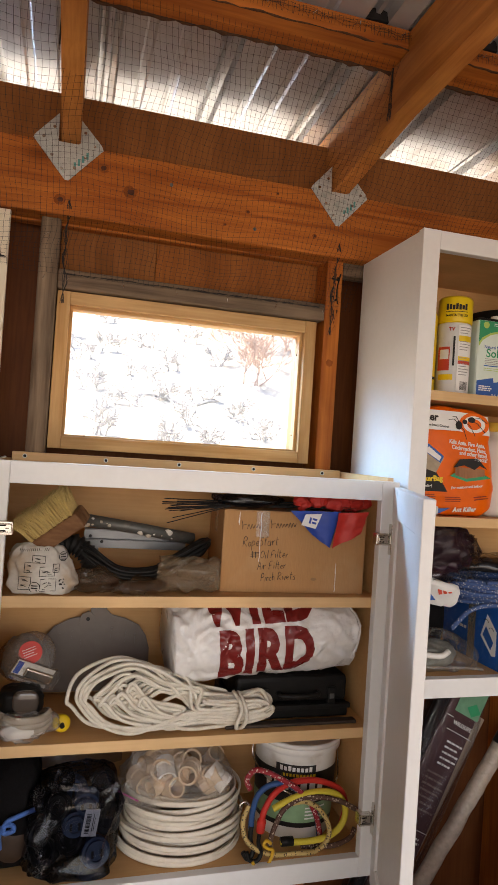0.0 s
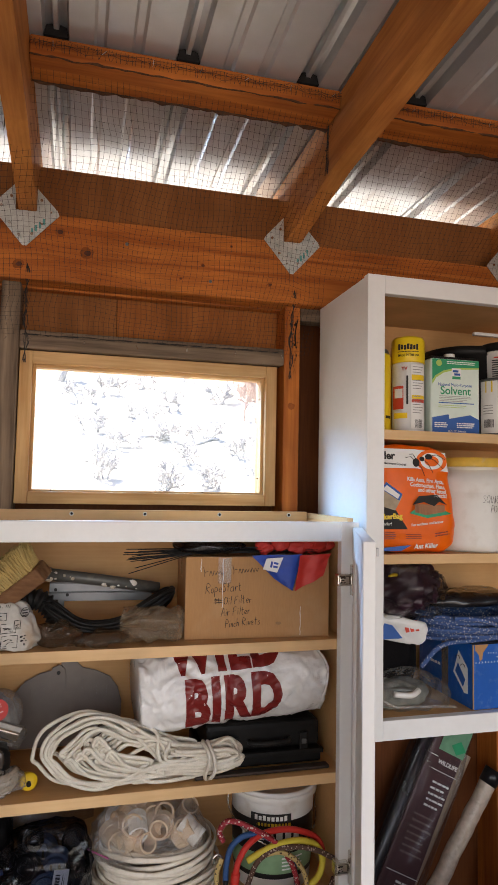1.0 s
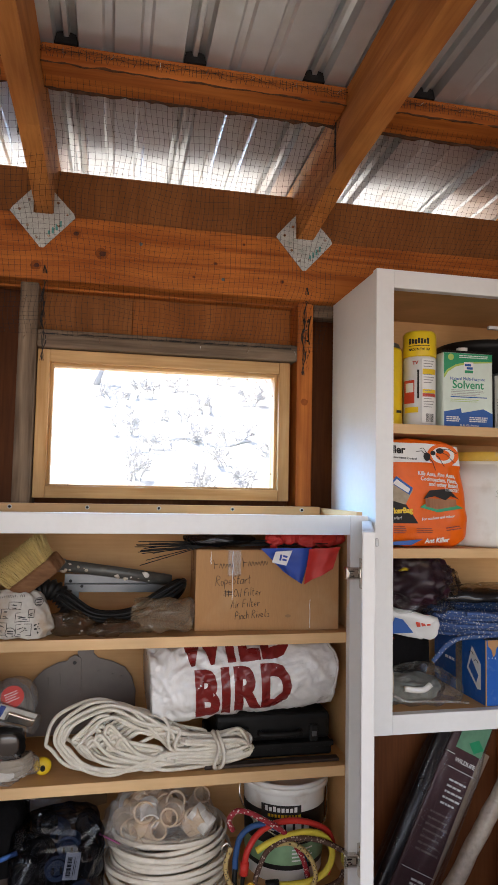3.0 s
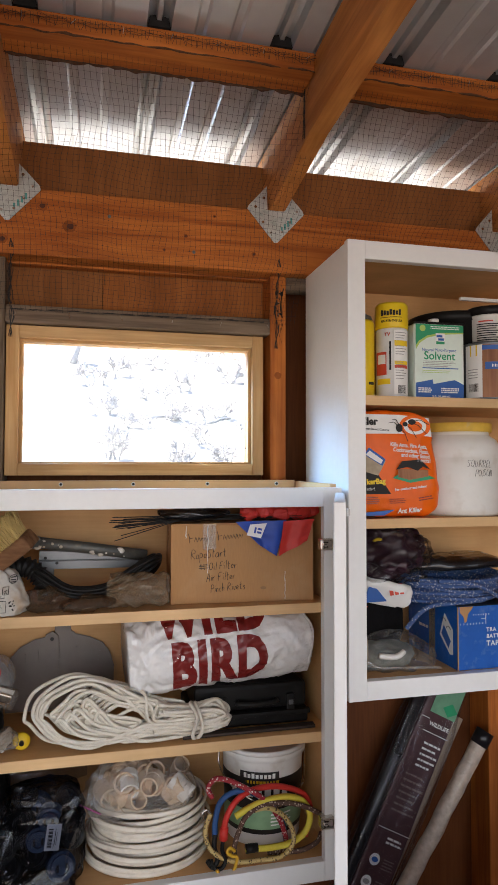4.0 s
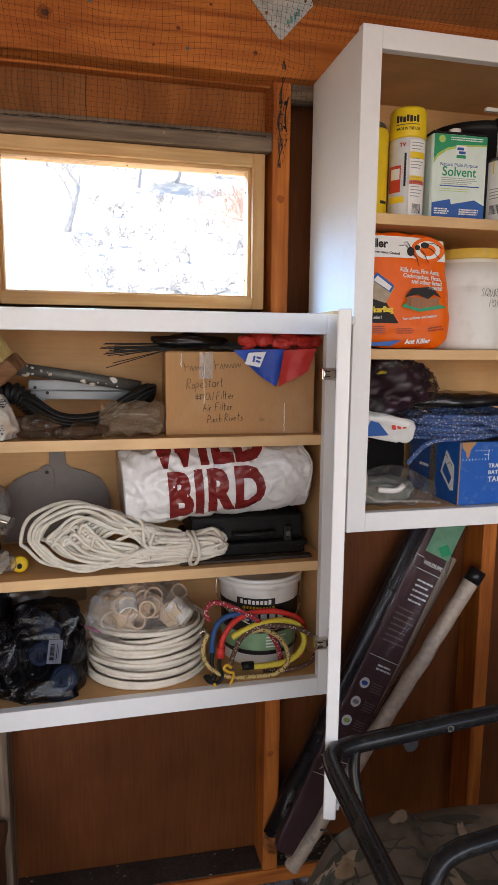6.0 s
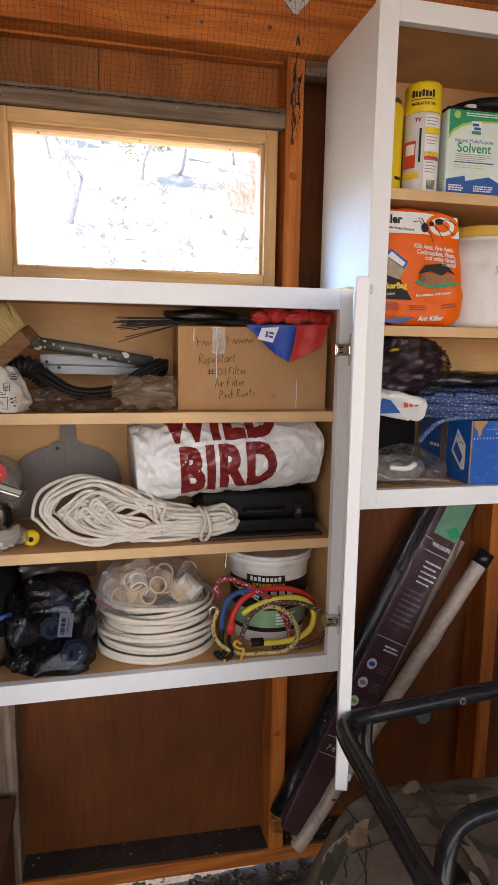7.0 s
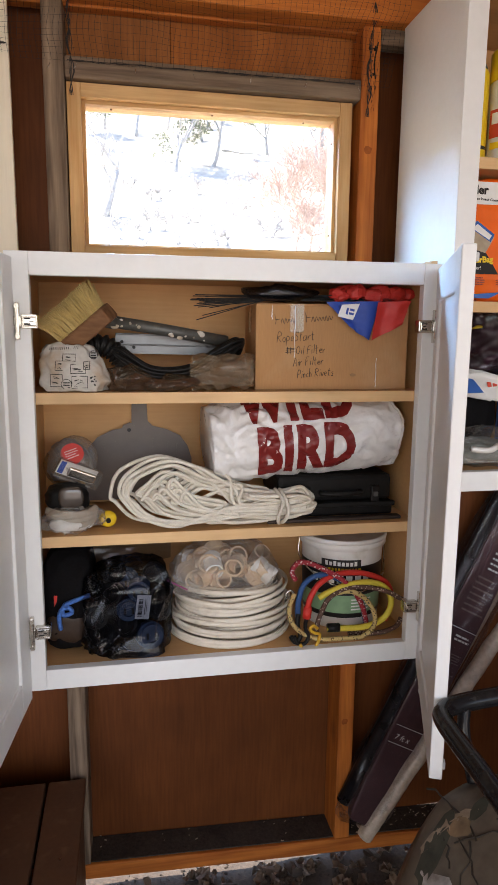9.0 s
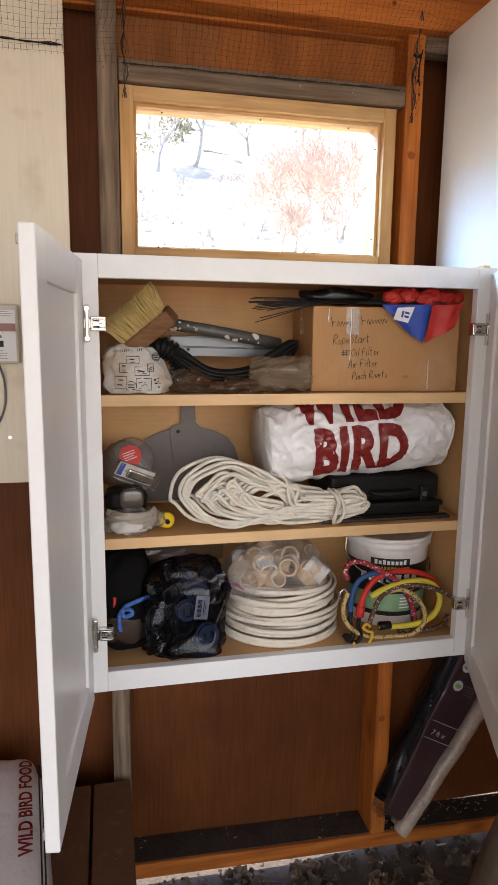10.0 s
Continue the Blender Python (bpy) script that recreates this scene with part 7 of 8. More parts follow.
def seed_word(text, size, x, y, bold, material, shear=0.0):
    """Words that run along the bag's top face, away from the room."""
    bmw = lettering(text, size, None, bold=bold, shear=shear, slices=6, depth=0.0, bend=lambda c: Vector((c.x, c.y, 0)))
    for k in range(1, 16):
        bmesh.ops.bisect_plane(bmw, geom=bmw.verts[:] + bmw.edges[:] + bmw.faces[:], plane_co=(k * 0.02, 0, 0), plane_no=(1, 0, 0))
    for v in bmw.verts:
        lx, ly = x - v.co.y, y + v.co.x
        ex = 2 / 0.42
        hz = 0.050 * max(0.0, 1 - abs(lx / 0.118) ** ex - abs(ly / 0.31) ** ex) ** (1 / ex)
        v.co = m @ Vector((lx, ly, hz + 0.0075))
    part("lettering", bmw, material, t, "maroon lettering")


seed_word("WILD BIRD FOOD", 0.034, 0.092, -0.02, 0.0010, maroon)
seed_word("34 lb", 0.030, 0.086, -0.150, 0.0008, maroon)
for k, xx in enumerate((0.1065, 0.1125)):
    P = [m @ Vector((xx, y / 100, 0.050 * max(0.0, 1 - (xx / 0.118) ** 4.76 - abs(y / 31.0) ** 4.76) ** 0.21 + 0.008)) for y in range(-29, 30)]
    part("edge_stripe", sweep(bmesh.new(), P, 0.0016, 6), ink, t, "dark printed edge stripe")

# ---- quad bike, only its rear rack and fender come into view ----
camo = mat("camouflage_plastic", (0.12, 0.095, 0.068), 0.42, var=0.35, scale=16, fine=60, bump=0.12, stain=(0.30, 0.24, 0.17), stain_amount=0.75, stain_scale=7)
camo_bark = mat("camouflage_bark_print", (0.40, 0.37, 0.34), 0.5, var=0.35, scale=30, fine=90, bump=0.05, stain=(0.12, 0.09, 0.07), stain_amount=0.8, stain_scale=25)
camo_twig = mat("camouflage_twig_print", (0.035, 0.028, 0.022), 0.55, var=0.3, scale=40, bump=0.0)
tyre_mat = mat("dusty_tyre_rubber", (0.03, 0.028, 0.026), 0.85, var=0.3, scale=20, bump=0.4)
t = thing("quad_bike", "parked quad bike with camouflage fender and black tube rack", "quad bike")


def fender_z(x, y):
    z = 0.775 - 0.10 * max(0, -0.40 - y) - 0.06 * max(0, y + 0.40)
    if x < 0.68:
        z -= 0.30 * (1 - math.sqrt(max(0.0, 1 - min(1, (0.68 - x) / 0.165) ** 2)))
    return z + 0.006 * math.sin(x * 18) - 0.012 * (1 if x > 0.74 else 0)


bm = bmesh.new()
g = []
NX, NY = 46, 34
for j in range(NY + 1):
    row = []
    for i in range(NX + 1):
        v = j / NY
        x = 0.516 + (1.45 - 0.516) * (i / NX) ** 1.35
        back = -0.345 - 0.05 * max(0, (0.62 - x) / 0.1)
        y = back + (-1.02 - back) * v
        z = fender_z(x, y)
        if j == 0:
            z -= 0.05
            y += 0.012
        row.append(bm.verts.new((x, y, z)))
    g.append(row)
for j in range(NY):
    for i in range(NX):
        bm.faces.new((g[j][i], g[j][i + 1], g[j + 1][i + 1], g[j + 1][i]))
fender = part("fender", bm, camo, t, "camouflage printed plastic fender", True)
so = fender.modifiers.new("thickness", 'SOLIDIFY')
so.thickness = 0.006
so.offset = 1


def on_fender(pts, material, name):
    bmf = bmesh.new()
    n = len(pts)
    cxm, cym = sum(p[0] for p in pts) / n, sum(p[1] for p in pts) / n
    rings = []
    for k in (1.0, 0.66, 0.33):
        rings.append([bmf.verts.new((cxm + (x - cxm) * k, cym + (y - cym) * k, fender_z(cxm + (x - cxm) * k, cym + (y - cym) * k) + 0.0025)) for x, y in pts])
    c = bmf.verts.new((cxm, cym, fender_z(cxm, cym) + 0.0025))
    for a, b in zip(rings, rings[1:]):
        for i in range(n):
            bmf.faces.new((a[i], a[(i + 1) % n], b[(i + 1) % n], b[i]))
    for i in range(n):
        bmf.faces.new((rings[-1][i], rings[-1][(i + 1) % n], c))
    part(name, bmf, material, fender, "", True)


tan_leaf = mat("camouflage_leaf_print", (0.20, 0.135, 0.075), 0.5, var=0.35, scale=30, bump=0.0)
moss = mat("camouflage_moss_print", (0.045, 0.045, 0.032), 0.5, var=0.4, scale=30, bump=0.0)
camo_leaf = mat("camouflage_pale_leaf_print", (0.26, 0.20, 0.14), 0.5, var=0.35, scale=30, bump=0.0)
rnd = random.Random(17)
for k in range(90):
    x, y = rnd.uniform(0.56, 1.15), rnd.uniform(-0.85, -0.38)
    a, L_, W_ = rnd.uniform(0, 6.28), rnd.uniform(0.02, 0.06), rnd.uniform(0.008, 0.022)
    pts_ = []
    for q_ in range(12):
        u = 2 * math.pi * q_ / 12
        rr_ = 0.75 + 0.35 * noise.noise(Vector((k * 3.1, q_ * 1.9, 0)))
        lx, ly = L_ * math.cos(u) * rr_, W_ * math.sin(u) * rr_
        pts_.append((max(0.53, x + lx * math.cos(a) - ly * math.sin(a)), min(-0.36, y + lx * math.sin(a) + ly * math.cos(a))))
    on_fender(pts_, (moss, tan_leaf, camo_leaf, moss)[k % 4], "leaf_print")
on_fender([(0.535, -0.50), (0.548, -0.44), (0.566, -0.42), (0.585, -0.46), (0.580, -0.55), (0.575, -0.63), (0.55, -0.60)], camo_bark, "bark_print")
rnd = random.Random(14)
for k in range(34):
    x, y = rnd.uniform(0.54, 1.15), rnd.uniform(-0.80, -0.37)
    a = rnd.uniform(-0.6, 0.6) + (0 if k % 3 else 1.3)
    P = []
    ln = rnd.uniform(0.04, 0.14)
    for q_ in range(9):
        s_ = q_ / 8 - 0.5
        px, py = x + ln * s_ * math.cos(a) + 0.008 * noise.noise(Vector((k, s_ * 5, 0))), y + ln * s_ * math.sin(a) + 0.008 * noise.noise(Vector((s_ * 5, k, 3)))
        P.append((px, py, fender_z(max(px, 0.522), py) + 0.0006))
    part("twig_print", sweep(bmesh.new(), P, [rnd.uniform(0.0008, 0.0020) for _ in P], 5), camo_twig, fender)


def tube(name, pts, r, n=10, label=""):
    return part(name, sweep(bmesh.new(), spline(pts, n), r, 14), black_gloss, t, label, True)


rack = tube("rack_tube", [(1.42, -0.285, 0.888), (1.0, -0.305, 0.878), (0.72, -0.326, 0.871), (0.650, -0.334, 0.869), (0.626, -0.345, 0.867), (0.616, -0.37, 0.866), (0.611, -0.47, 0.866), (0.604, -0.64, 0.866), (0.598, -0.85, 0.866), (0.60, -1.0, 0.866)], 0.0135, 8, "glossy black rack tube")
tube("rack_bar", [(0.655, -0.575, 0.800), (0.672, -0.558, 0.845), (0.70, -0.548, 0.862), (0.78, -0.540, 0.867), (1.10, -0.515, 0.876), (1.40, -0.49, 0.886)], 0.0125, 8)
tube("rack_stay", [(0.665, -0.334, 0.868), (0.660, -0.345, 0.83), (0.665, -0.37, 0.77)], 0.009)
tube("rack_stay", [(0.98, -0.306, 0.878), (1.00, -0.33, 0.82), (1.02, -0.36, 0.76)], 0.014)
tube("rack_bar", [(0.61, -0.70, 0.867), (0.80, -0.69, 0.867), (1.10, -0.67, 0.872), (1.40, -0.65, 0.88)], 0.0125)
part("bar_foot", B(0.648, 0.690, -0.585, -0.550, 0.755, 0.812, bevel=0.005), black_plastic, t)
part("grommet", revolve(bmesh.new(), [(0.030, 0), (0.030, 0.004), (0.022, 0.008)], 24, (0.690, -0.545, 0.752)), mat("translucent_grommet", (0.45, 0.43, 0.38), 0.4), t, "pale plastic grommet")
part("tie_eye", polygon(pose(0.76, -0.325, 0.853, 78, 0, 4), [(-0.014, 0.004), (0.014, 0.004), (0.011, -0.006), (0.003, -0.011), (-0.008, -0.009)], 0.003), black_gloss, t)
part("tube_hole", sweep(bmesh.new(), [(0.825, -0.3325, 0.874), (0.825, -0.3305, 0.874)], 0.0058, 12), nickel, t, "bare metal bolt hole")
part("hole", sweep(bmesh.new(), [(0.825, -0.3335, 0.874), (0.825, -0.3320, 0.874)], 0.0033, 10), ink, t)
part("warning_label", polygon(pose(0.82, -0.70, 0.7395, 5.7, 0, 10), [(0, 0), (0.11, 0), (0.11, 0.055), (0, 0.055)], 0.0006), mat("aged_label", (0.55, 0.45, 0.30), 0.5), t, "cream warning label")
part("warning_print", text_lines(pose(0.82, -0.70, 0.7405, 5.7, 0, 10), 0.008, 0.10, 0.048, 5, 0.009, 0.0035, 31), grey_ink, t)
for wx in (0.70, 1.30):
    bm = revolve(bmesh.new(), [(0.12, -0.11), (0.25, -0.11), (0.285, -0.08), (0.295, 0.0), (0.285, 0.08), (0.25, 0.11), (0.12, 0.11)], 40)
    for v in bm.verts:
        v.co = pose(wx + 0.06, -0.68, 0.315, 0, 90, 0) @ v.co
    w = part("wheel", bm, tyre_mat, t, "dusty knobbly tyre", True)
    part("rim", sweep(bmesh.new(), [(wx - 0.03, -0.68, 0.315), (wx + 0.15, -0.68, 0.315)], 0.118, 24), black_plastic, w)
part("chassis", B(0.80, 1.30, -1.0, -0.42, 0.42, 0.70, bevel=0.03), black_plastic, t)
part("axle", sweep(bmesh.new(), [(0.75, -0.68, 0.315), (1.36, -0.68, 0.315)], 0.03, 12), black_plastic, t)
part("axle_strut", B(1.0, 1.1, -0.72, -0.64, 0.31, 0.45), black_plastic, t)
t = thing("plastic_clip", "small dark blue plastic clip hanging on the wall", "clip")
part("clip", B(0.99, 1.035, 0.345, 0.358, 0.62, 0.665, bevel=0.004), slate_plastic, t)
part("clip_tooth", B(1.0, 1.008, 0.340, 0.346, 0.625, 0.675, bevel=0.002), nickel, t)

# ---- controller on the cream panel ----
t = thing("irrigation_controller", "beige control box with buttons and a red display", "controller")
part("housing", B(-0.235, -0.117, 0.226, 0.257, 1.336, 1.450, bevel=0.004), mat("beige_abs", (0.62, 0.58, 0.48), 0.45, var=0.04), t)
part("face", B(-0.230, -0.121, 0.2245, 0.226, 1.341, 1.438, bevel=0.0005), label_white, t)
part("display", B(-0.166, -0.121, 0.2230, 0.2244, 1.398, 1.413), mat("dark_red_display", (0.20, 0.02, 0.02), 0.2), t, "dark red display window")
led = mat("green_led", (0.05, 0.5, 0.02), 0.3)
led.node_tree.nodes["Principled BSDF"].inputs["Emission Color"].default_value = (0.25, 1.0, 0.1, 1)
led.node_tree.nodes["Principled BSDF"].inputs["Emission Strength"].default_value = 1.5
for a, b, mm_ in ((-0.172, 1.430, led), (-0.172, 1.420, steel_grey), (-0.172, 1.388, steel_grey), (-0.150, 1.388, steel_grey), (-0.172, 1.375, steel_grey)):
    part("button", sweep(bmesh.new(), [(a, 0.2243, b), (a, 0.2222, b)], 0.0034, 10), mm_, t)
part("socket", B(-0.156, -0.144, 0.2225, 0.2243, 1.368, 1.380), ink, t)
part("small_print", text_lines(facing((-0.225, 0.2243, 1.362)), 0, 0.09, 0, 4, 0.005, 0.0016, 41), grey_ink, t)
part("small_print", text_lines(facing((-0.165, 0.2243, 1.436)), 0, 0.04, 0, 3, 0.004, 0.0014, 42), grey_ink, t)
part("cable", sweep(bmesh.new(), spline([(-0.158, 0.242, 1.337), (-0.150, 0.250, 1.30), (-0.152, 0.253, 1.25), (-0.175, 0.254, 1.20), (-0.215, 0.254, 1.165)], 8), 0.0022, 8), steel_grey, t, "thin grey cable", True)
part("mount_screw", sweep(bmesh.new(), [(-0.145, 0.2575, 1.187), (-0.145, 0.255, 1.187)], 0.004, 10), nickel, t)

# ---- bird netting under the eaves ----
bm = bmesh.new()
NA, NB = Vector((0, -0.055, 2.314)), Vector((0, 0.262, 1.908))


def net_point(x, v):
    p = NA + (NB - NA) * v
    sag = 0.020 * math.sin(math.pi * v)
    p = p + Vector((x, 0, -sag * 0.5))
    w = noise.noise_vector(Vector((x * 4, v * 3, 1.0))) * 0.020 + noise.noise_vector(Vector((x * 13, v * 9, 5.0))) * 0.007
    return p + Vector((w.x, w.y * 0.4, w.z)) * min(1, 6 * v, 6 * (1 - v) + 0.15)


def net_thread(pts, w=0.00031):
    prev = None
    for p in pts:
        ring = [bm.verts.new(p + Vector(o) * w) for o in ((0.9, 0, 0.4), (-0.9, 0, 0.4), (0, -0.3, -1))]
        if prev:
            for k in range(3):
                bm.faces.new((prev[k], prev[(k + 1) % 3], ring[(k + 1) % 3], ring[k]))
        prev = ring


ROWS_N = 46
for i in range(216):
    x = -0.62 + i * 0.0110
    net_thread([net_point(x, j / ROWS_N) for j in range((ROWS_N if x < 0.755 else 28) + 1)])
for j in range(ROWS_N + 1):
    net_thread([net_point(-0.62 + i * 0.0110, j / ROWS_N) for i in range(216 if j < 29 else 125)])
rnd = random.Random(61)
for k in range(5):
    net_thread([Vector((-0.6 + i * 0.012, -0.0905, 2.331 + 0.002 * k + 0.011 * noise.noise(Vector((i * 0.35, k * 3, 0))))) for i in range(188)], 0.00042)
    net_thread([Vector((-0.6 + i * 0.012, -0.018 + 0.003 * rnd.random(), 2.313 + 0.005 * noise.noise(Vector((i * 0.4, k * 3, 7))))) for i in range(188)], 0.0006)
    net_thread([Vector((0.09 + i * 0.02, 0.2665 - 0.002 * rnd.random(), 1.912 + 0.004 * noise.noise(Vector((i * 0.5, k * 3, 2))))) for i in range(30)], 0.0006)
    net_thread([Vector((-0.62 + i * 0.02, 0.256 - 0.003 * rnd.random(), 1.938 + 0.006 * noise.noise(Vector((i * 0.5, k * 2, 4))) - 0.01 * (i / 30))) for i in range(31)], 0.0012)
for rx in (0.092, 0.697, 1.302):
    for k in range(7):
        x = rx - 0.0205 - 0.003 * rnd.random()
        net_thread([Vector((x + 0.002 * noise.noise(Vector((j, k, 1))), -0.03 + 0.004 * noise.noise(Vector((j * 0.5, k * 4, 2))) + 0.002 * j * (k % 3) * 0.3, 2.325 - 0.010 * j)) for j in range(12)], 0.0005)
        net_thread([Vector((rx + 0.004 + 0.012 * noise.noise(Vector((j * 0.3, k * 7, 1))), 0.268 - 0.024 * max(0, 1 - j / 10), 2.06 - 0.014 * j)) for j in range(16)], 0.0006)
for i in range(330):
    x = -0.6 + i * 0.0068 + 0.003 * noise.noise(Vector((i * 1.3, 0, 0)))
    net_thread([Vector((x, -0.0906, 2.342)), Vector((x + 0.006 * noise.noise(Vector((i * 0.7, 1, 0))), -0.0906, 2.332)), Vector((x + 0.010 * noise.noise(Vector((i * 0.7, 5, 0))), -0.0906, 2.322))], 0.0004)
bm_net = part("bird_netting", bm, net_mat, None)
tagged(bm_net, "fine black bird netting stretched below the eaves", "netting", "", "stuff")

# staples that hold the netting
staples = [(-0.02 + 0.085 * i, -0.0915, 2.334, 1) for i in range(15)] + [(0.105 + 0.115 * i, 0.2685, 1.902, 0) for i in range(6)] + [(0.055, 0.2705, 1.99 - 0.045 * i, 0) for i in range(3)] + [(0.705, 0.2705, 1.99 - 0.03 * i, 0) for i in range(4)] + [(-0.03 - 0.12 * i, 0.2565, 1.932, 0) for i in range(3)]
rnd = random.Random(7)
for sx_, sy_, sz_, fl in staples:
    a = radians(rnd.uniform(40, 120))
    dx, dz = 0.0055 * math.cos(a), 0.0055 * math.sin(a)
    st = part("staple", sweep(bmesh.new(), [(sx_ - dx, sy_ + 0.003, sz_ - dz), (sx_ - dx, sy_ - 0.0012, sz_ - dz), (sx_ + dx, sy_ - 0.0012, sz_ + dz), (sx_ + dx, sy_ + 0.003, sz_ + dz)], 0.0006, 5), nickel, None)
    tagged(st, "steel staple holding the netting to the wood", "staple", "netting staples")

# ---- litter on the ground and on the sill plate ----
rnd = random.Random(99)
leaf_meshes = []
for k in range(5):
    bml = bmesh.new()
    n = 6
    L_, W_ = rnd.uniform(0.030, 0.055), rnd.uniform(0.012, 0.022)
    top_, bot_ = [], []
    mid = [bml.verts.new((L_ * (i / n - 0.5), 0, 0.008 * math.sin(i * 1.1 + k))) for i in range(n + 1)]
    for s_ in (-1, 1):
        edge = [bml.verts.new((L_ * (i / n - 0.5), s_ * W_ * math.sin(math.pi * (i + 0.3) / (n + 0.6)) * (0.7 + 0.4 * (i % 2)), 0.010 * math.cos(i + k * 2) * 0.6 + 0.006)) for i in range(n + 1)]
        for i in range(n):
            f_ = (mid[i], mid[i + 1], edge[i + 1], edge[i])
            bml.faces.new(f_ if s_ > 0 else f_[::-1])
    me = bpy.data.meshes.new("leaf")
    bml.to_mesh(me)
    bml.free()
    me.materials.append(leaf_mat)
    leaf_meshes.append(me)
litter = thing("leaf_litter", "dead brown leaves scattered over the dirt floor", "leaves", kind="stuff")
for k in range(300):
    x, y = rnd.uniform(0.10, 1.15), rnd.uniform(-0.04, 0.33)
    if x < 0.35 and rnd.random() < 0.5:
        x += 0.4
    o = new("leaf", leaf_meshes[k % 5])
    o.parent = litter
    o.location = (x, y, ground_height(x, y) + 0.008)
    o.rotation_euler = (rnd.uniform(-0.5, 0.5), rnd.uniform(-0.5, 0.5), rnd.uniform(0, 6.28))
    s_ = rnd.uniform(0.6, 1.25)
    o.scale = (s_, s_, s_)
bm = bmesh.new()
for k in range(1500):
    x, y = rnd.uniform(0.05, 2.0), rnd.uniform(-0.35, 0.6)
    z = ground_height(x, y) + 0.001
    a = rnd.uniform(0, 6.28)
    l_ = rnd.uniform(0.004, 0.014)
    sweep(bm, [(x, y, z), (x + l_ * math.cos(a), y + l_ * math.sin(a), z + rnd.uniform(0, 0.005))], rnd.uniform(0.0008, 0.0028), 4)
tagged(part("ground_crumbs", bm, dirt, None), "crumbs of soil twigs and small stones on the dirt", "crumbs", "", "stuff")
bm = bmesh.new()
for k in range(130):
    x = rnd.uniform(0.74, 1.26) if k % 9 else rnd.uniform(0.1, 0.68)
    y = 0.358 - abs(rnd.gauss(0, 0.035))
    if y < 0.275:
        continue
    z = 0.130 - 0.033 * (x - 0.5) + 0.003
    a = rnd.uniform(0, 6.28)
    l_ = rnd.uniform(0.003, 0.008)
    sweep(bm, [(x, y, z), (x + l_ * math.cos(a), y + l_ * math.sin(a) * 0.4, z + rnd.uniform(0, 0.003))], rnd.uniform(0.0005, 0.0016), 4)
dust = B(-0.60, 0.80, -0.036, 0.0435, -0.002, 0.0025, bevel=0.001, m=pose(0.5, 0.3145, 0.130, 0, 1.9))
tagged(part("plate_dust", dust, dirt, None), "dark dust lying along the bottom plate", "dust", "", "stuff")
tagged(part("seed_husks", bm, chip_mat, None), "pale seed husks and dust along the bottom plate", "husks", "", "stuff")

# ---- outside: bare trees and brush on the slope ----
bark = mat("grey_bark", (0.47, 0.47, 0.48), 0.9, var=0.3, scale=8, fine=40, bump=0.6)
twig_red = mat("russet_twigs", (0.55, 0.43, 0.38), 0.9, var=0.3, scale=3, fine=20, bump=0.2)
leaf_green = mat("grey_green_foliage", (0.24, 0.27, 0.20), 0.8, var=0.4, scale=2, fine=20, bump=0.2)


def grow(bm, twigs, p, d, ln, r, depth, rnd, spread=0.55, up=0.12):
    n = 4
    pts, rad = [p], [r]
    for k in range(n):
        d = (d + Vector((rnd.gauss(0, 0.11), rnd.gauss(0, 0.11), rnd.gauss(0, 0.08) + up * 0.4))).normalized()
        p = p + d * ln / n
        pts.append(p)
        rad.append(r * (1 - 0.42 * (k + 1) / n))
    rad = [max(q_, 0.0085) for q_ in rad]
    sweep(bm if depth > 1 else twigs, pts, rad, 6 if depth > 2 else 4)
    if depth == 0:
        return
    for k in range(rnd.choice((3, 3, 4))):
        a = pts[rnd.choice((2, 3, 4))]
        dd = (d + Vector((rnd.gauss(0, spread), rnd.gauss(0, spread), rnd.gauss(0.05, spread * 0.6)))).normalized()
        grow(bm, twigs, a, dd, ln * rnd.uniform(0.55, 0.8), rad[-1] * 0.75, depth - 1, rnd, spread, up)


def tree(x, y, height, seed, label, depth=5, lean=0.0, foliage=None, r=None, trunks=1, twig_mat=None, spread=0.55):
    rnd = random.Random(seed)
    t_ = thing("tree", label, "tree", "trees on the slope", at=(0, 0, 0))
    bm, tw = bmesh.new(), bmesh.new()
    z = ground_height(x, y) - 0.05
    for k in range(trunks):
        d = Vector((lean + rnd.gauss(0, 0.06 if trunks == 1 else 0.45), rnd.gauss(0, 0.06 if trunks == 1 else 0.3), 1)).normalized()
        grow(bm, tw, Vector((x + rnd.uniform(-0.2, 0.2) * (trunks > 1), y, z)), d, height * (0.42 if trunks == 1 else 0.36), r or height * 0.022, depth, rnd, spread)
    part("trunk", bm, twig_mat or bark, t_, "", True)
    pts = [v.co.copy() for v in list(tw.verts)[::9]]
    part("twigs", tw, twig_mat or bark, t_)
    if foliage:
        cl = bmesh.new()
        for q_ in pts:
            if rnd.random() < 0.9:
                for _ in range(5):
                    c = q_ + Vector((rnd.gauss(0, 0.10), rnd.gauss(0, 0.10), rnd.gauss(0, 0.08)))
                    a, b = Vector((rnd.gauss(0, 1), rnd.gauss(0, 1), rnd.gauss(0, 1))).normalized() * 0.050, Vector((rnd.gauss(0, 1), rnd.gauss(0, 1), rnd.gauss(0, 1))).normalized() * 0.028
                    cl.faces.new([cl.verts.new(c + o) for o in (a, b, -a, -b)])
        part("crown", cl, foliage, t_, "thin grey-green leaves")
    return t_


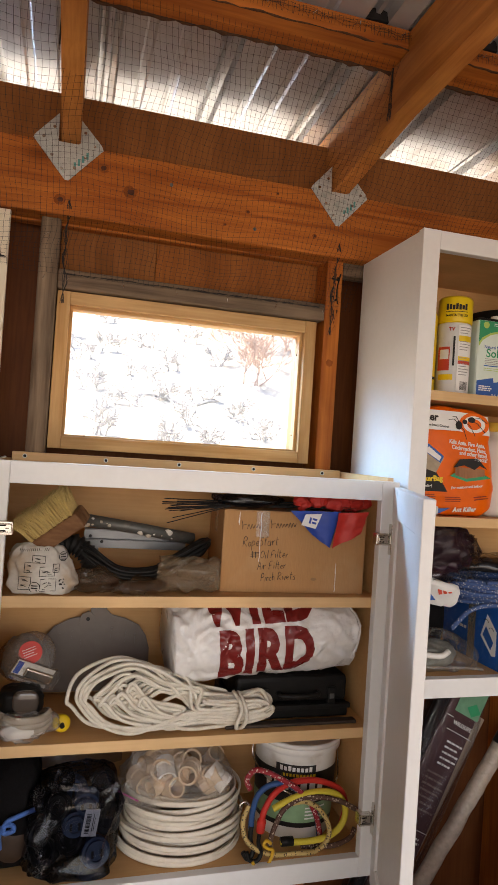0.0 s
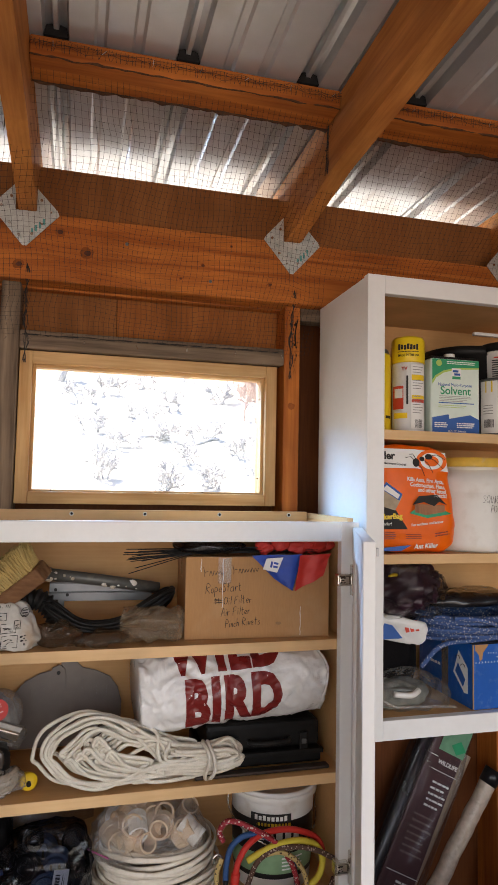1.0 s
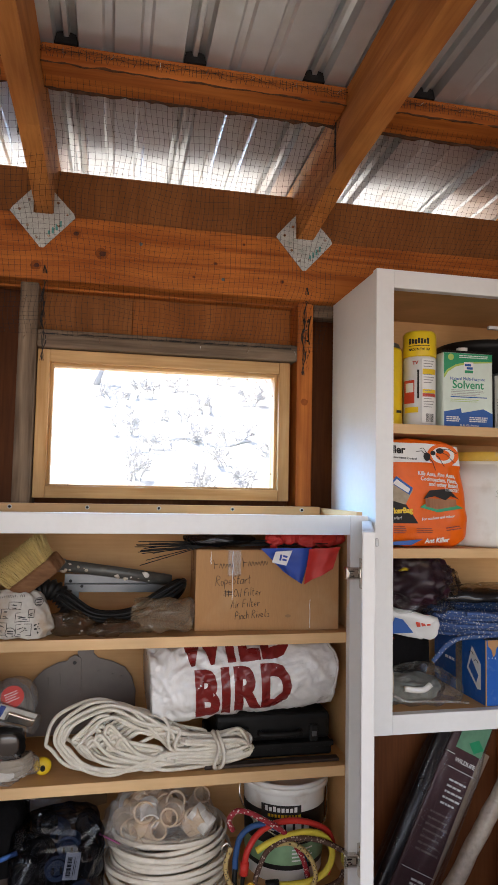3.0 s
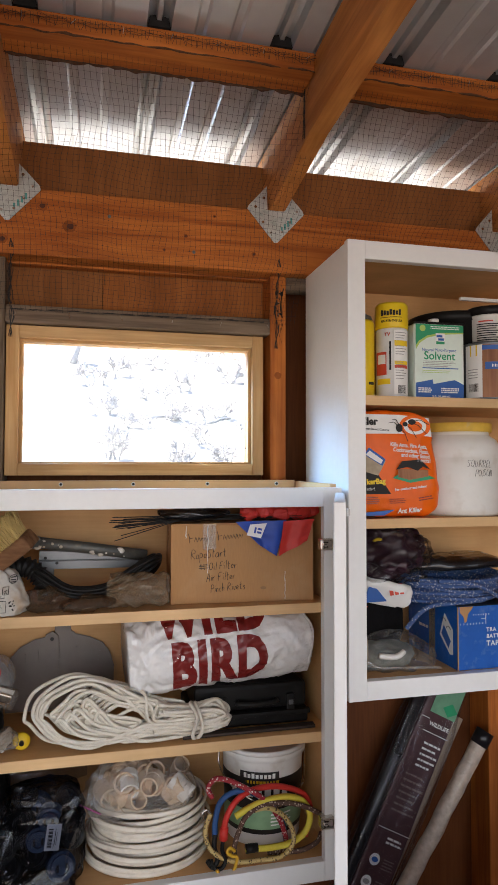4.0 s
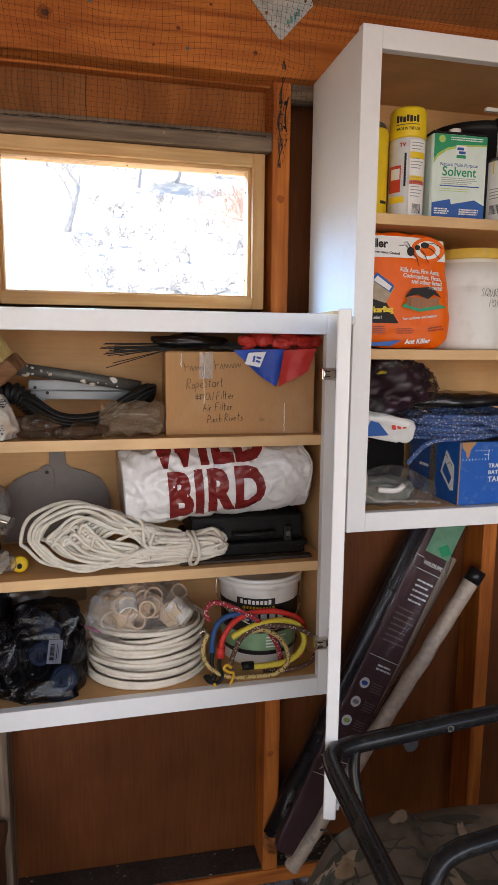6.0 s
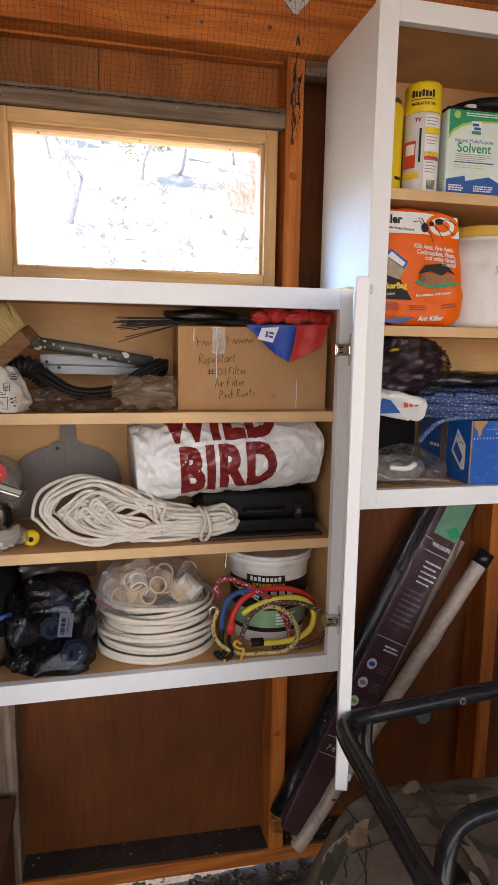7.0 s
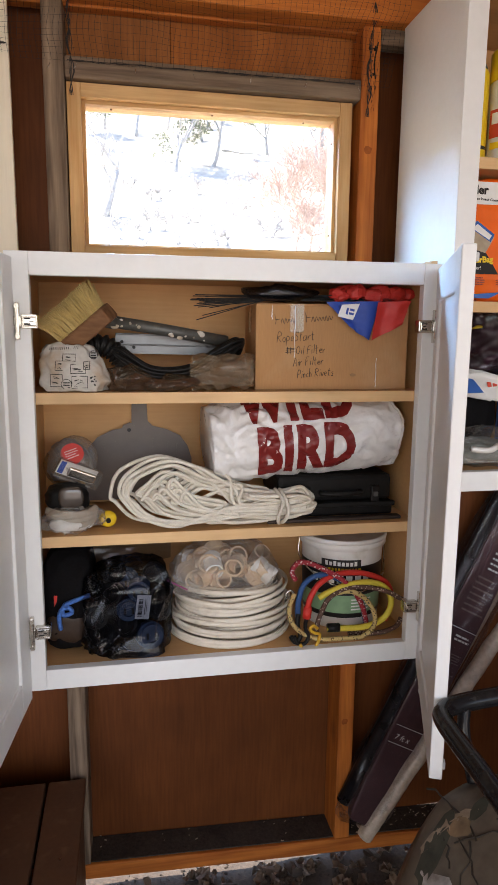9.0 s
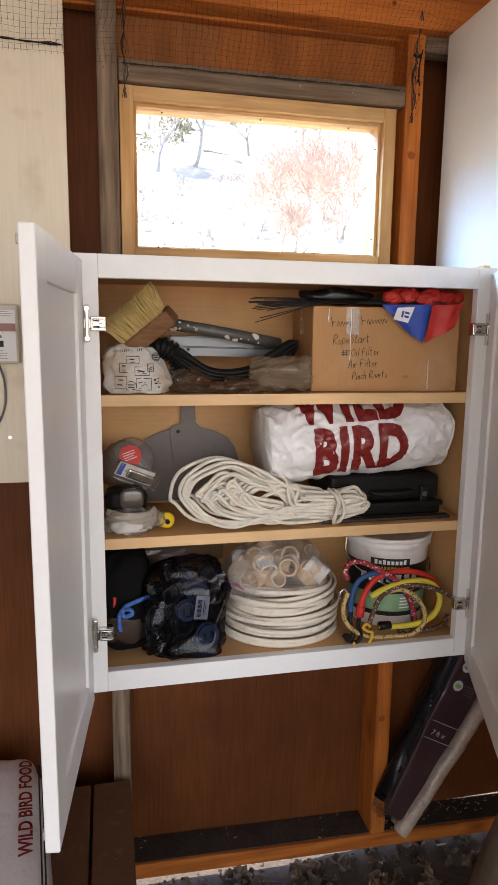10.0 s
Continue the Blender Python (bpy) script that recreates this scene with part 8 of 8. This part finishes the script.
tree(1.79, 20.7, 3.6, 1, "bare oak with a slim trunk on the slope", foliage=leaf_green)
tree(3.09, 21.8, 3.9, 2, "bare forked oak on the slope", lean=0.12)
tree(5.73, 25.2, 3.4, 3, "grey-green leafy oak on the slope", foliage=leaf_green, spread=0.7)
tree(0.71, 27.2, 3.4, 4, "bare oak high on the slope")
tree(-0.6, 28.8, 3.0, 5, "bare oak high on the slope", foliage=leaf_green)
tree(8.6, 27.5, 4.2, 6, "leafy grey-green oak high on the slope", foliage=leaf_green, spread=0.7)
tree(-0.25, 14.6, 2.6, 7, "dead weathered tree stump with a bent limb", depth=4, lean=0.2, r=0.085)
for k_, (tx_, ty_) in enumerate(((2.2, 30.5), (4.2, 31.5), (6.6, 30.0), (3.4, 27.5), (7.4, 24.0), (-1.2, 24.5), (9.4, 24.8), (5.2, 33.0))):
    tree(tx_, ty_, 3.2, 60 + k_, "thin oak among others on the slope", depth=4, foliage=leaf_green if k_ % 2 else None)
tree(10.5, 31.0, 4.0, 8, "bare oak high on the slope")
for k, (bx_, by_, hh) in enumerate(((4.1, 13.4, 2.2), (4.9, 14.6, 2.6), (5.8, 15.5, 2.8), (3.6, 11.6, 1.4), (6.6, 17.0, 2.8), (4.6, 16.0, 2.2), (5.3, 13.2, 2.4))):
    tree(bx_, by_, hh, 20 + k, "open russet leafless thicket on the slope", depth=4, trunks=4, r=0.020, twig_mat=twig_red, spread=0.6)
for k, (bx_, by_) in enumerate(((1.4, 11.5), (0.3, 12.6), (2.1, 12.2), (0.9, 9.6), (1.9, 9.0), (2.9, 15.0), (2.5, 10.4), (0.6, 8.0), (1.3, 7.4), (2.2, 7.8), (3.0, 8.6), (1.0, 16.5), (2.3, 17.5), (0.2, 18.0), (3.4, 18.5), (1.7, 14.0), (3.3, 12.9), (0.9, 13.4), (4.2, 19.5), (0.4, 10.6), (1.6, 10.2), (2.8, 9.6))):
    tree(bx_, by_, 0.7, 40 + k, "low dry brush on the slope", depth=3, trunks=4, r=0.014, spread=0.9)
t = thing("fallen_log", "grey fallen branch lying on the slope", "log")
for y0, x0, x1 in ((25.0, 3.9, 5.2), (10.2, 1.2, 2.7)):
    P = [(x0 + (x1 - x0) * k / 8, y0 + 0.2 * math.sin(k), ground_height(x0 + (x1 - x0) * k / 8, y0 + 0.2 * math.sin(k)) + 0.07) for k in range(9)]
    part("limb", sweep(bmesh.new(), P, [0.055 - 0.005 * k for k in range(9)], 8), bark, t, "", True)


# ---- knots, nail heads and scorch marks in the timber ----
knot_ring = wood("knot_ring_wood", (0.36, 0.10, 0.022), (0.22, 0.06, 0.014), 1, rough=0.7, rings=30)
knot_heart = mat("knot_heart_wood", (0.10, 0.028, 0.012), 0.7, var=0.4, scale=120, bump=0.2)
scorch = mat("scorched_wood", (0.012, 0.009, 0.008), 0.9, var=0.4, scale=60, bump=0.4)
beam = bpy.data.objects["wall_beam"]
rnd = random.Random(3)


def blob(x, z, y, rx, rz, seed, depth):
    pts = []
    for k in range(18):
        a = 2 * math.pi * k / 18
        r = 1 + 0.28 * noise.noise(Vector((math.cos(a) * 1.6, math.sin(a) * 1.6, seed)))
        pts.append((rx * r * math.cos(a), rz * r * math.sin(a)))
    return polygon(facing((x, y, z)), pts, depth)


for x, z, r in ((0.219, 2.097, 0.015), (0.160, 2.138, 0.012), (0.078, 2.058, 0.012), (0.478, 2.098, 0.005), (0.428, 2.062, 0.004), (0.640, 2.068, 0.006), (0.545, 2.150, 0.004), (-0.20, 2.10, 0.014), (1.02, 2.11, 0.011)):
    k_ = part("knot", blob(x, z, 0.2468, r, r * 0.85, x * 9, 0.0005), knot_ring, beam, "reddish knot in the beam")
    part("knot_heart", blob(x + r * 0.1, z, 0.2462, r * 0.5, r * 0.4, x * 5, 0.0005), knot_heart, k_)
for x, z in ((0.305, 2.128), (0.497, 2.062), (0.90, 2.10)):
    part("nail_head", sweep(bmesh.new(), [(x, 0.2472, z), (x, 0.2458, z)], 0.004, 10), steel_grey, beam, "grey nail head")
stud_r = bpy.data.objects["stud.001"]
part("scorch_mark", sweep(bmesh.new(), [(0.7205 - 0.007 * math.sin(2.6 * k / 11), 0.2718, 1.998 - 0.0065 * k) for k in range(12)], [0.0022 + 0.0022 * abs(noise.noise(Vector((k * 0.8, 3, 1)))) for k in range(12)], 6, flat=0.5), scorch, stud_r, "black charred groove", True)
rnd = random.Random(12)
for k in range(34):
    u = rnd.random()
    part("scorch_mark", blob(0.712 + rnd.gauss(0, 0.0045), 1.99 - 0.13 * u, 0.2718, rnd.uniform(0.0008, 0.0030) * (1.1 - u), rnd.uniform(0.001, 0.005), k, 0.0004), scorch, stud_r, "black scorch mark")
for x, z, r in ((0.706, 1.785, 0.009), (0.704, 0.45, 0.008)):
    part("knot", blob(x, z, 0.2718, r, r * 0.9, z, 0.0004), knot_ring, stud_r)
